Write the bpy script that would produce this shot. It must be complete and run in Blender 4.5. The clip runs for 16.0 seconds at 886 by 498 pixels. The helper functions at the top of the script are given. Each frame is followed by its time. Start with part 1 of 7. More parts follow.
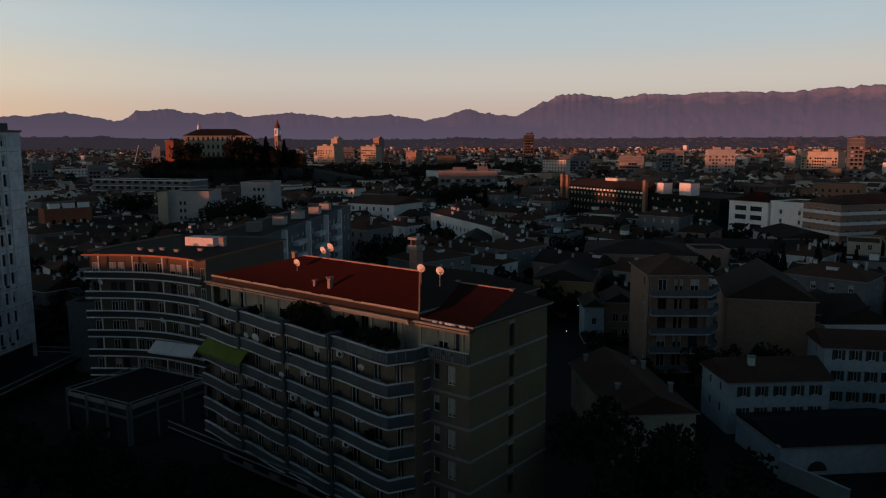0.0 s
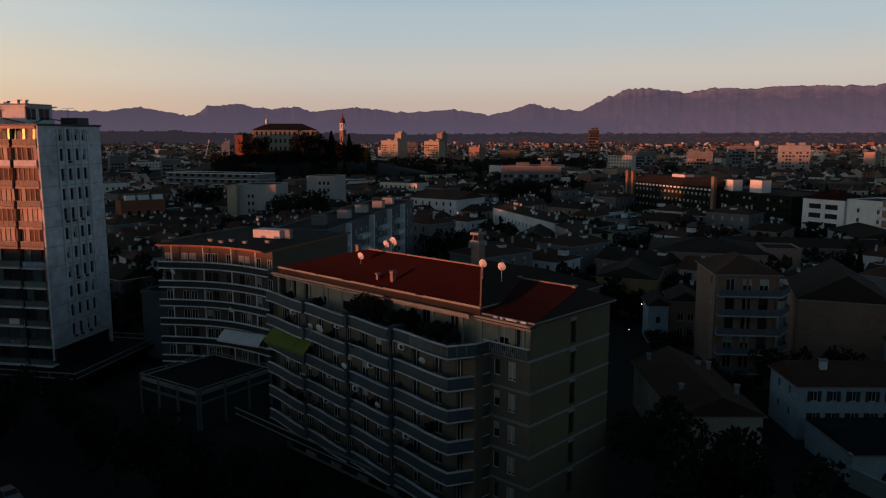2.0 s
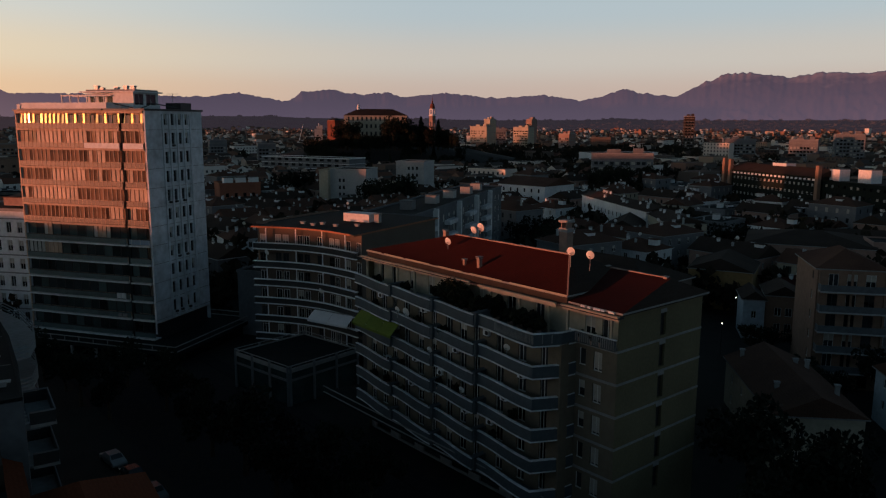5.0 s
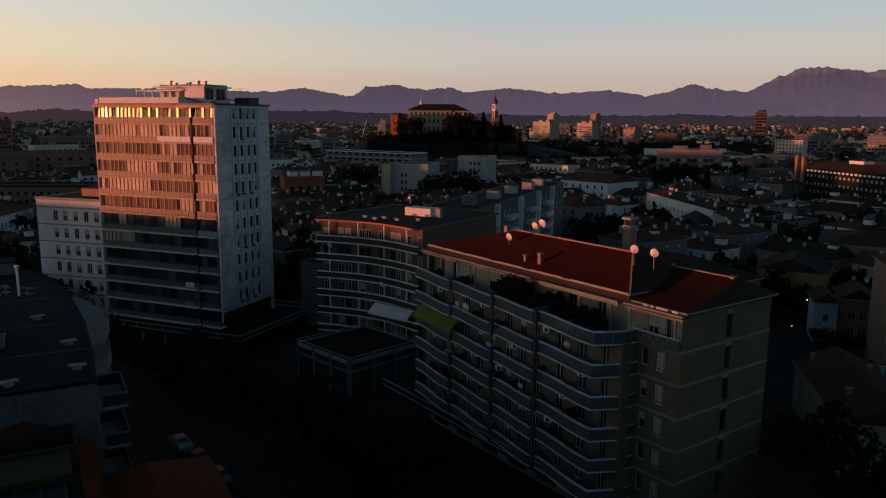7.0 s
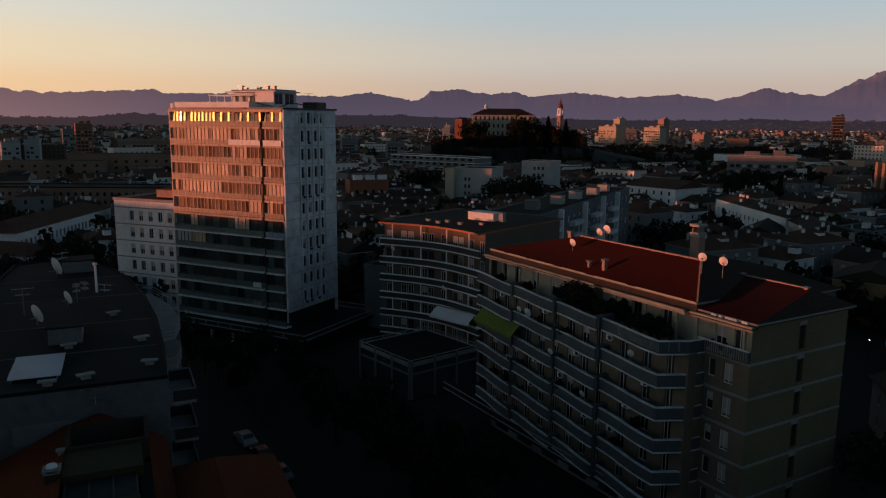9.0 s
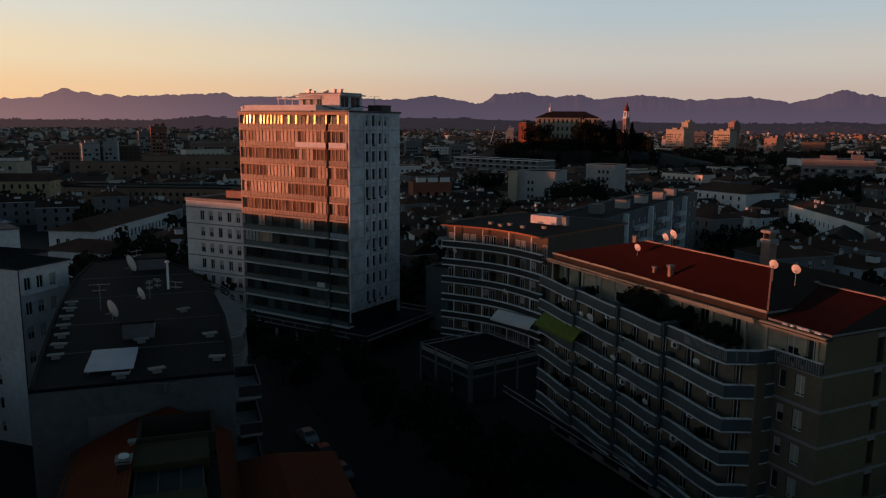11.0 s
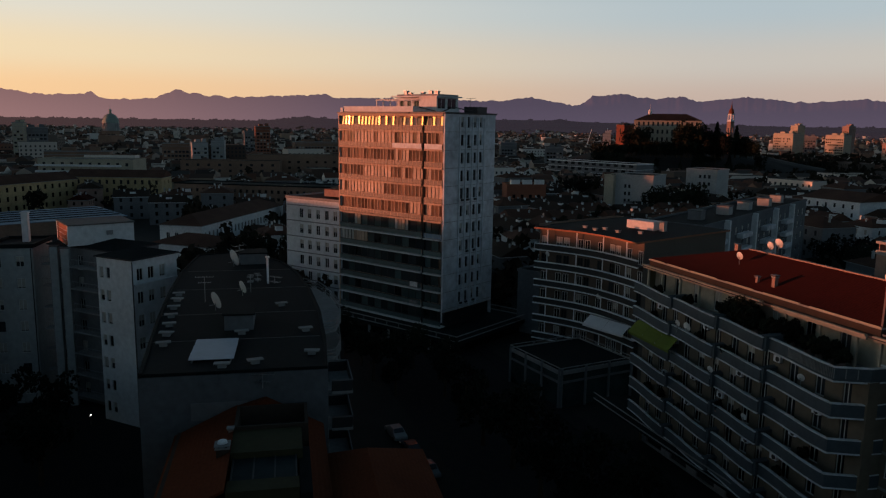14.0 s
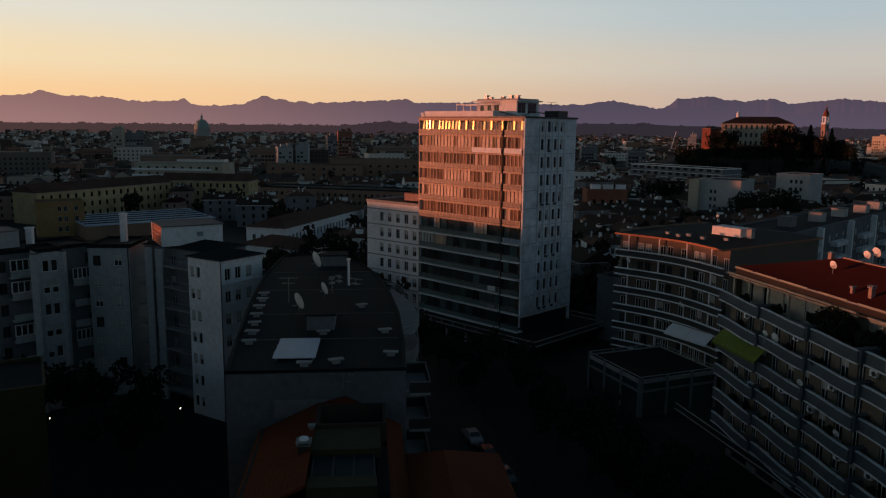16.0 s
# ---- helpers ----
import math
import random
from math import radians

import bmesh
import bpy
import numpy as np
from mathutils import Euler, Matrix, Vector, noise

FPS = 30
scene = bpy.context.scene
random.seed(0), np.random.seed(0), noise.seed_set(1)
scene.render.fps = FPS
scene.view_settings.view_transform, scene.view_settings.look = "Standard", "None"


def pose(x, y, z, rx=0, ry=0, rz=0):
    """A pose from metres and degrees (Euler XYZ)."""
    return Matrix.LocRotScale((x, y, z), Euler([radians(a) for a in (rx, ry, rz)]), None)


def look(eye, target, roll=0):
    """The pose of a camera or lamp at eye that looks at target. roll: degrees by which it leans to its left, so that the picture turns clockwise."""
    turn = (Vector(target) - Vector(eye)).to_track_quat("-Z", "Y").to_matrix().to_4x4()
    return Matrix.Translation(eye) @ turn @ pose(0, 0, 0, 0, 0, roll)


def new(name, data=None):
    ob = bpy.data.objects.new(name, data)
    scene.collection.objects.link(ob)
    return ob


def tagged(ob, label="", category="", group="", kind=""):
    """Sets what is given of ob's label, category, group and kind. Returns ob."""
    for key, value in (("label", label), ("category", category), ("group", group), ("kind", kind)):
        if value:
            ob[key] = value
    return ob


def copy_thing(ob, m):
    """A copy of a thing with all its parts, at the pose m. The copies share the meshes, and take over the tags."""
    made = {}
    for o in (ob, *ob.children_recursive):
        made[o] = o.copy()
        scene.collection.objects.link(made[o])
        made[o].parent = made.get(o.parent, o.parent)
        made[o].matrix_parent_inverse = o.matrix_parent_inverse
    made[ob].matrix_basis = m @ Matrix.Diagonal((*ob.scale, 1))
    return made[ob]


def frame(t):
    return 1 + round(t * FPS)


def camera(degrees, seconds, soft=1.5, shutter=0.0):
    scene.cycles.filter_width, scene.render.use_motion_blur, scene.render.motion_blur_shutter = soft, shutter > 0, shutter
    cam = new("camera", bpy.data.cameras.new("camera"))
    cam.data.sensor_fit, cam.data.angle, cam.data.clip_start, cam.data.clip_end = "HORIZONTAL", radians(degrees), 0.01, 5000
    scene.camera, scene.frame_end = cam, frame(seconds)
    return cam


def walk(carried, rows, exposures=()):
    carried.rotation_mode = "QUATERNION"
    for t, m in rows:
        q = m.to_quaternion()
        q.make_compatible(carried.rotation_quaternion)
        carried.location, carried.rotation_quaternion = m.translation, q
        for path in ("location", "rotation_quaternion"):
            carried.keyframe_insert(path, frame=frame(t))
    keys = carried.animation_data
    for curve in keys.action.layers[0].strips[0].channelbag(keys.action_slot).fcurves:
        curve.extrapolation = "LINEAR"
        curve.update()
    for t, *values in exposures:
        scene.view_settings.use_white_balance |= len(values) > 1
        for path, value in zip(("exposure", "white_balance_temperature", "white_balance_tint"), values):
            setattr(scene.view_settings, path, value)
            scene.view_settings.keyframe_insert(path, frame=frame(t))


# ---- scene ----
# ---------------------------------------------------------------- camera
cam = camera(60.73, 16.0, soft=1.2)
ROWS = [
    (0.0, -0.00, 0.00, 40.00, 81.90, 0.15, -1.61),
    (0.5, -0.01, -0.07, 40.01, 81.91, 0.13, -0.42),
    (1.0, -0.01, -0.15, 40.04, 81.85, 0.08, 0.78),
    (1.5, -0.03, -0.22, 40.05, 81.73, 0.07, 1.96),
    (2.0, -0.04, -0.28, 40.06, 81.52, 0.01, 3.13),
    (2.5, -0.05, -0.32, 40.05, 81.30, -0.03, 4.20),
    (3.0, -0.05, -0.31, 40.06, 81.07, -0.07, 5.34),
    (3.5, -0.06, -0.31, 40.06, 80.87, -0.12, 6.46),
    (4.0, -0.09, -0.29, 40.06, 80.69, -0.17, 7.56),
    (6.5, -0.15, -0.25, 40.04, 80.16, -0.32, 13.25),
    (7.0, -0.17, -0.25, 40.02, 80.08, -0.39, 14.45),
    (7.5, -0.18, -0.24, 40.01, 80.07, -0.39, 15.65),
    (8.0, -0.17, -0.24, 40.02, 80.14, -0.41, 16.89),
    (8.5, -0.19, -0.24, 40.01, 80.26, -0.45, 18.11),
    (9.0, -0.20, -0.25, 40.01, 80.37, -0.47, 19.25),
    (9.5, -0.22, -0.26, 40.00, 80.46, -0.48, 20.44),
    (10.0, -0.21, -0.25, 40.00, 80.52, -0.48, 21.66),
    (12.5, -0.24, -0.21, 40.00, 80.41, -0.73, 27.40),
    (13.0, -0.24, -0.18, 40.03, 80.38, -0.85, 28.56),
    (13.5, -0.26, -0.20, 40.02, 80.48, -0.87, 29.79),
    (14.0, -0.27, -0.24, 40.00, 80.58, -0.87, 31.13),
    (14.5, -0.27, -0.26, 40.01, 80.66, -0.82, 32.56),
    (15.0, -0.26, -0.29, 40.02, 80.72, -0.77, 34.09),
    (15.5, -0.23, -0.37, 40.01, 80.78, -0.66, 35.52),
    (16.0, -0.19, -0.45, 40.04, 80.82, -0.62, 37.08),
]
walk(cam, [(t, pose(x, y, z, rx, ry, rz)) for t, x, y, z, rx, ry, rz in ROWS], [(0.0, 0.0), (16.0, 0.0)])
# ---------------------------------------------------------------- sky and sun
SUN_AZ, SUN_EL = 122.0, 0.5          # degrees to the left of +y, degrees above the horizon
SUN_XY = (-math.sin(radians(SUN_AZ)), math.cos(radians(SUN_AZ)))
world = bpy.data.worlds.new("evening_sky")
scene.world = world
world.use_nodes = True
wn, wl = world.node_tree.nodes, world.node_tree.links
sky = wn.new("ShaderNodeTexSky")
sky.sky_type, sky.sun_disc = "NISHITA", False
sky.sun_elevation, sky.sun_rotation = radians(SUN_EL), radians(-SUN_AZ)
sky.altitude, sky.air_density, sky.dust_density, sky.ozone_density = 100, 1.0, 0.6, 2.0
coord, split = wn.new("ShaderNodeTexCoord"), wn.new("ShaderNodeSeparateXYZ")
wl.new(coord.outputs["Generated"], split.inputs[0])


def dusk_ramp(stops):
    """The sky's colour by the sine of the height above the horizon."""
    r = wn.new("ShaderNodeValToRGB")
    r.color_ramp.interpolation = "EASE"
    e = r.color_ramp.elements
    while len(e) < len(stops):
        e.new(0.5)
    for k, (deg, c) in zip(e, stops):
        k.position, k.color = max(0.0, math.sin(radians(deg))), (*c, 1)
    wl.new(split.outputs["Z"], r.inputs["Fac"])
    return r


north = dusk_ramp([(0, (0.49, 0.335, 0.29)), (2.0, (0.525, 0.42, 0.37)), (4.5, (0.545, 0.51, 0.47)), (8, (0.43, 0.505, 0.545)), (12, (0.30, 0.425, 0.53)), (20, (0.066, 0.115, 0.155)), (36, (0.018, 0.042, 0.058)), (90, (0.006, 0.014, 0.02))])
west = dusk_ramp([(0, (0.98, 0.51, 0.25)), (2.0, (0.93, 0.60, 0.32)), (4.5, (0.88, 0.69, 0.44)), (8, (0.75, 0.71, 0.61)), (12, (0.45, 0.52, 0.57)), (20, (0.085, 0.13, 0.155)), (36, (0.022, 0.045, 0.06)), (90, (0.006, 0.014, 0.02))])
south = dusk_ramp([(0, (0.105, 0.136, 0.155)), (4, (0.138, 0.176, 0.196)), (8, (0.146, 0.194, 0.222)), (14, (0.105, 0.166, 0.204)), (24, (0.058, 0.1, 0.136)), (40, (0.02, 0.04, 0.058)), (90, (0.006, 0.014, 0.02))])


def facing(bearing, low, high):
    """How far a direction of the sky turns towards a bearing, from 0 to 1."""
    d, r = wn.new("ShaderNodeVectorMath"), wn.new("ShaderNodeMapRange")
    d.operation, d.inputs[1].default_value = "DOT_PRODUCT", (-math.sin(radians(bearing)), math.cos(radians(bearing)), 0)
    wl.new(coord.outputs["Generated"], d.inputs[0])
    r.interpolation_type = "SMOOTHSTEP"
    r.inputs["From Min"].default_value, r.inputs["From Max"].default_value = low, high
    wl.new(d.outputs["Value"], r.inputs["Value"])
    return r


def blend(fac, a, b):
    m = wn.new("ShaderNodeMix")
    m.data_type = "RGBA"
    wl.new(fac.outputs[0], m.inputs["Factor"])
    wl.new(a, m.inputs["A"])
    wl.new(b, m.inputs["B"])
    return m.outputs["Result"]


glow = blend(facing(92, 0.1, 1.0), north.outputs[0], west.outputs[0])
away = blend(facing(48, -0.6, 0.25), south.outputs[0], glow)
total = wn.new("ShaderNodeMix")
total.data_type, total.blend_type = "RGBA", "ADD"
total.clamp_result = False
total.inputs["Factor"].default_value = 0.04
wl.new(away, total.inputs["A"])
wl.new(sky.outputs[0], total.inputs["B"])
wl.new(total.outputs["Result"], wn["Background"].inputs[0])
wn["Background"].inputs[1].default_value = 1.0

sun_data = bpy.data.lights.new("sun", "SUN")
sun_data.energy, sun_data.angle, sun_data.color = 3.4, radians(0.5), (1.0, 0.285, 0.145)
sun = new("sun", sun_data)
sv = Vector((SUN_XY[0] * math.cos(radians(SUN_EL)), SUN_XY[1] * math.cos(radians(SUN_EL)), math.sin(radians(SUN_EL))))
sun.matrix_world = look(sv * 300, (0, 0, 0))
# ---------------------------------------------------------------- materials
def mat(name, colour, rough=0.85, vary=0.25, grain=3.0, stain=0.25, bump=0.0, metal=0.0, spread=0.0, spec=0.3, emit=None):
    """A surface with grain and stains at two scales; spread: how far whole objects differ."""
    m = bpy.data.materials.new(name)
    m.use_nodes = True
    n, l = m.node_tree.nodes, m.node_tree.links
    bsdf = n["Principled BSDF"]
    bsdf.inputs["Roughness"].default_value, bsdf.inputs["Metallic"].default_value = rough, metal
    bsdf.inputs["Specular IOR Level"].default_value = spec
    geo = n.new("ShaderNodeNewGeometry")
    col = None
    fine, big = n.new("ShaderNodeTexNoise"), n.new("ShaderNodeTexNoise")
    for tex, sc, det in ((fine, grain, 6.0), (big, stain, 4.0)):
        tex.inputs["Scale"].default_value, tex.inputs["Detail"].default_value = sc, det
        l.new(geo.outputs["Position"], tex.inputs["Vector"])
    both = n.new("ShaderNodeMath")
    both.operation = "ADD"
    l.new(fine.outputs["Fac"], both.inputs[0])
    l.new(big.outputs["Fac"], both.inputs[1])
    total = both
    if spread:
        info, mul, add = n.new("ShaderNodeObjectInfo"), n.new("ShaderNodeMath"), n.new("ShaderNodeMath")
        mul.operation, mul.inputs[1].default_value = "MULTIPLY_ADD", spread * 2
        mul.inputs[2].default_value = -spread
        l.new(info.outputs["Random"], mul.inputs[0])
        add.operation = "ADD"
        l.new(both.outputs[0], add.inputs[0])
        l.new(mul.outputs[0], add.inputs[1])
        total = add
    ramp = n.new("ShaderNodeMapRange")
    ramp.inputs["From Min"].default_value, ramp.inputs["From Max"].default_value = 0.6, 1.4
    ramp.inputs["To Min"].default_value, ramp.inputs["To Max"].default_value = 1 - vary, 1 + vary
    ramp.clamp = False
    l.new(total.outputs[0], ramp.inputs["Value"])
    mixc = n.new("ShaderNodeVectorMath")
    mixc.operation = "SCALE"
    mixc.inputs[0].default_value = colour
    l.new(ramp.outputs[0], mixc.inputs["Scale"])
    l.new(mixc.outputs[0], bsdf.inputs["Base Color"])
    if bump:
        b = n.new("ShaderNodeBump")
        b.inputs["Strength"].default_value, b.inputs["Distance"].default_value = bump, 0.05
        l.new(fine.outputs["Fac"], b.inputs["Height"])
        l.new(b.outputs[0], bsdf.inputs["Normal"])
    if emit:
        bsdf.inputs["Emission Color"].default_value = (*emit[:3], 1)
        bsdf.inputs["Emission Strength"].default_value = emit[3]
    return m


def tiled(name, colour, pitch=0.32, vary=0.35):
    """Clay tiles: rows of barrel tiles down the slope, dirt and moss."""
    m = mat(name, colour, 0.95, vary, 5.0, 0.18, 0.0, spec=0.08)
    n, l = m.node_tree.nodes, m.node_tree.links
    co, wave, b = n.new("ShaderNodeTexCoord"), n.new("ShaderNodeTexWave"), n.new("ShaderNodeBump")
    wave.bands_direction = "X"
    wave.inputs["Scale"].default_value, wave.inputs["Distortion"].default_value = 0.314 / pitch, 0.6
    l.new(co.outputs["Object"], wave.inputs["Vector"])
    b.inputs["Strength"].default_value, b.inputs["Distance"].default_value = 0.3, 0.05
    l.new(wave.outputs["Fac"], b.inputs["Height"])
    l.new(b.outputs[0], n["Principled BSDF"].inputs["Normal"])
    return m


def pane_mat(name, colour, rough=0.06, spread=0.6):
    m = mat(name, colour, rough, 0.5, 0.6, 0.2, 0, 0, spread, 0.6)
    return m


BRIGHT = mat("fresh_white_render", (0.87, 0.88, 0.89), 0.9, 0.15, 1.5, 0.12, 0.2)
WHITE = mat("white_render", (0.72, 0.73, 0.74), 0.9, 0.22, 1.5, 0.12, 0.2)
GREYWALL = mat("grey_render", (0.17, 0.175, 0.185), 0.9, 0.25, 1.5, 0.15, 0.2)
CREAM = mat("cream_render", (0.43, 0.385, 0.3), 0.9, 0.22, 1.5, 0.15, 0.2)
OCHRE = mat("ochre_render", (0.3, 0.19, 0.085), 0.9, 0.25, 1.5, 0.15, 0.2)
PINK = mat("pink_render", (0.31, 0.205, 0.17), 0.9, 0.25, 1.5, 0.15, 0.2)
BROWN = mat("brown_render", (0.26, 0.165, 0.12), 0.9, 0.25, 1.5, 0.15, 0.2)
BRICK = mat("buff_brick", (0.16, 0.138, 0.083), 0.92, 0.2, 4.0, 0.2, 0.3)
REDBRICK = mat("red_brick", (0.27, 0.105, 0.065), 0.92, 0.25, 4.0, 0.2, 0.3)
CONCRETE = mat("concrete", (0.28, 0.28, 0.28), 0.9, 0.25, 2.0, 0.2, 0.3)
PALECON = mat("pale_concrete_panel", (0.6, 0.62, 0.66), 0.85, 0.38, 0.9, 0.14, 0.3)
BAND = mat("balcony_paint", (0.075, 0.095, 0.11), 0.7, 0.2, 2.0, 0.3, 0.1)
RAILG = mat("dull_rail_paint", (0.7, 0.74, 0.77), 0.6, 0.25, 2.0, 0.3)
RAILD = mat("weathered_rail_paint", (0.62, 0.65, 0.68), 0.6, 0.35, 1.2, 0.3)
RAILW = mat("pale_rail_paint", (0.8, 0.82, 0.84), 0.6, 0.15, 2.0, 0.3)
TILE = tiled("red_clay_tiles", (0.043, 0.0095, 0.0075))
TILEB = tiled("brown_clay_tiles", (0.1, 0.054, 0.04))
TILED = tiled("weathered_and_shade_tiles", (0.048, 0.035, 0.029))
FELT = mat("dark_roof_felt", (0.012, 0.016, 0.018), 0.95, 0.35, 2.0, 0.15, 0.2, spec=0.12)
GRAVELROOF = mat("grey_flat_roof", (0.13, 0.13, 0.13), 0.95, 0.35, 2.0, 0.15, 0.2)
METAL = mat("painted_metal", (0.3, 0.31, 0.32), 0.45, 0.2, 3.0, 0.5, 0, 0.6)
DARKMETAL = mat("dark_metal", (0.05, 0.05, 0.055), 0.5, 0.3, 3.0, 0.5, 0, 0.5)
FRAME = mat("window_frame_white", (0.6, 0.6, 0.58), 0.6, 0.15, 3.0, 0.5)
GLASS = pane_mat("window_glass", (0.025, 0.028, 0.032))
# tower panes of the sunlit floors, warm glow put into the colour
TGLASS = pane_mat("sunlit_tower_glass", (0.19, 0.12, 0.08), 0.05, 0.5)
SHUTTER = mat("roller_shutter", (0.4, 0.38, 0.34), 0.7, 0.2, 2.0, 0.5)
DSHUT = mat("dark_shutter", (0.05, 0.06, 0.05), 0.8, 0.3, 2.0, 0.5)
DISH = mat("dish_white", (0.75, 0.74, 0.72), 0.5, 0.1, 2.0, 0.5)
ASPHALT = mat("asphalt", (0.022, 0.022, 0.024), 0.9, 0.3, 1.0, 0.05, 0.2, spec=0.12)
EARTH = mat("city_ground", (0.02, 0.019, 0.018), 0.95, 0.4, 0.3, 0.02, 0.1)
BARK = mat("bark", (0.07, 0.05, 0.035), 0.95, 0.3, 4.0, 1.0, 0.3)
# lighter leaves for far trees, the haze over them put into the colour
FARLEAF = mat("haze_lifted_foliage", (0.03, 0.025, 0.018), 0.95, 0.5, 0.3, 0.02, spec=0.1)
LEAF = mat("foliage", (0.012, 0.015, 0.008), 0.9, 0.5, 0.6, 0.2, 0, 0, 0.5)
TILEO = tiled("orange_clay_tiles", (0.12, 0.032, 0.014))
SLATEWALL = mat("blue_grey_render", (0.115, 0.127, 0.14), 0.9, 0.3, 1.5, 0.15, 0.2)
PLASTER = mat("buff_plaster", (0.17, 0.14, 0.105), 0.92, 0.2, 1.5, 0.2, 0.2)
PALEGREY = mat("pale_grey_render", (0.38, 0.39, 0.39), 0.9, 0.25, 1.5, 0.12, 0.2)
OLIVE = mat("dark_olive_render", (0.055, 0.05, 0.024), 0.95, 0.25, 1.5, 0.15, 0.2)
DARKBR = mat("dark_brown_render", (0.05, 0.038, 0.03), 0.95, 0.25, 1.5, 0.15, 0.2)
BOTTLE = mat("bottle_green_cladding", (0.009, 0.014, 0.012), 0.8, 0.3, 1.5, 0.15, 0.1, spec=0.15)
BLUEWALL = mat("pale_blue_grey_render", (0.4, 0.47, 0.52), 0.9, 0.25, 1.5, 0.15, 0.2)
COPPER = mat("green_copper", (0.3, 0.37, 0.33), 0.7, 0.25, 0.5, 0.1)
BLUEROOF = mat("pale_blue_sheet_roof", (0.25, 0.32, 0.41), 0.6, 0.2, 1.0, 0.2)
AWNG = mat("green_awning", (0.14, 0.19, 0.026), 0.8, 0.15, 3.0, 0.6)
AWNW = mat("white_awning", (0.75, 0.77, 0.8), 0.8, 0.1, 3.0, 0.6)


# ---------------------------------------------------------------- mesh tools
class Geo:
    """Gathers boxes, prisms and faces for one mesh."""

    def __init__(self):
        self.v, self.f, self.m = [], [], []

    def face(self, pts, k=0):
        i = len(self.v)
        self.v += [tuple(q) for q in pts]
        self.f.append(tuple(range(i, i + len(pts))))
        self.m.append(k)

    def box(self, x0, x1, y0, y1, z0, z1, k=0):
        i = len(self.v)
        self.v += [(x, y, z) for z in (z0, z1) for x, y in ((x0, y0), (x1, y0), (x1, y1), (x0, y1))]
        for q in ((3, 2, 1, 0), (4, 5, 6, 7), (0, 1, 5, 4), (1, 2, 6, 5), (2, 3, 7, 6), (3, 0, 4, 7)):
            self.f.append(tuple(i + j for j in q))
            self.m.append(k)

    def prism(self, pts, z0, z1, k=0, top=None, bottom=True):
        """An upright prism over a counter-clockwise outline."""
        i, n = len(self.v), len(pts)
        self.v += [(x, y, z0) for x, y in pts] + [(x, y, z1) for x, y in pts]
        for j in range(n):
            self.f.append((i + j, i + (j + 1) % n, i + n + (j + 1) % n, i + n + j))
            self.m.append(k)
        self.f.append(tuple(range(i + n, i + 2 * n)))
        self.m.append(k if top is None else top)
        if bottom:
            self.f.append(tuple(range(i + n - 1, i - 1, -1)))
            self.m.append(k)

    def tube(self, x, y, z0, z1, r0, r1=None, n=10, k=0):
        r1 = r0 if r1 is None else r1
        i = len(self.v)
        for z, r in ((z0, r0), (z1, r1)):
            self.v += [(x + r * math.cos(2 * math.pi * j / n), y + r * math.sin(2 * math.pi * j / n), z) for j in range(n)]
        for j in range(n):
            self.f.append((i + j, i + (j + 1) % n, i + n + (j + 1) % n, i + n + j))
            self.m.append(k)
        self.f.append(tuple(range(i + n, i + 2 * n)))
        self.m.append(k)
        self.f.append(tuple(range(i + n - 1, i - 1, -1)))
        self.m.append(k)

    def rings(self, rings, k=0, close=True):
        """Skin a list of rings of points, all of one length."""
        i, n = len(self.v), len(rings[0])
        for r in rings:
            self.v += [tuple(q) for q in r]
        for a in range(len(rings) - 1):
            for j in range(n if close else n - 1):
                b = (j + 1) % n
                self.f.append((i + a * n + j, i + a * n + b, i + (a + 1) * n + b, i + (a + 1) * n + j))
                self.m.append(k)

    def loop(self, x0, x1, y0, y1, t, z0, z1, k=0):
        """A closed kerb of thickness t round a rectangle."""
        o = [(x0, y0), (x1, y0), (x1, y1), (x0, y1)]
        i = [(x0 + t, y0 + t), (x1 - t, y0 + t), (x1 - t, y1 - t), (x0 + t, y1 - t)]
        R = [[(*q, z0) for q in o], [(*q, z1) for q in o], [(*q, z1) for q in i], [(*q, z0) for q in i], [(*q, z0) for q in o]]
        self.rings(R, k)

    def strip(self, pts, z0, z1, t, k=0):
        """A band of thickness t that follows a line of (x, y) points; t lies to the left of the line."""
        n = len(pts)
        off = []
        for j in range(n):
            a, b = Vector(pts[max(j - 1, 0)]), Vector(pts[min(j + 1, n - 1)])
            d = (b - a).normalized()
            off.append((pts[j][0] - d.y * t, pts[j][1] + d.x * t))
        i = len(self.v)
        for (x, y), (u, v) in zip(pts, off):
            self.v += [(x, y, z0), (x, y, z1), (u, v, z1), (u, v, z0)]
        for j in range(n - 1):
            for q in range(4):
                self.f.append((i + 4 * j + q, i + 4 * j + 4 + q, i + 4 * j + 4 + (q + 1) % 4, i + 4 * j + (q + 1) % 4))
                self.m.append(k)
        self.f += [(i, i + 1, i + 2, i + 3), (i + 4 * n - 1, i + 4 * n - 2, i + 4 * n - 3, i + 4 * n - 4)]
        self.m += [k, k]

    def wall(self, o, ux, w, z0, z1, holes=(), deep=0.22, k=0):
        """An upright wall from o along the unit vector ux (outside on the right hand), with holes (x0, x1, z0, z1) that have reveals."""
        inn = (-ux[1] * deep, ux[0] * deep)
        P = lambda x, z, d=0: (o[0] + ux[0] * x + inn[0] * d, o[1] + ux[1] * x + inn[1] * d, z)
        xs = sorted({0.0, w, *[h[0] for h in holes], *[h[1] for h in holes]})
        zs = sorted({z0, z1, *[h[2] for h in holes], *[h[3] for h in holes]})
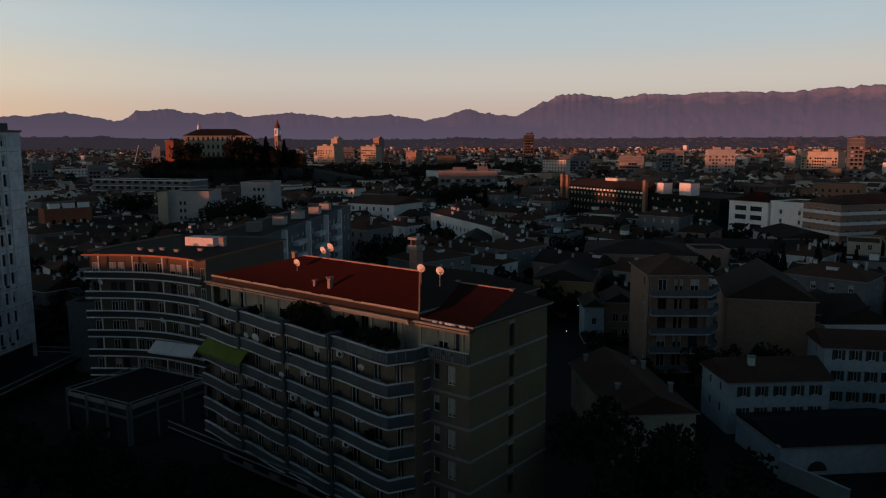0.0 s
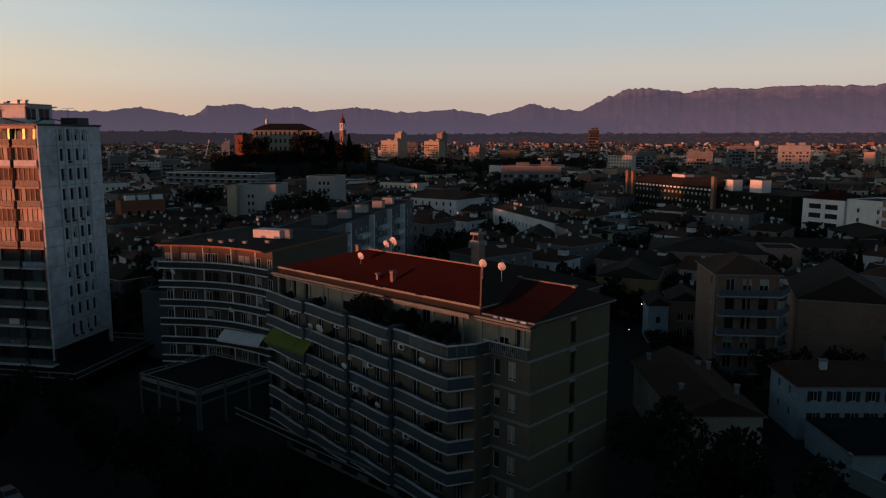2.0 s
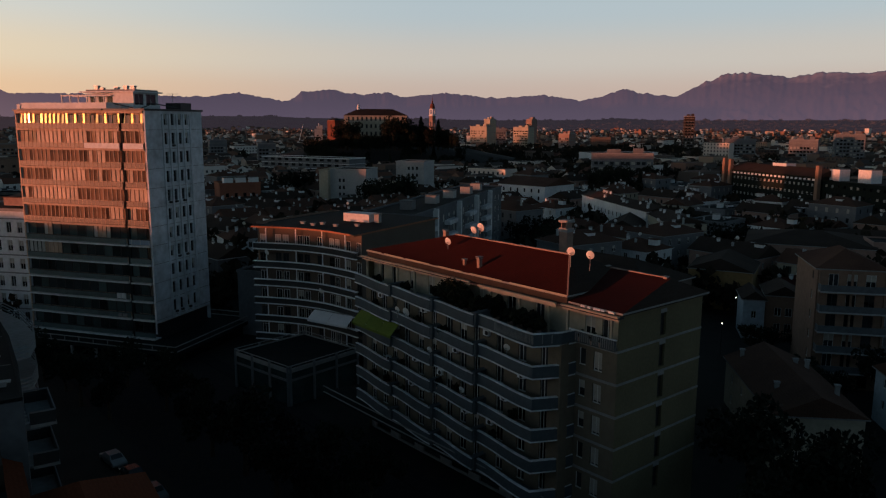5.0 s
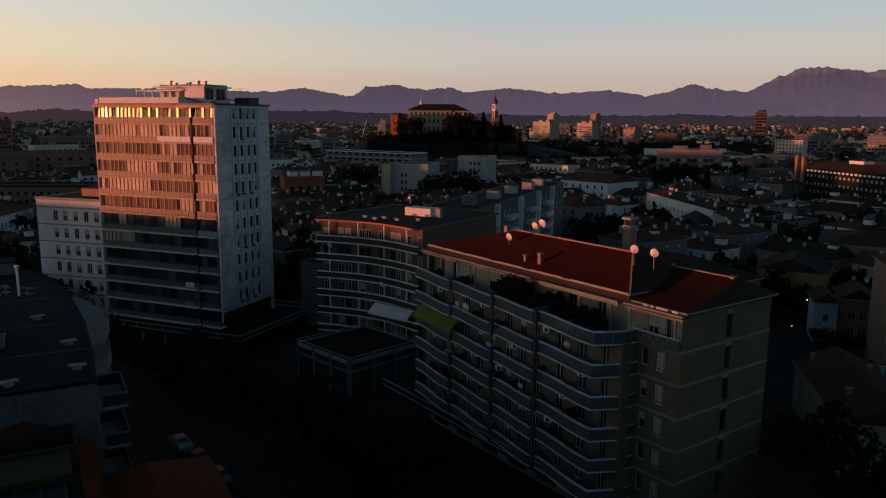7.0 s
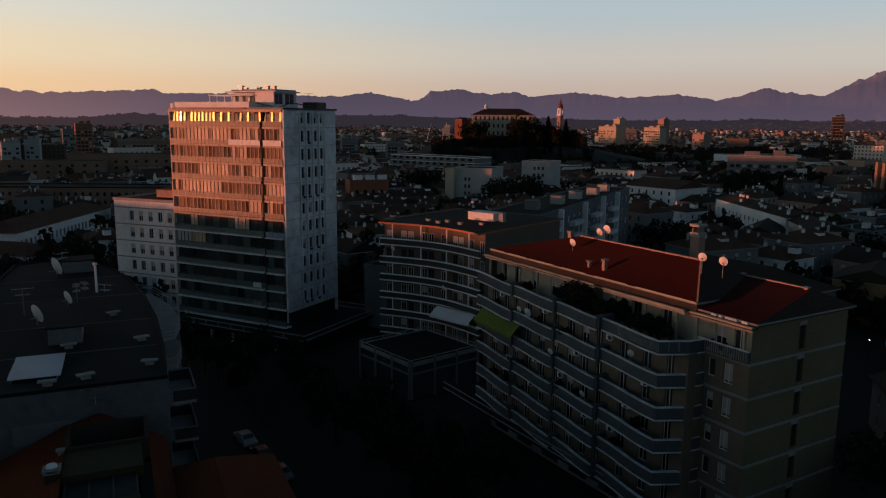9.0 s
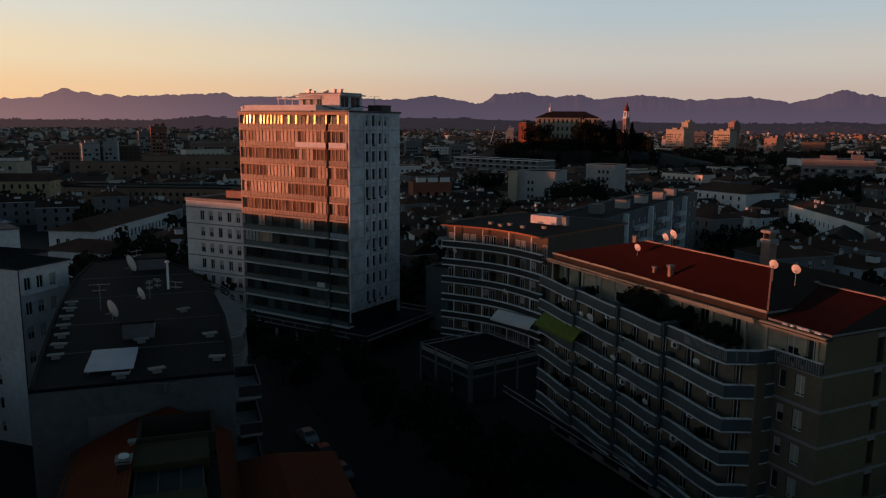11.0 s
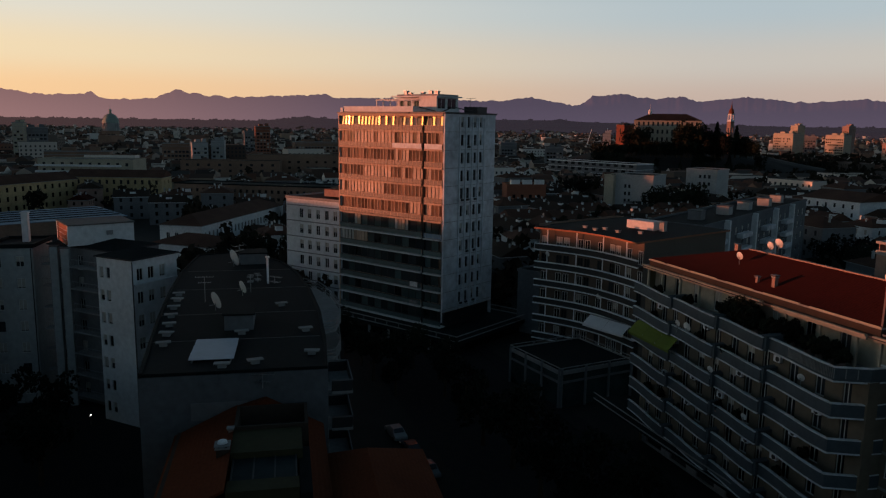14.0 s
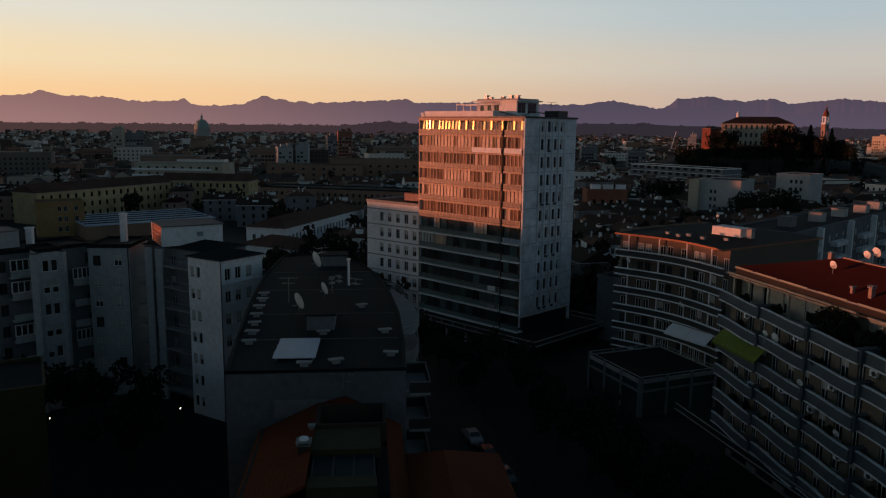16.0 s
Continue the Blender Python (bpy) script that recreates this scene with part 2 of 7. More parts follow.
        for a, b in zip(xs, xs[1:]):
            run = None
            for c, d in zip(zs, zs[1:]):
                cx, cz = (a + b) / 2, (c + d) / 2
                solid = not any(h[0] < cx < h[1] and h[2] < cz < h[3] for h in holes)
                if solid:
                    run = (run[0], d) if run else (c, d)
                if run and (not solid or d == zs[-1]):
                    self.face((P(a, run[0]), P(b, run[0]), P(b, run[1]), P(a, run[1])), k)
                    run = None
        for x0, x1, a, b in holes:
            self.face((P(x0, a), P(x0, a, 1), P(x0, b, 1), P(x0, b)), k)
            self.face((P(x1, a, 1), P(x1, a), P(x1, b), P(x1, b, 1)), k)
            self.face((P(x0, a), P(x1, a), P(x1, a, 1), P(x0, a, 1)), k)
            self.face((P(x0, b, 1), P(x1, b, 1), P(x1, b), P(x0, b)), k)

    def mesh(self, name, *mats):
        me = bpy.data.meshes.new(name)
        me.from_pydata(self.v, [], self.f)
        for q in mats:
            me.materials.append(q)
        me.polygons.foreach_set("material_index", self.m)
        me.update()
        return me


def part(name, data, parent, label="", m=None):
    """Links mesh data as one part under a thing or a part."""
    ob = new(name, data)
    ob.parent = parent
    if m is not None:
        ob.matrix_basis = m
    return tagged(ob, label) if label else ob


def thing(name, label, category, m=None, group="", kind=""):
    ob = new(name)
    ob.empty_display_size = 0.5
    if m is not None:
        ob.matrix_basis = m
    return tagged(ob, label, category, group, kind)


WIN = {}


def relief(g, xs, zs, cell):
    """A connected panel seen from -y: cell(i, j) gives the depth and material of each field, or None."""
    key = {}

    def vert(i, j, y):
        k = (i, j, round(y, 3))
        if k not in key:
            key[k] = len(g.v)
            g.v.append((xs[i], y, zs[j]))
        return key[k]

    nx, nz = len(xs) - 1, len(zs) - 1
    at = lambda i, j: cell(i, j) if 0 <= i < nx and 0 <= j < nz else None
    for i in range(nx):
        for j in range(nz):
            c = at(i, j)
            if c is None:
                continue
            y, k = c
            g.f.append((vert(i, j, y), vert(i + 1, j, y), vert(i + 1, j + 1, y), vert(i, j + 1, y)))
            g.m.append(k)
            for o, p, q in (((i + 1, j), (i + 1, j), (i + 1, j + 1)), ((i, j + 1), (i, j + 1), (i + 1, j + 1)), ((i - 1, j), (i, j), (i, j + 1)), ((i, j - 1), (i, j), (i + 1, j))):
                e = at(*o)
                y2 = 0.06 if e is None else e[0]
                if y2 > y + 0.002:
                    g.f.append((vert(*p, y), vert(*q, y), vert(*q, y2), vert(*p, y2)))
                    g.m.append(k)


def window_mesh(w, h, style="plain"):
    """A window seen from -y, its sill at z=0, middle at x=0, glass at y=0."""
    key = (round(w, 2), round(h, 2), style)
    if key in WIN:
        return WIN[key]
    g, t, x, sh = Geo(), 0.07 if style != "dark" else 0.04, w / 2, SHUTTER
    xs = [-x, -x + t, x - t, x] if w < 0.9 or style == "slim" else [-x, -x + t, -0.035, 0.035, x - t, x]
    cut = {"half": 0.5, "shut": 0.12}.get(style)
    zs = [0, t, h - t, h] if cut is None else [0, t, h * cut, h - t, h]
    if style == "leaf":
        sh = DSHUT
        xs = [-x - w * 0.45] + xs + [x + w * 0.45]
    n = len(xs) - 1

    def cell(i, j):
        if style == "leaf":
            if i in (0, n - 1):
                return -0.26, 2
            i -= 1
        if j == 0:
            return -0.12, 0
        if j == len(zs) - 2 or i % 2 == 0:
            return -0.05, 0
        return (-0.03, 2) if cut is not None and j == 2 else (0.0, 1)

    relief(g, xs, zs, cell)
    WIN[key] = g.mesh("window", DARKMETAL if style == "dark" else FRAME, GLASS, sh)
    return WIN[key]


def grid(n, cols, w, h, storey=3.1, first=1.0, margin=1.2, styles=("plain",), spots=None):
    return dict(n=n, cols=cols, w=w, h=h, storey=storey, first=first, margin=margin, styles=styles, spots=spots)


def openings(width, z0, g):
    xs = g["spots"] or [g["margin"] + (width - 2 * g["margin"]) * (i + 0.5) / g["cols"] for i in range(g["cols"])]
    return [(x - g["w"] / 2, x + g["w"] / 2, z0 + g["first"] + s * g["storey"], z0 + g["first"] + s * g["storey"] + g["h"]) for s in range(g["n"]) for x in xs]


rnd = random.Random(7)
TAKEN = []           # plots that are built on: pose, width, depth


def hip_roof(w, d, z, rise, over=0.5, hipped=True, thick=0.18, inset=None):
    g = Geo()
    x0, x1, y0, y1 = -over, w + over, -over, d + over
    r = (min(w, d) / 2 + over if inset is None else inset) if hipped else 0
    if w >= d:
        a, b = (x0 + r, d / 2, z + rise), (x1 - r, d / 2, z + rise)
    else:
        a, b = (w / 2, y0 + r, z + rise), (w / 2, y1 - r, z + rise)
    c = [(x0, y0, z), (x1, y0, z), (x1, y1, z), (x0, y1, z)]
    if w >= d:
        g.face((c[0], c[1], b, a)), g.face((c[2], c[3], a, b)), g.face((c[1], c[2], b)), g.face((c[3], c[0], a))
    else:
        g.face((c[0], c[1], a)), g.face((c[1], c[2], b, a)), g.face((c[2], c[3], b)), g.face((c[3], c[0], a, b))
    g.prism([q[:2] for q in c], z - thick, z - 0.004, 1)
    return g


def block(name, label, category, at, rot, w, d, h, wall, roof="flat", roof_mat=None, rise=2.5, front=None, right=None, left=None, back=None, z0=0.0, trim=None, bands=0.0, over=0.4, group="", joined=False):
    """A house or block of flats: origin at its front left corner, x along the front, y into it."""
    top = thing(name, label, category, pose(at[0], at[1], 0, 0, 0, rot), group)
    TAKEN.append((top.matrix_basis.copy(), w, d))
    g = Geo()
    sides = (((0, 0), (1, 0), w, front, 0), ((w, 0), (0, 1), d, right, 90), ((w, d), (-1, 0), w, back, 180), ((0, d), (0, -1), d, left, 270))
    wins = []
    for o, ux, length, gr, turn in sides:
        hs = [q for q in openings(length, z0, gr) if q[3] < h] if gr else []
        g.wall(o, ux, length, z0, h, hs, 0.2)
        for a, b, c, e in hs:
            x = (a + b) / 2
            px, py = o[0] + ux[0] * x - ux[1] * 0.16, o[1] + ux[1] * x + ux[0] * 0.16
            wins.append((pose(px, py, c, 0, 0, turn), b - a, e - c, rnd.choice(gr["styles"])))
    g.face(((0, 0, h - 0.01), (w, 0, h - 0.01), (w, d, h - 0.01), (0, d, h - 0.01)))
    part("wall", g.mesh("wall", wall), top)
    if joined and wins:          # windows too small to tell apart
        q = Geo()
        for m, a, b, s in wins:
            v = [m @ Vector(k) for k in ((-a / 2, 0.02, 0), (a / 2, 0.02, 0), (a / 2, 0.02, b), (-a / 2, 0.02, b))]
            q.face([tuple(k) for k in v], 1 if s in ("shut", "half") else 0)
        tagged(part("glazing", q.mesh("glazing", GLASS, SHUTTER), top), kind="stuff")
        wins = []
    for m, a, b, s in wins:
        part("window", window_mesh(a, b, s), top, "", m)
    if roof == "flat":
        r = Geo()
        r.box(-0.1, w + 0.1, -0.1, d + 0.1, h, h + 0.12, 0)
        part("roof", r.mesh("roof", roof_mat or FELT), top)
        p = Geo()
        p.loop(-0.15, w + 0.15, -0.15, d + 0.15, 0.25, h - 0.05, h + 0.5)
        part("parapet", p.mesh("parapet", trim or wall), top)
    else:
        r = hip_roof(w, d, h + 0.2, rise, over, roof == "hip")
        part("roof", r.mesh("roof", roof_mat or TILEB, trim or CONCRETE), top)
        if roof == "gable":
            for far in (0.0, 1.0):
                e = Geo()
                if w >= d:
                    x = far * w
                    e.face(((x, 0, h), (x, d, h), (x, d / 2, h + rise)))
                else:
                    y = far * d
                    e.face(((0, y, h), (w, y, h), (w / 2, y, h + rise)))
                part("gable", e.mesh("gable", wall), top)
    if bands:
        z = z0 + bands
        while z < h - 0.5:
            b = Geo()
            b.box(-0.06, w + 0.06, -0.06, d + 0.06, z - 0.12, z + 0.12)
            part("string_course", b.mesh("string_course", trim or CONCRETE), top)
            z += bands
    return top


def chimney(parent, x, y, z, h, w=0.7, d=0.5, m=None):
    g = Geo()
    g.box(x - w / 2, x + w / 2, y - d / 2, y + d / 2, z, z + h * 0.85, 0)
    g.box(x - w / 2 - 0.08, x + w / 2 + 0.08, y - d / 2 - 0.08, y + d / 2 + 0.08, z + h * 0.85, z + h * 0.9, 1)
    for sx in (-1, 1):
        g.box(x + sx * w * 0.3 - 0.06, x + sx * w * 0.3 + 0.06, y - d / 2 + 0.04, y + d / 2 - 0.04, z + h * 0.9, z + h * 0.97, 0)
    g.box(x - w / 2 - 0.12, x + w / 2 + 0.12, y - d / 2 - 0.12, y + d / 2 + 0.12, z + h * 0.97, z + h, 1)
    return part("chimney", g.mesh("chimney", m or WHITE, CONCRETE), parent)


def dish(at, r, facing, label="white satellite dish on a short mast", mast=1.0):
    """A satellite dish: bowl, feed arm and mast; facing in degrees to the left of +y."""
    top = thing("satellite_dish", label, "satellite dish", pose(at[0], at[1], at[2], 0, 0, facing), "satellite dishes on the roofs")
    g = Geo()
    tilt = Matrix.Rotation(radians(74), 3, "X")
    R = []
    for q in (0.02, 0.4, 0.75, 1.0):
        R.append([tuple(tilt @ Vector((r * q * math.cos(a), r * q * math.sin(a) * 1.08, -r * 0.22 * q * q)) * -1 + Vector((0, 0.1, mast + r * 0.6))) for a in [2 * math.pi * j / 18 for j in range(18)]])
    g.rings(R)
    g.face(R[0])
    part("bowl", g.mesh("bowl", DISH), top)
    a = Geo()
    a.box(-0.03, 0.03, 0.05, 0.7 * r + 0.1, mast + 0.1, mast + 0.16)
    part("feed_arm", a.mesh("feed_arm", METAL), top)
    m = Geo()
    m.tube(0, 0, -0.3, mast + r * 0.6, 0.035, n=8)
    part("mast", m.mesh("mast", METAL), top)
    return top


def antenna(at, h=3.0, rot=0.0, label="thin metal aerial with cross rods on a roof"):
    top = thing("roof_aerial", label, "aerial", pose(at[0], at[1], at[2], 0, 0, rot), "aerials on the roofs")
    m = Geo()
    m.tube(0, 0, 0, h, 0.04, n=6)
    part("mast", m.mesh("mast", METAL), top)
    for z, l in ((h - 0.1, 0.9), (h - 0.7, 0.6)):
        b = Geo()
        b.box(-l, l, -0.02, 0.02, z, z + 0.04)
        boom = part("boom", b.mesh("boom", METAL), top)
        for k in range(6):
            x = -l + 2 * l * k / 5
            b = Geo()
            b.box(x - 0.015, x + 0.015, -0.35, 0.35, z + 0.04, z + 0.07)
            part("rod", b.mesh("rod", METAL), boom)
    return top
# ---------------------------------------------------------------- ground, mountains
g = Geo()
n = 96
g.face([(4850 * math.cos(2 * math.pi * j / n), 4850 * math.sin(2 * math.pi * j / n), 0) for j in range(n)])
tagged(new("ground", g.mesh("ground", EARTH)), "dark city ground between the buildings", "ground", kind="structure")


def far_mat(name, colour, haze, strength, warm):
    """Rock or woods far off, the haze of miles of evening air put into the emission, stronger towards the sun."""
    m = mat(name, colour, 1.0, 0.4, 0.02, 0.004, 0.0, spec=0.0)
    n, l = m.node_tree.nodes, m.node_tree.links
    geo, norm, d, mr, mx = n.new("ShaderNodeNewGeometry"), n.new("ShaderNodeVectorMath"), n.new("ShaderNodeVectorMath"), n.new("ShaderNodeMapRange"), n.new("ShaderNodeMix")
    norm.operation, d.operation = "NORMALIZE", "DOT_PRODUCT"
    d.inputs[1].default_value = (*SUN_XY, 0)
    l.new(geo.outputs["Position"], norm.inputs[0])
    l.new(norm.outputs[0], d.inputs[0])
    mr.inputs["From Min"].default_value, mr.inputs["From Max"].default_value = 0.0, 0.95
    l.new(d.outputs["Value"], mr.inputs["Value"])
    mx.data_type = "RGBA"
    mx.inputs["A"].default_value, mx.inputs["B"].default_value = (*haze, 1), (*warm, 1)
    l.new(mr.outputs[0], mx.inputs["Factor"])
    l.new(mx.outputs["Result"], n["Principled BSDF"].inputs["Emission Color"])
    # painted haze thins towards the crests
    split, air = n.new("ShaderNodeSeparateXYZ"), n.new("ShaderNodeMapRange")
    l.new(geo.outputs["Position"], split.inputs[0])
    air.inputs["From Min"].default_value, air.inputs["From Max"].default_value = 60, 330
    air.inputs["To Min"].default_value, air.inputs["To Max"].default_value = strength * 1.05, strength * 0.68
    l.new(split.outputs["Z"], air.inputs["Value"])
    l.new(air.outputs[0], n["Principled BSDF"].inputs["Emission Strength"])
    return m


ROCK = far_mat("hazed_rock", (0.04, 0.038, 0.046), (0.09, 0.069, 0.104), 1.0, (0.47, 0.24, 0.2))
rn, rl = ROCK.node_tree.nodes, ROCK.node_tree.links          # bare limestone higher up, the crest's sunlight also put into its pale colour
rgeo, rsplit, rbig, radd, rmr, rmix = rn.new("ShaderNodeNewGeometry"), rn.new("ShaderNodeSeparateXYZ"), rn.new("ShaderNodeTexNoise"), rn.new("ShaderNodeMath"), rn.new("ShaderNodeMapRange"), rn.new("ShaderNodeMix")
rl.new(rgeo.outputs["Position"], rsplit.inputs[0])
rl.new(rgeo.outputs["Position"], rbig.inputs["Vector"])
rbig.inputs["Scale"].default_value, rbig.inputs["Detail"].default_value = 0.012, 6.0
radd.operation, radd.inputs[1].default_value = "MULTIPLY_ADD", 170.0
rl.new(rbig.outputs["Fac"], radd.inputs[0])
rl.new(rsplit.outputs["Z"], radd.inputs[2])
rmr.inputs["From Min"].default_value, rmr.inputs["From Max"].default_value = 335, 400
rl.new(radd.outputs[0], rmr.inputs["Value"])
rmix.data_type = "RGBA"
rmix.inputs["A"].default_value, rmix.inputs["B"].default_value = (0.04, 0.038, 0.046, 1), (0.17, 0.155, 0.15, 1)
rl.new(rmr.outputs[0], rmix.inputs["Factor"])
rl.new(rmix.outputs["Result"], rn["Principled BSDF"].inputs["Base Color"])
WOODS = far_mat("hazed_woods", (0.05, 0.045, 0.035), (0.026, 0.02, 0.028), 1.0, (0.085, 0.043, 0.038))


def crest_height(knots, a):
    """Height angle of a skyline at a bearing, sharp at the summits and round in the saddles."""
    for (p, h), (q, k) in zip(knots, knots[1:]):
        if q <= a <= p:
            u = (p - a) / (p - q)
            return h + (k - h) * (1 - (1 - u) ** 1.45 if h > k else u ** 1.45)
    return knots[0][1] if a > knots[0][0] else knots[-1][1]


def mountain_range(name, label, knots, foot, crest, rough, material, spur=0.5, deep=0.75):
    """A long range round the plain: a crest of summits and saddles, with spurs and gullies that run down from it."""
    g, rows = Geo(), 42
    R = [[] for _ in range(rows)]
    start, end = knots[-1][0], knots[0][0]
    steps = int((end - start) / 0.1)
    ridged = lambda x, y, z, o: sum((1 - 2 * abs(noise.noise((x * 2.03 ** k, y * 1.7 ** k, z + 5.1 * k)))) * 0.52 ** k for k in range(o)) / 2.0
    for j in range(steps + 1):
        a = start + (end - start) * j / steps
        h = crest_height(knots, a)
        h += rough * (0.3 * (ridged(a * 0.8, 3.1, 0.0, 5) - 0.38) + 0.2 * (ridged(a * 2.2, 9.0, 2.0, 4) - 0.42))
        top = crest * math.tan(radians(max(h, -0.2)))
        for i in range(rows):
            u = i / (rows - 1)
            r = foot + (crest - foot) * u
            w = 1 - u
            warp = (1.8 * noise.noise((a * 0.3, u * 2.0, 4.0)) + 0.7 * noise.noise((a * 1.1, u * 5.0, 6.0))) * w
            s = ridged(a * spur + warp, 1.8 * u, 1.7, 3)
            f = ridged(a * spur * 3.1 + 1.6 * warp, 3.4 * u, 8.3, 4)
            p = 0.85 + deep * (1.0 - s) + deep * 0.22 * (1.0 - f)
            z = top * u ** p + rough * (5.0 * noise.fractal((a * 5, u * 9, 3.0), 0.8, 2.1, 4) + 0.05 * top * noise.fractal((a * 1.1 + 0.6 * u, u * 4.5, 7.0), 0.9, 2.1, 5)) * math.sin(math.pi * min(1, u * 1.02))
            R[i].append((-r * math.sin(radians(a)), r * math.cos(radians(a)), 40 + z - 46 * w))
    R.append([(x * 1.03, y * 1.03, -5) for x, y, z in R[-1]])
    g.rings(R, 0, False)
    me = g.mesh(name, material)
    for q in me.polygons:
        q.use_smooth = True
    tagged(new(name, me), label, "mountains", kind="structure")
    return R


LEFT = [(78, 1.6), (71, 1.85), (67, 1.6), (64.7, 2.01), (63.4, 1.76), (60.6, 1.72), (59, 1.49), (56.3, 1.55), (55.7, 1.8), (54.8, 1.24), (51.9, 1.38), (50.3, 2.03), (48.9, 1.77), (46, 1.6), (43.1, 1.74), (39.8, 1.95), (39, 1.65), (35, 1.75), (30.6, 1.66), (27, 1.64), (24.7, 1.97), (21.2, 1.4), (20.2, 2.05), (18.1, 2.26), (16.1, 1.94), (13.8, 2.07), (12.6, 1.76), (9.6, 2.07), (5.7, 1.7), (2.2, 1.92), (-0.4, 1.53), (-3.3, 2.35), (-6.9, 1.8), (-12, 1.2)]
RIGHT = [(-4.6, 0.2), (-5.6, 1.1), (-6.9, 1.78), (-8, 2.29), (-9, 2.77), (-10.2, 3.27), (-11.9, 3.4), (-13.1, 3.09), (-14.3, 3.0), (-16.3, 3.28), (-18.6, 3.13), (-20.1, 3.26), (-23.4, 3.25), (-25.6, 3.2), (-28.6, 3.43), (-31.5, 3.46), (-38, 3.3), (-46, 2.9), (-56, 2.5), (-60, 1.0)]
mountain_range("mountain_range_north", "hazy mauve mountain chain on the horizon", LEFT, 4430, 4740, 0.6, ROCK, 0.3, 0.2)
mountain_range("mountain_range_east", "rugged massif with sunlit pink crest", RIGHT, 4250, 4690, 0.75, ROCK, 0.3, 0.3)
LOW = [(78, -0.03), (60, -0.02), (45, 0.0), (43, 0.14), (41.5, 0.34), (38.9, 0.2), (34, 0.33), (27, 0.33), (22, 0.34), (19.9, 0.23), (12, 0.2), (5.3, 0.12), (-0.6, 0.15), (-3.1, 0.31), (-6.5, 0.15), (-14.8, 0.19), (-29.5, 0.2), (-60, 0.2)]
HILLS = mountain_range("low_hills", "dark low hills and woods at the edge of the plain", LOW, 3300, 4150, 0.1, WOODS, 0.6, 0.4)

# castle hill
g = Geo()
R = []
for i in range(15):
    u = i / 14
    R.append([(-165 + 165 * u * math.cos(a) * (1 + 0.1 * math.sin(3 * a)), 655 + 105 * u * math.sin(a), 25 * (0.5 + 0.5 * math.cos(math.pi * u)) ** 0.75 + 1.2 * noise.noise((u * 5, a * 3, 1)) - 0.4) for a in [2 * math.pi * j / 48 for j in range(48)]])
g.rings(R)
g.face(R[0])
tagged(new("castle_hill", g.mesh("castle_hill", EARTH)), "steep dark wooded castle hill", "hill", kind="structure")
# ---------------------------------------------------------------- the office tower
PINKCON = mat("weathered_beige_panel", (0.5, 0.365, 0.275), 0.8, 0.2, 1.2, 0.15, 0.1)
# parapets in a shaded and a sunlit copy, split at the shadow edge
TEALPAR = mat("shaded_green_parapet", (0.08, 0.125, 0.13), 0.4, 0.3, 0.8, 0.15, 0.0, spec=0.5, spread=0.2)
PARGLASS = mat("sunlit_frosted_parapet", (0.09, 0.066, 0.048), 0.5, 0.25, 0.8, 0.15, 0.0, spec=0.5, spread=0.2)
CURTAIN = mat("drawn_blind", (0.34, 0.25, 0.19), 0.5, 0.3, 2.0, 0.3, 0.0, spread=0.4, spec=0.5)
# top windows: the sunset's golden reflection is put into the tint
BRIGHTGL = mat("sunset_tinted_glass", (0.95, 0.62, 0.24), 0.16, 0.15, 0.8, 0.2, 0.0, 0.9, 0.3)
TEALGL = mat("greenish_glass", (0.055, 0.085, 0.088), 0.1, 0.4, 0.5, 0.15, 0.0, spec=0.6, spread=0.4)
DUSTGL = mat("dusty_roof_glazing", (0.018, 0.03, 0.034), 0.7, 0.4, 0.8, 0.2, 0.0, spec=0.15)
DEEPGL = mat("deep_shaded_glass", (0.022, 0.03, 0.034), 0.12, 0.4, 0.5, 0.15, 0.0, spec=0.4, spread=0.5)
NETCURT = mat("pale_net_curtain", (0.42, 0.44, 0.42), 0.8, 0.2, 2.0, 0.3, 0.0, spread=0.3)


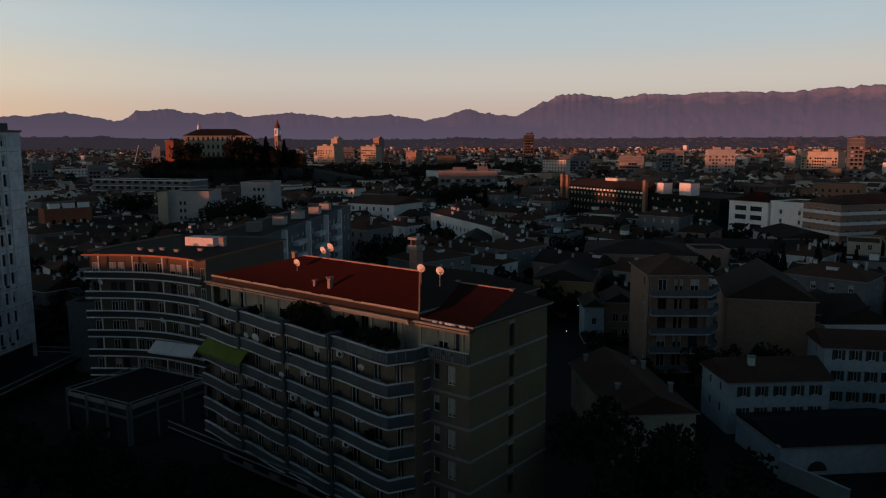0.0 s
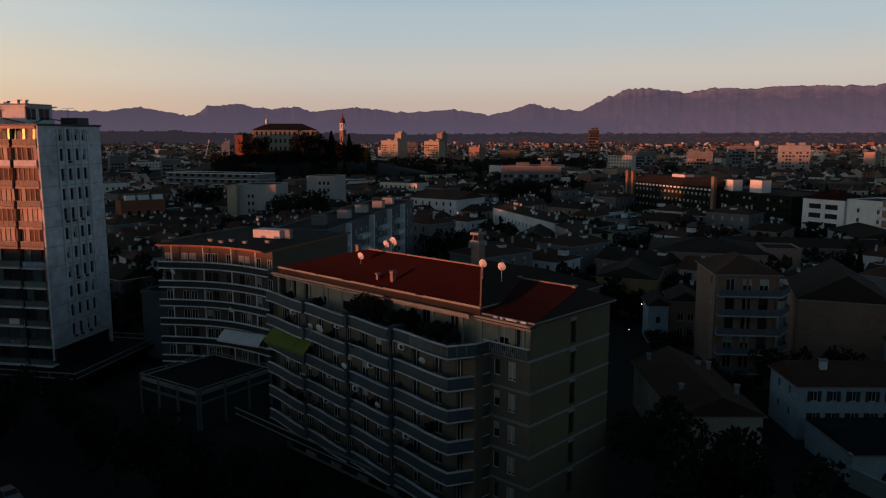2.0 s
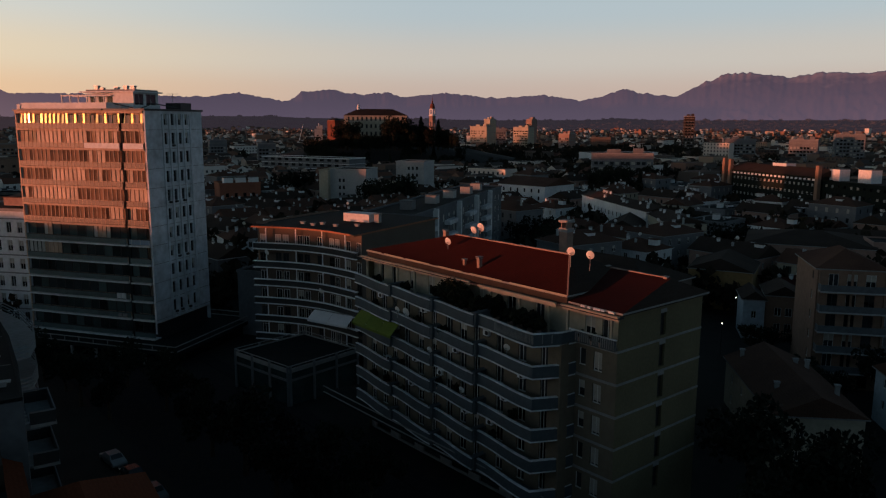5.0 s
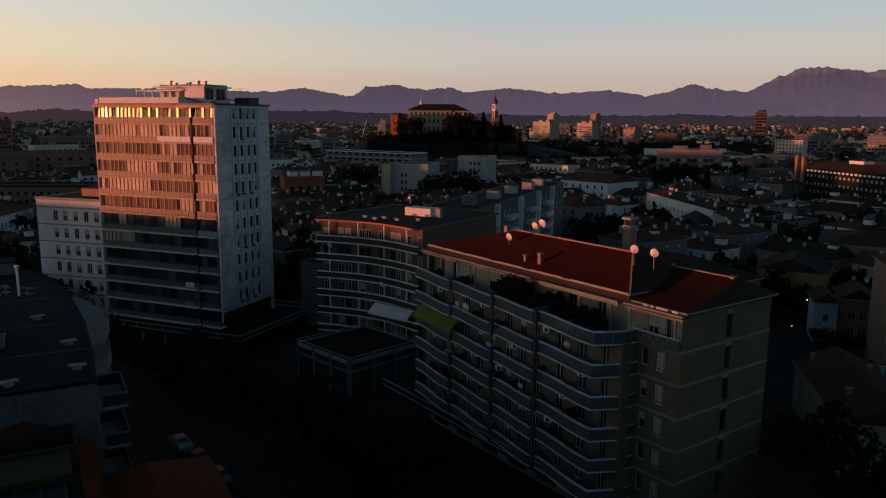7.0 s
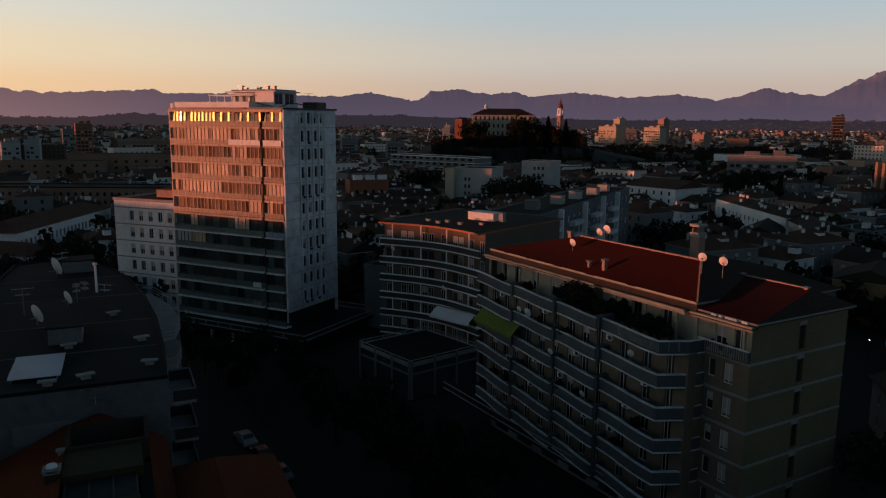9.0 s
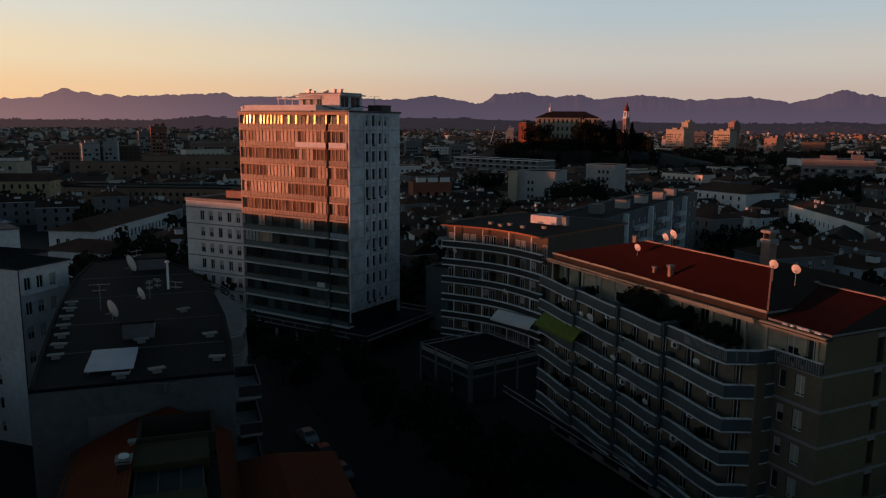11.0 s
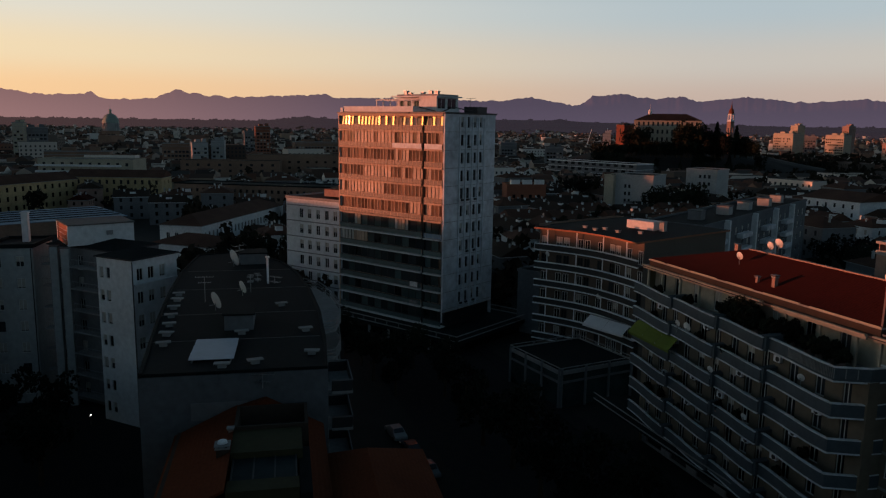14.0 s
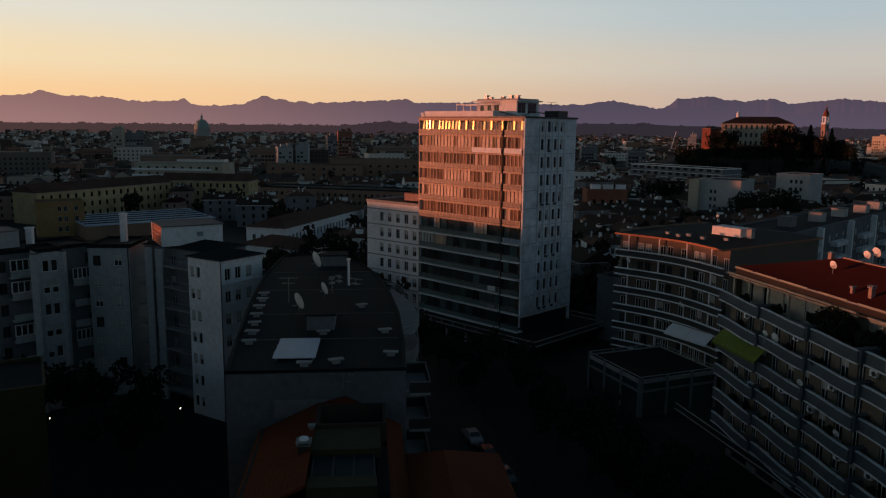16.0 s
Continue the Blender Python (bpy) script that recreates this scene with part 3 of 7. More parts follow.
def office_tower():
    W, D, H, Z0, ST = 26.7, 15.3, 41.7, 3.03, 3.23
    top = thing("office_tower", "slab tower with glazed balcony front and pale concrete side wall", "tower block", pose(-96.0, 118.9, 0, 0, 0, -8.0))
    TAKEN.append((top.matrix_basis.copy() @ pose(-6, -8, 0), W + 14, D + 16))
    core = Geo()
    core.box(0.9, W - 0.35, 1.3, D - 0.3, 5.5, H - 0.4)
    part("core", core.mesh("core", PINKCON), top)
    # pale side wall with four columns of narrow windows, open below
    side, hs = Geo(), []
    for s in range(1, 12):
        for x in (5.1, 7.0, 9.0, 10.8):
            hs.append((x - 0.42, x + 0.42, Z0 + 0.75 + s * ST, Z0 + 2.7 + s * ST))
    side.wall((W, 0.0), (0, 1), D, 5.75, H, hs, 0.3)
    side.wall((W - 0.35, 0.0), (1, 0), 0.35, 3.9, H)
    part("side_wall", side.mesh("side_wall", PALECON), top, "pale grey panelled concrete wall")
    for a, b, c, e in hs:
        part("window", window_mesh(b - a, e - c, rnd.choice(("dark", "dark", "dark", "half"))), top, "", pose(W - 0.28, (a + b) / 2, c, 0, 0, 90))
    for x in (4.25, 6.05, 8.0, 9.9, 11.7):
        f = Geo()
        f.box(W - 0.01, W + 0.2, x - 0.2, x + 0.2, 5.75, H - 0.5)
        part("pilaster", f.mesh("pilaster", PALECON), top)
    for s in range(1, 12):
        f = Geo()
        f.box(W - 0.005, W + 0.03, 0.02, D - 0.02, Z0 + s * ST - 0.04, Z0 + s * ST + 0.04)
        part("panel_joint", f.mesh("panel_joint", CONCRETE), top)
        if s % 3 == 1:
            for x, dx in ((5.1, 0.2), (7.0, -0.1), (9.0, 0.15)):
                f = Geo()
                f.box(W + 0.01, W + 0.3, x + dx - 0.3, x + dx + 0.3, Z0 + s * ST + 0.35, Z0 + s * ST + 0.7)
                if rnd.random() < 0.5:
                    part("window_box", f.mesh("window_box", DARKMETAL), top)
    w2 = Geo()
    w2.wall((0, D), (0, -1), D, Z0, H)
    w2.wall((W, D), (-1, 0), W, Z0, H)
    part("back_wall", w2.mesh("back_wall", PALECON), top)
    # front: each storey a slab, a balcony parapet, and a row of window bays behind it
    bays = {}
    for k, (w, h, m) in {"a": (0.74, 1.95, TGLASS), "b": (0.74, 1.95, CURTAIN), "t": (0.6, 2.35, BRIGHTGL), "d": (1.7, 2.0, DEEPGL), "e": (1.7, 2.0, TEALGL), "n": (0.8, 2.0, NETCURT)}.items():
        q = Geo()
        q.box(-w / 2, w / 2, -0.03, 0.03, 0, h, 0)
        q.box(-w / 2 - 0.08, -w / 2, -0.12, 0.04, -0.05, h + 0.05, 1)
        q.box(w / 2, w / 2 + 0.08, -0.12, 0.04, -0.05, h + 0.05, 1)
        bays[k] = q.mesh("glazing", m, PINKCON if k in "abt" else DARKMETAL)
    slit = 21.8
    for s in range(12):
        z = Z0 + s * ST
        # sunlit material copies above the shadow edge, dark shaded copies below it
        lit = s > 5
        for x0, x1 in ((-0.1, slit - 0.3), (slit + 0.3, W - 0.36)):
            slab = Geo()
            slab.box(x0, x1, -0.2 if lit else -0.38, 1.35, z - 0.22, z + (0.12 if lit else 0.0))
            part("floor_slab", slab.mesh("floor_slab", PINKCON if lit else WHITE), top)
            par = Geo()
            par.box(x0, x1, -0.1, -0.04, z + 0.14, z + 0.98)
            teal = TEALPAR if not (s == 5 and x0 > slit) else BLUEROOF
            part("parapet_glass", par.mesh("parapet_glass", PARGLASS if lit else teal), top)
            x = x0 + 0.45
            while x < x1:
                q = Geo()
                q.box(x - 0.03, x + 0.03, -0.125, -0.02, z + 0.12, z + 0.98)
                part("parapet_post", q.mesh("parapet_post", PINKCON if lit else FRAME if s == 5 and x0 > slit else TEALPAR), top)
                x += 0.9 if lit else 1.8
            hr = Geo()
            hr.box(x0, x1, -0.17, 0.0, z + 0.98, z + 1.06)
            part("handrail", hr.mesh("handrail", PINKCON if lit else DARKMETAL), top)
        if s == 10:         # pale panels before part of the parapet
            for x0, x1 in ((14.2, slit - 0.35), (slit + 0.35, W - 0.5)):
                q = Geo()
                q.box(x0, x1, -0.2, -0.13, z + 0.1, z + 1.0)
                part("parapet_panel", q.mesh("parapet_panel", WHITE), top)
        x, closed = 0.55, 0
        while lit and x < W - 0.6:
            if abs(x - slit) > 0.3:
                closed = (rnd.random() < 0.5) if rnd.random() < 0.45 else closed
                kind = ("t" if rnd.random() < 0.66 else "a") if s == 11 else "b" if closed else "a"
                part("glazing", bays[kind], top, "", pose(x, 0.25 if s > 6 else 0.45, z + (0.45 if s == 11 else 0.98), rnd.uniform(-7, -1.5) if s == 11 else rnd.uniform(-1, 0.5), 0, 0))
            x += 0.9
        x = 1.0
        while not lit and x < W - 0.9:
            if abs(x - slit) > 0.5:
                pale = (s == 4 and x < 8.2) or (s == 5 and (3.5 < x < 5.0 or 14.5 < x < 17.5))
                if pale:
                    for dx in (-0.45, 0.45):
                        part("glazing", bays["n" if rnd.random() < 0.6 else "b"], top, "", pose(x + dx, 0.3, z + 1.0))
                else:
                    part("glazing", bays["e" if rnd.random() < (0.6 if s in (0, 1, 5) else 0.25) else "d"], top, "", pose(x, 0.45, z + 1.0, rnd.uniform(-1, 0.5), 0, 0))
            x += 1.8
    for s, n in ((2, 2), (1, 2)):
        for i in range(n):
            f = Geo()
            f.box(19.0 + 0.95 * i, 19.8 + 0.95 * i, -0.34, -0.12, Z0 + s * ST + 0.3, Z0 + s * ST + (1.2 if s == 2 else 0.8))
            part("outdoor_unit", f.mesh("outdoor_unit", WHITE if s == 2 else METAL), top)
    f = Geo()
    f.box(slit - 0.26, slit + 0.26, 0.12, 1.35, Z0, H - 0.4)
    part("slit", f.mesh("slit", FELT), top, "dark vertical slit in the glazed front")
    f = Geo()
    f.box(-0.35, -0.1, -0.1, 1.3, Z0 - 0.4, H)
    part("end_wall", f.mesh("end_wall", PINKCON), top)
    f = Geo()
    f.box(-0.35, W - 0.36, -0.2, 1.3, H - 0.45, H)
    part("fascia", f.mesh("fascia", PINKCON), top)
    f = Geo()
    f.box(1.0, 18.6, -0.5, D + 0.2, H, H + 0.32)
    f.box(-0.6, 1.0, -0.3, D + 0.1, H, H + 0.2)
    f.box(18.6, W + 0.25, -0.35, D + 0.2, H, H + 0.32)
    part("roof", f.mesh("roof", DARKMETAL), top, "dark overhanging flat roof edge")
    # roof terrace, penthouse with a wide roof slab, pergola
    f = Geo()
    f.loop(0.6, 18.7, 0.5, D - 1.0, 0.2, H + 0.35, H + 1.35)
    f.box(-0.3, 0.5, 0.4, 1.4, H + 0.2, H + 1.1)
    part("parapet", f.mesh("parapet", WHITE), top)
    f = Geo()
    z1, z2 = H + 0.35, H + 3.1
    f.wall((17.2, 4.0), (1, 0), 4.2, z1, z2)
    f.wall((21.4, 4.0), (0, 1), 6.4, z1, z2, [(0.3, 2.6, H + 1.0, H + 2.9), (3.2, 5.8, H + 1.0, H + 2.9)], 0.15)
    f.wall((21.4, 10.4), (-1, 0), 12.4, z1, z2)
    f.wall((9.0, 10.4), (0, -1), 3.6, z1, z2)
    f.wall((9.0, 6.8), (1, 0), 8.2, z1, z2, [(x, x + 1.3, H + 1.1, H + 2.7) for x in (0.8, 2.6, 4.4, 6.2)], 0.15)
    f.wall((17.2, 6.8), (0, -1), 2.8, z1, z2)
    part("penthouse", f.mesh("penthouse", WHITE), top, "white rooftop penthouse")
    for x in (0.8, 2.6, 4.4, 6.2):
        part("window", window_mesh(1.3, 1.6, "plain"), top, "", pose(9.65 + x, 6.92, H + 1.1))
    for a, b in ((0.3, 2.6), (3.2, 5.8)):
        part("window", window_mesh(b - a, 1.9, "plain"), top, "", pose(21.28, 4.0 + (a + b) / 2, H + 1.0, 0, 0, 90))
    f = Geo()
    f.box(10.6, 22.0, 3.4, 10.9, z2, z2 + 0.22)
    part("penthouse_roof", f.mesh("penthouse_roof", WHITE), top)
    f = Geo()
    f.box(11.2, 21.4, 4.4, 10.4, z2 + 0.22, z2 + 0.55)
    part("upper_curb", f.mesh("upper_curb", CONCRETE), top)
    for y in (3.6, 6.4):
        f = Geo()
        f.box(6.4, 17.1, y - 0.1, y + 0.1, H + 2.5, H + 2.72)
        part("pergola_beam", f.mesh("pergola_beam", WHITE), top)
    for x in (6.6, 8.4, 10.2, 12.0, 13.8, 15.6):
        f = Geo()
        f.box(x - 0.07, x + 0.07, 3.3, 6.7, H + 2.72, H + 2.84)
        part("pergola_slat", f.mesh("pergola_slat", WHITE), top)
        f = Geo()
        f.box(x - 0.08, x + 0.08, 3.5, 3.7, H + 0.32, H + 2.5)
        part("pergola_post", f.mesh("pergola_post", WHITE), top)
    f = Geo()
    f.box(23.2, 26.3, 10.0, 13.0, H + 0.32, H + 1.45)
    part("lift_housing", f.mesh("lift_housing", DARKMETAL), top)
    for p, q in (((18.8, 2.2, H + 1.2), (22.0, 3.0, H + 0.5)), ((22.4, 4.4, H + 0.4), (24.0, 5.6, H + 1.3)), ((24.0, 5.6, H + 1.3), (25.6, 9.8, H + 0.6))):
        f, p, q = Geo(), Vector(p), Vector(q)
        f.rings([[tuple(c + Vector(o)) for o in ((0, -0.08, -0.08), (0, 0.08, -0.08), (0, 0.08, 0.08), (0, -0.08, 0.08))] for c in (p, q)])
        part("stay_rod", f.mesh("stay_rod", DARKMETAL), top)
    for x, y, h in ((12.2, 6, 1.0), (15.6, 7, 0.7), (18.4, 6, 0.9), (13.8, 5.5, 0.5), (20.4, 5.4, 0.8)):
        f = Geo()
        f.box(x - 0.35, x + 0.35, y - 0.3, y + 0.3, z2 + 0.55, z2 + 0.55 + h * 0.6)
        f.box(x - 0.45, x + 0.45, y - 0.4, y + 0.4, z2 + 0.55 + h * 0.6, z2 + 0.55 + h * 0.75)
        part("roof_vent", f.mesh("roof_vent", METAL), top)
    # podium
    # dark base fills the void under the side wall, its shade in the colour
    f = Geo()
    f.box(-0.2, W - 0.5, 1.2, D - 0.4, 0, 5.49)
    part("base", f.mesh("base", DARKMETAL), top)
    f = Geo()
    f.box(2.0, W + 7.2, -4.8, D + 4, 2.0, 2.6)
    part("podium_roof", f.mesh("podium_roof", FELT), top)
    for z in (2.62, 3.5):
        f = Geo()
        f.loop(2.1, W + 7.1, -4.7, D + 3.9, 0.12, z, z + 0.16)
        part("podium_rail", f.mesh("podium_rail", CONCRETE), top)
    for x in range(0, 33, 3):
        f = Geo()
        f.box(2.15 + x, 2.25 + x, -4.7, -4.6, 2.78, 3.5)
        part("rail_post", f.mesh("rail_post", CONCRETE), top)
    for x in range(0, 32, 5):
        f = Geo()
        f.box(2.2 + x, 2.6 + x, -4.6, -4.2, 0, 2.0)
        part("column", f.mesh("column", CONCRETE), top)
    f = Geo()
    f.box(3.0, W + 6, -3.0, D + 3, 0, 2.0)
    part("podium_front", f.mesh("podium_front", GLASS), top)
    return top


office_tower()
antenna((-70.5, 126.0, 41.8), 3.0, 20)


# ---------------------------------------------------------------- the flats with the wavy balconies
def wavy_flats():
    W, D, EAVE = 39.35, 13.6, 23.2
    M0 = pose(-25.8, 92.1, 0, 0, 0, -40.2)
    top = thing("apartment_building", "brick flats with wavy grey balconies and red tiled roof", "apartment building", M0)
    TAKEN.append((M0 @ pose(-6, -4, 0), W + 8, D + 5))
    LEV = [19.8 - 3.1 * k for k in range(6)]
    BAYS = [(-1.2, 7.8), (7.8, 16.6), (16.6, 24.3), (24.3, 32.6)]

    OUT = [(1.2, 2.4), (2.1, 3.2), (2.8, 3.8), (3.3, 4.4)]
    BACK = [0.3, 1.1, 1.8, 2.1]

    def edge(i):
        """The wavy outer line of one bay, which swells outwards towards the next pier."""
        n, (a, b), (p, q) = 16, BAYS[i], OUT[i]
        return [(a + (b - a) * j / n, -(p + (q - p) * (0.15 * j / n + 0.85 * (j / n) ** 2 * (3 - 2 * j / n)))) for j in range(n + 1)]

    # brick walls with openings
    front, wins = Geo(), []
    runs = [(max(a, 0.0), b if i < 3 else 34.6, -BACK[i]) for i, (a, b) in enumerate(BAYS)] + [(34.6, W, 0.0)]
    for i, (a, b, y) in enumerate(runs):
        hs = []
        for k, z in enumerate(LEV[1:]):
            if i < 4:
                for u, w in ((0.22, 1.1), (0.52, 1.1), (0.8, 0.9)):
                    x = (b - a) * u
                    hs.append((x - w / 2, x + w / 2, z + 0.25, z + 2.5))
            else:
                hs += [(0.4, 1.2, z + 0.9, z + 2.55), (2.1, 3.1, z + 0.7, z + 2.55)]
        front.wall((a, y), (1, 0), b - a, 3.6, 19.7, hs, 0.25)
        wins += [(a + (p + q) / 2, y + 0.2, c, q - p, e - c, i) for p, q, c, e in hs]
        if i < 3:
            front.wall((b, y), (0, -1), BACK[i + 1] - BACK[i], 3.6, 19.7)
    front.wall((34.6, -BACK[3]), (0, 1), BACK[3], 3.6, 19.7)
    part("front_wall", front.mesh("front_wall", PLASTER), top)
    for x, y, z, w, h, i in wins:
        tall = i == 4 and w > 0.9
        part("window", window_mesh(w, h, rnd.choice(("shut", "shut", "half")) if tall else rnd.choice(("plain", "plain", "half"))), top, "", pose(x, y, z))
    side = Geo()
    hs = [(6.5, 7.4, z + 0.3, z + 2.9) for z in LEV]
    side.wall((W, 0), (0, 1), D, 0, EAVE - 0.1, hs, 0.35)
    part("side_wall", side.mesh("side_wall", BRICK), top, "plain buff brick end wall")
    for a, b, c, e in hs:
        f = Geo()
        f.box(W - 0.34, W - 0.3, a, b, c, e - 0.4, 1)
        f.loop(W - 0.36, W - 0.28, a, b, 0.04, c, e - 0.4, 0)
        part("stair_window", f.mesh("stair_window", DARKMETAL, GLASS), top)
        f = Geo()
        f.box(W - 0.3, W + 0.02, a - 0.05, b + 0.05, e - 0.38, e + 0.02)
        part("lintel", f.mesh("lintel", CONCRETE), top)
    rest = Geo()
    rest.wall((W, D), (-1, 0), W, 0, EAVE - 0.1)
    rest.wall((0, D), (0, -1), D, 0, EAVE - 0.1)
    part("rear_wall", rest.mesh("rear_wall", BRICK), top)
    base = Geo()
    base.wall((0, 0.4), (1, 0), W, 0, 3.6, [(x, x + 3.2, 0.2, 3.0) for x in range(1, 34, 5)], 0.3)
    part("shop_front", base.mesh("shop_front", CONCRETE), top)
    for x in range(1, 34, 5):
        f = Geo()
        f.box(x, x + 3.2, 0.66, 0.7, 0.2, 3.0)
        part("shop_window", f.mesh("shop_window", GLASS), top)
    for z in LEV[:-1]:
        f = Geo()
        f.box(33.6, W + 0.05, -0.06, 0.02, z - 0.2, z + 0.06)
        part("string_course", f.mesh("string_course", CONCRETE), top)
        f = Geo()
        f.box(W - 0.02, W + 0.06, 0.02, D, z - 0.2, z + 0.02)
        part("string_course", f.mesh("string_course", CONCRETE), top)
    # balconies, one for each bay and floor, the last one with a straight return
    for k, z in enumerate(LEV):
        for i, (a, b) in enumerate(BAYS):
            e = edge(i)
            if i == 3:
                e += [(b + 0.6, -4.4), (b + 1.9, -1.9), (b + 2.1, -0.02)]
            bal = part("balcony", None, top)
            q = Geo()
            q.prism(e + [(e[-1][0], 0.0), (a, 0.0)], z - 0.22, z, 0)
            part("slab", q.mesh("slab", BAND), bal)
            q = Geo()
            q.strip(e, z + 0.02, z + 0.98, 0.12)
            part("parapet", q.mesh("parapet", BAND), bal)
            q = Geo()
            q.strip([(x, y - 0.05) for x, y in e], z + 0.98, z + 1.08, 0.3)
            part("handrail", q.mesh("handrail", RAILD), bal)
            q = Geo()
            q.strip([(x, y - 0.07) for x, y in e], z - 0.24, z - 0.1, 0.19)
            part("edge_trim", q.mesh("edge_trim", RAILD), bal)
            if k == 0 and i == 3:
                for p0, p1 in zip(e[6:-2], e[7:-1]):
                    for u in (0.0, 0.33, 0.66):
                        q = Geo()
                        x, y = p0[0] + (p1[0] - p0[0]) * u, p0[1] + (p1[1] - p0[1]) * u
                        q.box(x - 0.03, x + 0.03, y - 0.08, y - 0.02, z + 0.1, z + 0.95)
                        part("baluster", q.mesh("baluster", CONCRETE), bal)
            q = Geo()
            if i < 3:
                y = -(OUT[i][1] + OUT[i + 1][0]) / 2
                q.box(b - 0.3, b + 0.3, y - 0.14, 0.0, z - 0.25, z + 1.16)
                q.box(b - 0.36, b + 0.36, y - 0.2, 0.0, z + 1.16, z + 1.24)
                part("pier", q.mesh("pier", BAND), bal)
            # things that hang over the balcony: rolled blinds and clutter
            if rnd.random() < 0.3 and k:
                q = Geo()
                q.box(a + 1.4, a + 3.6, -BACK[i] - 0.35, -BACK[i] - 0.05, z + 2.55, z + 2.75)
                part("rolled_blind", q.mesh("rolled_blind", SHUTTER), bal)
    # terrace wall of the attic, between column walls
    att, hs = Geo(), []
    for x in (1.6, 4.6, 8.2, 11.8, 17.4, 20.6, 25.0, 29.0, 35.4, 37.4):
        hs.append((x - 0.6, x + 0.6, 19.95, 22.2))
    att.wall((0, 1.0), (1, 0), W, 19.8, EAVE - 0.15, hs, 0.2)
    part("attic_wall", att.mesh("attic_wall", CREAM), top)
    for a, b, c, e in hs:
        part("window", window_mesh(b - a, e - c, rnd.choice(("plain", "half"))), top, "", pose((a + b) / 2, 1.16, c))
    f = Geo()
    f.box(0, W, 0.0, 1.0, 19.6, 19.82)
    part("terrace_floor", f.mesh("terrace_floor", CONCRETE), top)
    f = Geo()
    f.strip([(34.0, -0.35), (W + 0.02, -0.35)], 19.82, 20.85, 0.12)
    part("terrace_parapet", f.mesh("terrace_parapet", BAND), top)
    f = Geo()
    f.strip([(33.95, -0.4), (W + 0.06, -0.4)], 20.85, 20.94, 0.22)
    part("handrail", f.mesh("handrail", RAILG), top)
    x = 34.1
    while x < W:
        f = Geo()
        f.box(x, x + 0.06, -0.42, -0.36, 19.95, 20.84)
        part("baluster", f.mesh("baluster", CONCRETE), top)
        x += 0.24
    for x in (0.2, 3.1, 6.6, 10.0, 15.6, 19.0, 23.0, 27.2, 31.2, 33.6, 38.7):
        f = Geo()
        f.box(x - 0.12, x + 0.12, -0.25, -0.02, 19.82, EAVE - 0.45)
        part("post", f.mesh("post", CREAM), top)
    for x0, x1, y in ((-0.5, 6.8, -0.55), (6.95, 10.3, -0.42), (10.45, 20.2, -0.5), (21.9, 32.6, -0.75), (33.2, W + 0.35, -0.5)):
        f = Geo()
        f.box(x0, x1, y, y + 0.16, EAVE - 0.5, EAVE - 0.2)
        f.box(x0 - 0.05, x1 + 0.05, y - 0.22, y + 0.1, EAVE - 0.17, EAVE - 0.02)
        part("fascia", f.mesh("fascia", CREAM), top)
    # roof: two hipped parts, the long one a step higher
    def slope_set(x0, x1, y0, y1, z, ridge, ha, hb, ym=5.7):
        q = Geo()
        a, b = (x0 + ha, ym, ridge), (x1 - hb, ym, ridge)
        c = [(x0, y0, z), (x1, y0, z), (x1, y1, z), (x0, y1, z)]
        # end hip takes the dark tiles: its shade is put into the colour
        q.face((c[0], c[1], b, a)), q.face((c[2], c[3], a, b)), q.face((c[1], c[2], b), 2), q.face((c[3], c[0], a))
        q.prism([k[:2] for k in c], z - 0.18, z - 0.004, 1)
        return q

    part("roof", slope_set(0.2, 33.6, -0.3, D + 0.5, EAVE + 0.75, 26.6, 10.6, 5.0).mesh("roof", TILE, CONCRETE, TILED), top, "red clay tiled hip roof")
    part("roof", slope_set(27.0, W + 0.45, -0.05, D + 0.5, EAVE + 0.2, 25.15, 2.0, 1.35, 9.2).mesh("roof", TILE, CONCRETE, TILED), top, "red clay tiled hip roof")
    f = Geo()
    f.box(0.3, 33.5, -0.2, D + 0.4, EAVE - 0.1, EAVE + 0.56)
    part("eave_board", f.mesh("eave_board", DARKBR), top)
    f = Geo()
    f.box(33.5, W + 0.4, 0.0, D + 0.4, EAVE - 0.1, EAVE + 0.01)
    part("eave_board", f.mesh("eave_board", DARKBR), top)
    f = Geo()
    f.box(-0.5, W + 0.4, -0.6, 0.2, EAVE - 0.32, EAVE - 0.12)
    part("box_gutter", f.mesh("box_gutter", DARKMETAL), top)
    for x0, x1, yy, zz in ((10.7, 28.6, 5.7, 26.6), (29.6, 38.0, 9.2, 25.15)):
        f = Geo()
        f.box(x0, x1, yy - 0.14, yy + 0.14, zz - 0.06, zz + 0.08)
        part("ridge_tiles", f.mesh("ridge_tiles", PINK), top)
    for x0, x1, zz in ((0.6, 3.6, 23.94), (4.2, 8.0, 23.94), (8.6, 13.0, 23.94), (14.6, 18.6, 23.94), (20.0, 24.8, 23.94), (26.0, 33.6, 23.94)):
        f = Geo()
        f.box(x0, x1, -0.42, -0.31, zz - 0.06, zz + 0.08)
        part("gutter_edge", f.mesh("gutter_edge", CREAM), top, "pale metal gutter edge")
    for x, w in ((35.2, 0.5), (36.0, 0.3), (36.7, 0.8), (37.6, 0.3), (38.4, 0.6)):
        f = Geo()
        f.box(x, x + w, -0.3, -0.1, EAVE + 0.02, EAVE + 0.2)
        part("roof_vent", f.mesh("roof_vent", WHITE), top)
    # verge on the end hip of the long roof
    f = Geo()
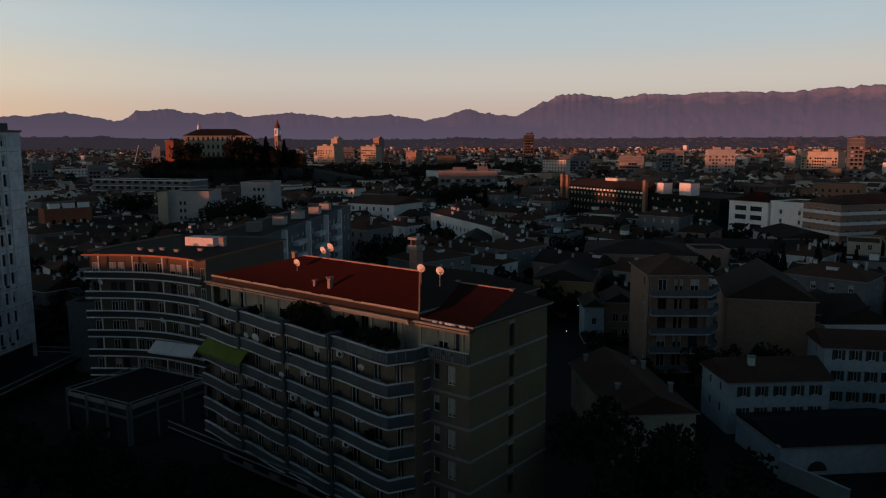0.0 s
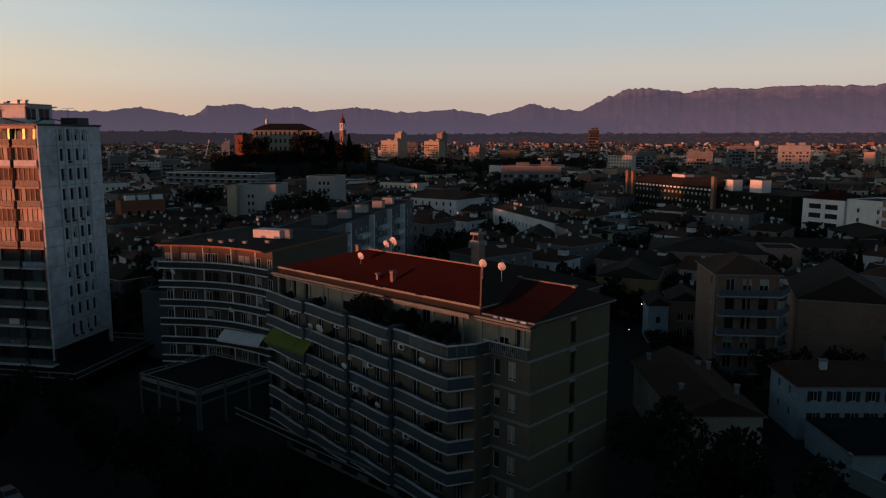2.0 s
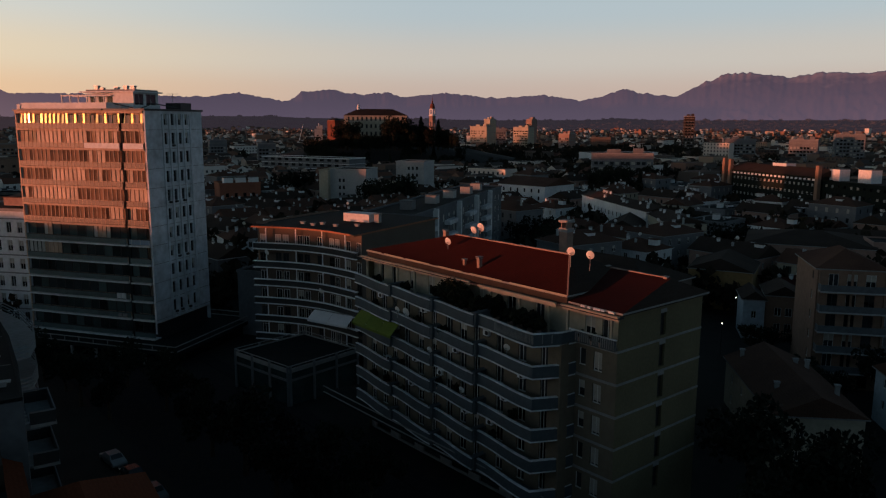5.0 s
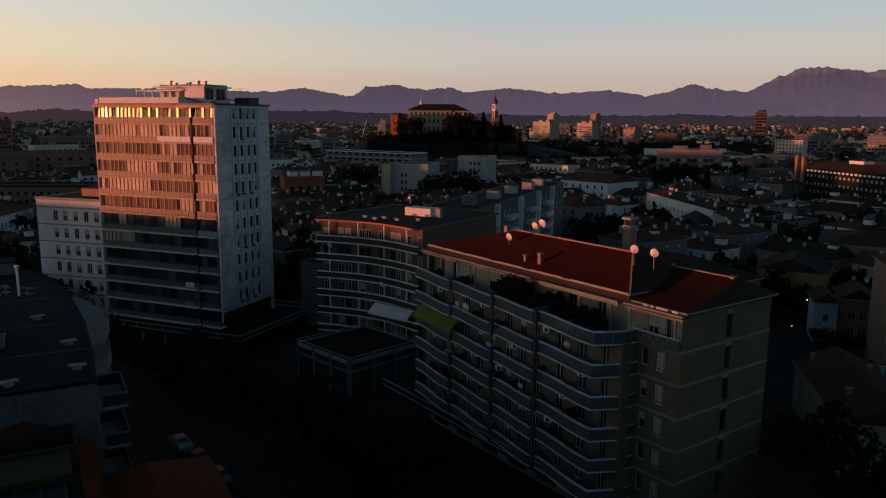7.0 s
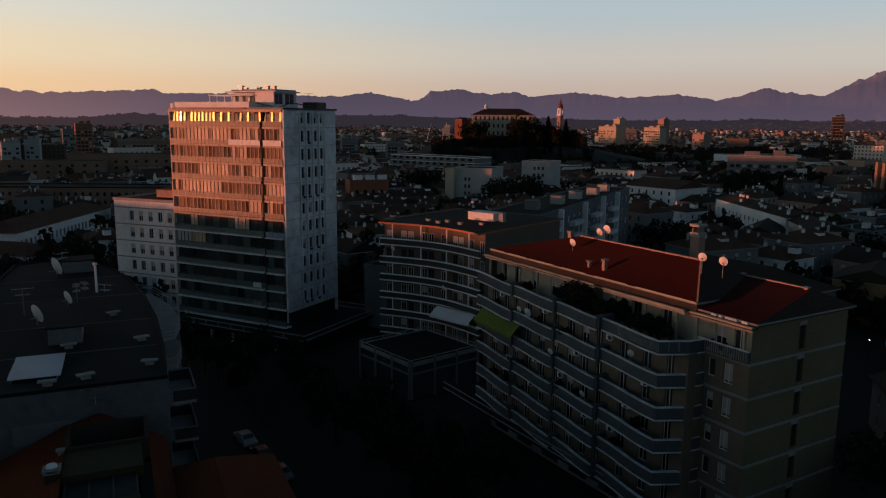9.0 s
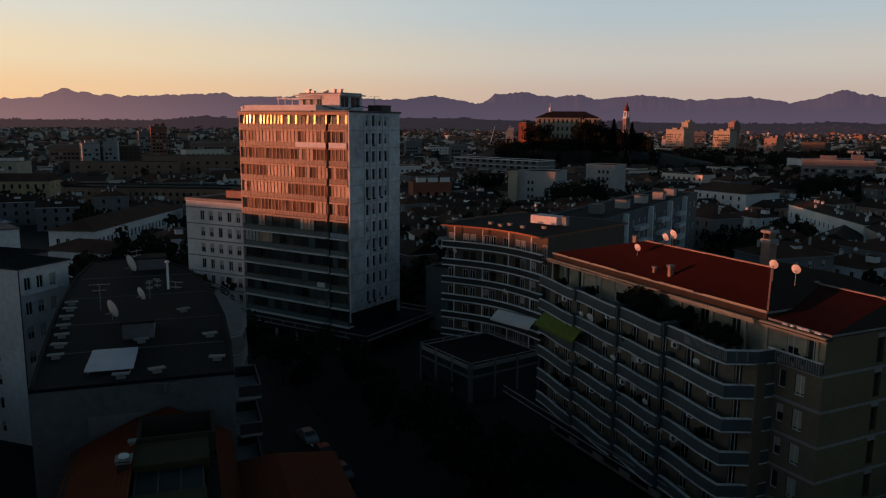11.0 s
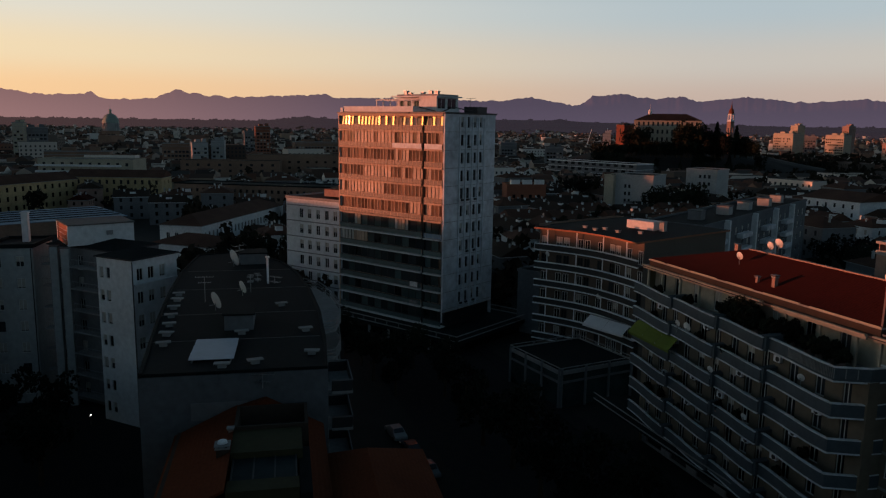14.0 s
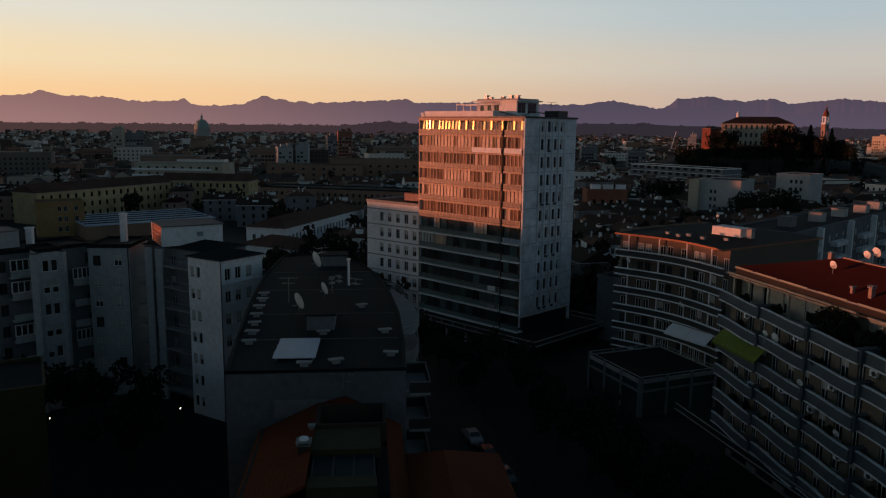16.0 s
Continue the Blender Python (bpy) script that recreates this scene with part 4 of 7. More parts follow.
    f.rings([[(33.6 - 5.0 * u + a, -0.3 + 6.0 * u, 23.95 + 2.65 * u + b) for a, b in ((-0.1, 0), (-0.1, 0.14), (0.1, 0.14), (0.1, 0))] for u in (0.0, 1.0)])
    part("hip_tiles", f.mesh("hip_tiles", PINK), top)
    for x, y, h, w in ((20.0, 1.0, 1.1, 0.42), (17.7, 0.9, 0.6, 0.3), (9.4, 5.2, 0.6, 0.5), (38.0, 9.0, 0.15, 0.35), (31.0, 9.0, 0.2, 0.35)):
        zr = EAVE + 0.8 + 2.65 * (1 - abs(y - 5.7) / 6.0)
        chimney(top, x, y, min(zr, 25.2 if x > 30 else 30) - 0.5, h + 0.5, w, w, PINK)
    # long canopy over the shops
    f = Geo()
    f.box(-6.0, 34.0, -3.4, 0.4, 3.62, 3.95)
    part("canopy", f.mesh("canopy", FELT), top)
    for z0, z1 in ((3.95, 4.05), (4.75, 4.85)):
        f = Geo()
        f.box(-6.0, 34.0, -3.45, -3.3, z0, z1)
        part("canopy_rail", f.mesh("canopy_rail", CONCRETE), top)
    return top, M0


flats, FM = wavy_flats()


def shrub(at, r, h, seed):
    """A dense potted shrub: pot and many small leaves."""
    q = random.Random(seed)
    top = thing("potted_shrub", "dense dark shrub in a terrace planter", "shrub", pose(*at), "terrace shrubs")
    g = Geo()
    g.tube(0, 0, 0, 0.5, 0.3, 0.38, 12)
    part("pot", g.mesh("pot", PINK), top)
    g = Geo()
    for _ in range(900 if r > 0.5 else 320):
        d = Vector((q.gauss(0, 1), q.gauss(0, 1), q.gauss(0, 1))).normalized() * q.uniform(0.45, 1.0)
        c = Vector((d.x * r, d.y * r, 0.5 + h * 0.5 + d.z * h * 0.5 + 0.15 * math.sin(5 * d.x)))
        m = Euler((q.uniform(0, 6.28), q.uniform(0, 6.28), q.uniform(0, 6.28))).to_matrix()
        s = q.uniform(0.09, 0.2)
        g.face([tuple(c + m @ Vector(v) * s) for v in ((-1, -0.5, 0), (0.2, -0.8, 0.15), (1, 0.1, 0), (0.1, 0.8, -0.15))])
    part("leaves", g.mesh("leaves", LEAF), top)


for i, (lx, ly, r, h) in enumerate(((16.0, -1.0, 1.2, 2.0), (17.4, -1.0, 1.5, 2.9), (18.9, -1.0, 1.4, 2.7), (20.0, -1.0, 1.0, 2.0), (21.8, -1.0, 0.8, 1.5), (23.2, -1.0, 1.0, 1.9), (24.8, -1.0, 1.0, 2.2), (26.9, -1.0, 0.8, 1.3), (28.4, -1.2, 1.1, 1.5), (29.8, -1.3, 1.1, 1.6), (31.0, -1.4, 0.8, 1.2), (35.2, -0.05, 0.3, 0.5), (36.6, -0.05, 0.35, 0.6), (37.6, -0.05, 0.3, 0.5), (3.4, -0.9, 0.6, 0.9), (9.2, -0.9, 0.6, 1.0))):
    p = FM @ Vector((lx, ly, 0))
    shrub((p.x, p.y, 19.8), r, h, i)
for i in range(16):
    k = rnd.randrange(1, 5)
    lx = rnd.choice((2.5, 5.0, 9.0, 12.5, 18.0, 20.5, 26.0, 29.5)) + rnd.uniform(-0.6, 0.6)
    p = FM @ Vector((lx, -0.9 if lx < 7 else -1.75 if lx < 16 else -2.5 if lx < 24 else -2.8, 0))
    shrub((p.x, p.y, 19.8 - 3.1 * k), 0.4, rnd.uniform(0.7, 1.1), 40 + i)


def awning(at, rot, w, drop, material, label, out=1.9):
    top = thing("awning", label, "awning", pose(at[0], at[1], at[2], 0, 0, rot))
    n = 3 if material is AWNG else 2
    for i in range(n):
        q = Geo()
        a, b = w * i / n + 0.03, w * (i + 1) / n - 0.03
        m = 6
        R = []
        for j in range(m + 1):
            u = j / m
            y, z = -out * u, -drop * u ** 1.25
            R.append([(a, y, z), (b, y, z), (b, y, z - 0.03), (a, y, z - 0.03)])
        q.rings(R)
        q.box(a, b, -out - 0.04, -out + 0.02, -drop - 0.28, -drop)
        part("cloth", q.mesh("cloth", material), top)
    bar = Geo()
    bar.box(0, w, -0.1, 0.08, -0.02, 0.14)
    part("roller", bar.mesh("roller", METAL), top)
    return top


p = FM @ Vector((0.6, -1.4, 0))
awning((p.x, p.y, 16.4), -42.0, 8.7, 1.35, AWNG, "lowered yellow-green cloth awning over a balcony", 1.5)
for lx, ly, z, r in ((12.6, 2.8, 25.0, 0.42), (12.2, 7.2, 25.9, 0.42), (12.9, 7.7, 26.2, 0.5)):
    p = FM @ Vector((lx, ly, 0))
    dish((p.x, p.y, z), r, 150)
p = FM @ Vector((11.0, -2.2, 0))
dish((p.x, p.y, 17.3), 0.5, 150, "white satellite dish fixed to a balcony", 0.6)


def air_unit(at, rot):
    """An outdoor cooling unit: case, fan grille and two feet."""
    top = thing("air_conditioner", "small pale outdoor cooling unit on a balcony", "air conditioner", pose(*at, 0, 0, rot), "cooling units on the flats")
    g = Geo()
    g.box(-0.42, 0.42, -0.16, 0.16, 0.1, 0.7)
    part("case", g.mesh("case", RAILW), top)
    g = Geo()
    R = [[(0.1 + 0.24 * math.cos(a), y, 0.4 + 0.24 * math.sin(a)) for a in [2 * math.pi * j / 16 for j in range(16)]] for y in (-0.16, -0.19)]
    g.rings(R)
    g.face(R[1])
    part("grille", g.mesh("grille", DARKMETAL), top)
    for x in (-0.3, 0.3):
        g = Geo()
        g.box(x - 0.04, x + 0.04, -0.14, 0.14, 0, 0.1)
        part("foot", g.mesh("foot", DARKMETAL), top)


for lx, k, up in ((3.6, 1, 1.6), (5.2, 3, 0.0), (8.0, 2, 1.7), (10.8, 4, 1.6), (13.2, 1, 1.7), (17.0, 3, 1.6), (19.6, 2, 1.7), (21.2, 4, 1.5), (24.8, 1, 1.7), (27.4, 3, 1.7), (29.8, 2, 1.6), (25.4, 4, 1.6), (11.6, 3, 1.7), (4.4, 4, 1.7)):
    p = FM @ Vector((lx, -0.22 - (0.3 if lx < 7.8 else 1.1 if lx < 16.6 else 1.8 if lx < 24.3 else 2.1), 0))
    z = 19.8 - 3.1 * k
    air_unit((p.x, p.y, z + up if up else z), -40.2)
for lx, k, face in ((9.6, 1, 150), (16.6, 2, 155), (28.6, 1, 160), (22.0, 3, 150)):
    p = FM @ Vector((lx, -2.4 if lx < 16 else -3.2, 0))
    dish((p.x, p.y, 19.8 - 3.1 * k + 0.9), 0.35, face, "white satellite dish fixed to a balcony", 0.5)


# ---------------------------------------------------------------- the curved flats
def curved_flats():
    M0 = pose(-53.6, 119.7, 0, 0, 0, -19.1)
    W, D, H = 21.4, 13.2, 22.3
    top = thing("apartment_building", "brown flats with curved front of long white-edged balconies", "apartment building", M0)
    TAKEN.append((M0 @ pose(-2, -3, 0), W + 5, D + 18))
    arc = lambda y0, n=16: [(W * j / n, y0 + 2.4 * math.sin(math.pi * j / n) * 0.9) for j in range(n + 1)]
    f = Geo()
    f.prism(arc(1.6) + [(W, D + 12), (0, D + 12)], 0, H, 0)
    part("wall", f.mesh("wall", BROWNBR), top)
    f = Geo()
    f.prism([(x, y - 0.4) for x, y in arc(0.0)] + [(W + 0.5, D + 12.4), (-0.5, D + 12.4)], H, H + 0.28, 1, 0)
    part("roof", f.mesh("roof", FELT, RUST), top, "dark flat roof with a rust-red edge")
    for k in range(7):
        z = 18.72 - 3.16 * k
        if z < 0.5:
            break
        a = arc(0.0)
        bal = part("balcony", None, top)
        f = Geo()
        f.prism(a + [(W, 1.7), (W / 2, 4.0), (0, 1.7)], z - 0.2, z, 0)
        part("slab", f.mesh("slab", DARKPAN), bal)
        f = Geo()
        f.strip([(x, y - 0.16) for x, y in a], z - 0.2, z - 0.02, 0.36)
        part("edge_trim", f.mesh("edge_trim", RAILW), bal)
        f = Geo()
        f.strip([(x, y) for x, y in a], z + 0.1, z + 0.86, 0.06)
        part("parapet", f.mesh("parapet", DARKPAN), bal)
        f = Geo()
        f.strip([(x, y - 0.16) for x, y in a], z + 0.9, z + 1.04, 0.46)
        part("handrail", f.mesh("handrail", RAILW), bal)
        for j in (0, 2, 3, 5, 6, 8, 10, 11, 13, 15):
            x, y = W * (j + 0.5) / 16, 1.6 + 2.16 * math.sin(math.pi * (j + 0.5) / 16)
            turn = math.degrees(math.atan2(2.16 * math.pi / W * math.cos(math.pi * (j + 0.5) / 16), 1))
            part("window", window_mesh(1.05, 2.2, rnd.choice(("plain", "plain", "dark", "half"))), top, "", pose(x, y - 0.03, z + 0.05, 0, 0, turn))
        for j in (1, 5, 9, 13):
            x, y = W * j / 16 + 0.4, 0.9 + 2.16 * math.sin(math.pi * j / 16)
            f = Geo()
            f.box(x - 0.08, x + 0.08, y - 0.07, y + 0.07, z, z + (3.5 if k == 0 else 2.9))
            part("post", f.mesh("post", RAILW), bal)
    f = Geo()
    f.box(9.5, 15.0, 13, 16, H + 0.28, H + 1.7)
    part("lift_housing", f.mesh("lift_housing", WHITE), top)
    chimney(top, 16.2, 14.0, H + 0.2, 1.7, 0.9, 0.9, CONCRETE)
    for x, y in ((6, 6), (9, 5), (9.5, 7), (13, 6), (16, 8)):
        f = Geo()
        f.box(x - 0.35, x + 0.35, y - 0.2, y + 0.2, H + 0.28, H + 0.62)
        f.box(x - 0.45, x + 0.45, y - 0.3, y + 0.3, H + 0.62, H + 0.7)
        part("roof_vent", f.mesh("roof_vent", CONCRETE), top)
    return top, M0


BROWNBR = mat("brown_brick", (0.12, 0.095, 0.078), 0.92, 0.2, 4.0, 0.2, 0.2)
RUST = mat("rust_painted_fascia", (0.32, 0.13, 0.07), 0.7, 0.2, 2.0, 0.4)
DARKPAN = mat("dark_balcony_panel", (0.03, 0.034, 0.038), 0.5, 0.25, 2.0, 0.4)
cf, CM = curved_flats()
p = CM @ Vector((12.0, 1.2, 0))
awning((p.x, p.y, 9.2), -24, 8.6, 1.3, AWNW, "pair of lowered white cloth awnings over a balcony", 1.9)
for x, y, z in ((2.2, 0.9, 17.4), (12.6, 2.2, 11.6)):
    p = CM @ Vector((x, y, 0))
    dish((p.x, p.y, z), 0.45, 160, "white satellite dish fixed to a balcony", 0.3)


# ---------------------------------------------------------------- the low pavilion before them
def pavilion():
    c = [(-50.0, 103.4), (-38.7, 96.6), (-31.8, 108.1), (-43.1, 114.9)]
    m = Vector((-40.9, 105.7, 0))
    top = thing("pavilion", "low glazed pavilion with pale frame and dark flat roof", "pavilion", Matrix.Translation(m))
    TAKEN.append((pose(-50, 103.4, 0, 0, 0, -31), 13.2, 13.4))
    q = [(x - m.x, y - m.y) for x, y in c]
    f = Geo()
    f.prism(q, 5.0, 5.4, 0, 1)
    part("roof", f.mesh("roof", CONCRETE, FELT), top)
    for i in range(4):
        a, b = Vector(q[i]), Vector(q[(i + 1) % 4])
        f = Geo()
        f.strip([tuple(a), tuple(b)], 5.4, 5.6, 0.15)
        part("kerb", f.mesh("kerb", CONCRETE), top)
        f = Geo()
        f.strip([tuple(a), tuple(b)], 5.95, 6.05, 0.1)
        part("rail", f.mesh("rail", CONCRETE), top)
        f = Geo()
        f.strip([tuple(a), tuple(b)], 3.7, 4.0, 0.2)
        part("transom", f.mesh("transom", GREYWALL), top)
        f = Geo()
        k = (b - a).normalized()
        s = Vector((-k.y, k.x)) * 0.3
        f.strip([tuple(a + s), tuple(b + s)], 0, 5.0, 0.05)
        part("glass_wall", f.mesh("glass_wall", TEALGL), top)
        for u in (0.02, 0.34, 0.66, 0.98):
            f = Geo()
            d = a.lerp(b, u)
            f.box(d.x - 0.15, d.x + 0.15, d.y - 0.15, d.y + 0.15, 0, 5.95)
            part("post", f.mesh("post", GREYWALL), top)


pavilion()
# ---------------------------------------------------------------- flat-roofed flats with the solar panel
def vent_row(m, spots, h=0.5):
    for x, y in spots:
        p = m @ Vector((x, y, 0))
        top = thing("roof_vent", "small concrete vent with a flat cap on a roof", "roof vent", pose(p.x, p.y, 0, 0, 0, rnd.uniform(30, 60)), "roof vent row")
        z = m.translation.z
        g = Geo()
        g.box(-0.32, 0.32, -0.22, 0.22, z - 0.2, z + h * 0.7)
        part("vent_body", g.mesh("vent_body", CONCRETE), top)
        g = Geo()
        g.box(-0.62, 0.62, -0.3, 0.3, z + h * 0.7 + 0.02, z + h)
        part("cap", g.mesh("cap", CONCRETE), top)


FA = pose(-47.3, 34.9, 0, 0, 0, 42.9)
BEND = [(-0.5, 0.0), (13.6, 0.0), (13.9, 8.0), (13.9, 18.0), (13.3, 28.0), (12.1, 38.0), (10.2, 46.0), (7.2, 52.0), (3.2, 55.0), (-1.7, 53.0), (-2.5, 40.0), (-2.3, 28.0), (-1.8, 18.0), (-1.1, 8.0)]


def bending_flats():
    top = thing("apartment_building", "flats with grey blank end wall and bending dark felt roof", "apartment building", FA)
    TAKEN.append((FA @ pose(-4, -1, 0), 22, 58))
    g, wins = Geo(), []
    for i, (p, q) in enumerate(zip(BEND, BEND[1:] + BEND[:1])):
        p, q = Vector(p), Vector(q)
        d, length = (q - p).normalized(), (q - p).length
        hs = []
        if i and length > 6:
            n = max(2, int(length / 3.2))
            for st in range(6):
                for k in range(n):
                    x = length * (k + 0.5) / n
                    hs.append((x - 0.55, x + 0.55, 1.4 + 3.1 * st, 3.0 + 3.1 * st))
        g.wall(tuple(p), tuple(d), length, 0, 20.85, hs, 0.2)
        for x0, x1, z0, z1 in hs:
            c = p + d * (x0 + x1) / 2 + Vector((-d.y, d.x)) * 0.16
            wins.append((pose(c.x, c.y, z0, 0, 0, math.degrees(math.atan2(d.y, d.x))), x1 - x0, z1 - z0))
    part("wall", g.mesh("wall", SLATEWALL), top)
    for m, w, h in wins:
        part("window", window_mesh(w, h, rnd.choice(("plain", "half", "shut"))), top, "", m)
    g = Geo()
    g.prism(BEND, 20.85, 20.97, 0)
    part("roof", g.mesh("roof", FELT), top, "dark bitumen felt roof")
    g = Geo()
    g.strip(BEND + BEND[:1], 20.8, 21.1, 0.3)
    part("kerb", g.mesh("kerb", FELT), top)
    for y in (9.0, 18.4, 30.0, 41.0):
        g = Geo()
        g.box(-1.6, 12.0 if y > 35 else 13.4, y - 0.06, y + 0.06, 20.975, 20.995)
        part("felt_seam", g.mesh("felt_seam", GRAVELROOF), top)
    g = Geo()
    g.box(3.2, 7.4, -0.06, -0.005, 17.2, 18.6)
    part("patched_render", g.mesh("patched_render", GREYWALL), top, "paler square of patched render")
    return top


bending_flats()
RM = FA.copy()
RM.translation.z = 20.97
vent_row(RM, [(0.2, 7.8), (0.0, 11), (-0.2, 14.2), (-0.5, 17.6), (-0.7, 21), (-0.8, 24.4), (-1.0, 27.2), (5.5, 1.2), (8.0, 1.8), (12.5, 3.6), (12.2, 10.8), (10.0, 20.9), (6.5, 10.6)], 0.4)


def solar_panel():
    m = RM @ pose(4.6, 5.2, 0.1, 0, 0, -1)
    top = thing("solar_panel", "pale grey solar panel lying on a felt roof", "solar panel", m)
    for j in range(3):
        g = Geo()
        g.box(-1.75, 1.75, 0, 1.82, -0.04, 0.0)
        part("module", g.mesh("module", PANEL), top, "", pose(0, -2.6 + 1.83 * j, 0.16, 4, 0, 0))
    for x in (-1.5, 1.5):
        g = Geo()
        g.box(x - 0.05, x + 0.05, -2.6, 2.9, -0.1, 0.12)
        part("rack", g.mesh("rack", METAL), top)


PANEL = mat("solar_glass", (0.33, 0.35, 0.44), 0.3, 0.1, 2.0, 0.5, spec=0.8)
solar_panel()


def housing(name, label, m, w, d, h, wall, roof):
    top = thing(name, label, "roof housing", m)
    g = Geo()
    g.box(0, w, 0, d, 0, h)
    part("wall", g.mesh("wall", wall), top)
    g = Geo()
    g.box(-0.15, w + 0.15, -0.15, d + 0.15, h, h + 0.15)
    part("roof", g.mesh("roof", roof), top)
    return top


housing("lift_housing", "grey lift housing on a felt roof", RM @ pose(4.9, 12.0, 0), 2.6, 4.4, 1.4, GREYWALL, FELT)
housing("lift_housing", "grey lift housing on a felt roof", RM @ pose(4.6, 45.0, 0, 0, 0, 4), 3.4, 3.4, 1.4, GREYWALL, FELT)
for x, y, h in ((2.1, 23.7, 2.8), (7.2, 33.4, 1.0), (9.2, 32.2, 0.9), (6.6, 28.0, 1.9), (4.4, 46.5, 2.4)):
    p = RM @ Vector((x, y, 0))
    antenna((p.x, p.y, 20.95), h, 20 * x)
p = RM @ Vector((8.4, 32.4, 0))
t = thing("vent_mast", "pale vent mast with a flat cap on a felt roof", "mast", pose(p.x, p.y, 20.95))
g = Geo()
g.tube(0, 0, 0, 3.1, 0.14, 0.13, 12)
part("shaft", g.mesh("shaft", RAILW), t)
g = Geo()
g.tube(0, 0, 3.14, 3.3, 0.26, 0.26, 12)
part("cap", g.mesh("cap", RAILW), t)
for x, y, r, f in ((3.5, 19.7, 0.85, 168), (5.8, 26.3, 0.68, 165), (3.8, 43.7, 1.05, 165)):
    p = RM @ Vector((x, y, 0))
    dish((p.x, p.y, 20.9), r, f, mast=0.6)
p = FA @ Vector((8.6, -0.25, 0))
antenna((p.x, p.y, 19.6), 1.2, 30, "small bent metal aerial on a blank wall")
# rounded street corner with slatted balconies
for k in range(6):
    z = 18.6 - 3.1 * k
    p = FA @ Vector((13.3, 27.0, 0))
    bal = thing("balcony", "rounded balcony with pale slatted rail", "balcony", pose(p.x, p.y, z, 0, 0, 42.9), "corner balconies")
    e = [(0.55, -8.5), (2.2, -7.6), (3.0, -4.0), (3.2, 1.0), (2.6, 7.0), (1.2, 12.5), (-1.4, 15.5)]
    g = Geo()
    g.prism(e, -0.2, 0)
    part("slab", g.mesh("slab", CONCRETE), bal)
    for z1 in (0.25, 0.6, 0.95):
        g = Geo()
        g.strip(e, z1, z1 + 0.12, 0.06)
        part("rail", g.mesh("rail", CONCRETE), bal)
    p = FA @ Vector((13.95, 3.4, 0))
    bal = thing("balcony", "plain balcony with pale rail on an end bay", "balcony", pose(p.x, p.y, z, 0, 0, 42.9), "end balconies")
    g = Geo()
    g.box(0, 1.7, -2.6, 2.6, -0.2, 0)
    part("slab", g.mesh("slab", CONCRETE), bal)
    g = Geo()
    g.strip([(0.0, -2.6), (1.7, -2.6), (1.7, 2.6), (0.0, 2.6)], 0.9, 1.02, 0.08)
    part("rail", g.mesh("rail", GREYWALL), bal)
    g = Geo()
    g.strip([(0.0, -2.55), (1.65, -2.55), (1.65, 2.55), (0.0, 2.55)], 0.02, 0.88, 0.05)
    part("parapet", g.mesh("parapet", DARKPAN), bal)

# ---------------------------------------------------------------- red roofs below the camera
R1 = FA @ Vector((2.4, -14.0, 0))
b = block("house", "tall house with red clay roof and sunken roof terrace", "house", (R1.x, R1.y), 42.9, 10.4, 13.4, 16.0, OCHRE, "flat", FELT, trim=DARKBR)
for name, ring in (("roof_slope", [(-0.4, 16.25), (4.28, 18.45), (4.28, 18.25), (-0.4, 16.05)]), ("roof_slope", [(9.52, 17.2), (10.8, 16.5), (10.8, 16.3), (9.52, 17.0)])):
    g = Geo()
    R = [[(x, y, z) for x, z in ring] for y in (-0.3, 13.6)]
    g.rings(R)
    g.face(R[0]), g.face(R[1][::-1])
    part(name, g.mesh(name, TILEO), b, "red clay tiled roof slope")
g = Geo()
R = [[(4.0, y, 18.3), (6.4, y, 19.0), (9.6, y, 17.3), (9.6, y, 16.6), (4.0, y, 16.6)] for y in (13.02, 13.6)]
g.rings(R)
g.face(R[0]), g.face(R[1][::-1])
part("end_gable", g.mesh("end_gable", TILEO), b)
g = Geo()
g.loop(4.3, 9.5, 8.9, 13.0, 0.22, 16.6, 18.55)
part("terrace_parapet", g.mesh("terrace_parapet", DARKBR), b)
g = Geo()
g.box(4.53, 9.27, 9.13, 12.77, 17.0, 17.12)
part("terrace_floor", g.mesh("terrace_floor", FELT), b)
g = Geo()
g.box(4.3, 9.0, 5.1, 8.88, 16.6, 18.3)
part("terrace_deck", g.mesh("terrace_deck", OLIVE), b, "dull olive deck on the roof")
g = Geo()
g.box(4.5, 8.6, 1.8, 5.0, 17.2, 17.9)
part("glass_roof", g.mesh("glass_roof", DUSTGL), b, "dark bluish roof glazing")
for x in (4.5, 5.85, 7.2, 8.55):
    g = Geo()
    g.box(x - 0.05, x + 0.05, 1.78, 5.02, 17.91, 17.97)
    part("glazing_bar", g.mesh("glazing_bar", DARKMETAL), b)
g = Geo()
g.box(4.3, 8.7, 0.2, 1.7, 16.8, 18.0)
part("front_parapet", g.mesh("front_parapet", OLIVE), b)
g = Geo()
g.box(8.75, 9.5, 0.2, 7.0, 16.6, 17.6)
part("gulley", g.mesh("gulley", FELT), b)
g = Geo()
g.box(6.3, 7.5, 10.6, 10.7, 17.75, 17.85)
g.box(6.35, 6.42, 10.6, 10.7, 17.12, 17.75)
g.box(7.38, 7.45, 10.6, 10.7, 17.12, 17.75)
part("terrace_rail", g.mesh("terrace_rail", RAILW), b)
chimney(b, 3.8, 5.4, 17.2, 1.7, 0.8, 0.8, DARKBR)
g = Geo()
g.tube(3.8, 5.4, 18.95, 19.1, 0.34, 0.3, 14)
part("chimney_cap", g.mesh("chimney_cap", RAILW), b, "pale round chimney cap")
chimney(b, 4.1, 8.6, 17.8, 0.9, 0.3, 0.3, PINK)
R2 = FA @ Vector((11.4, -20.0, 0))
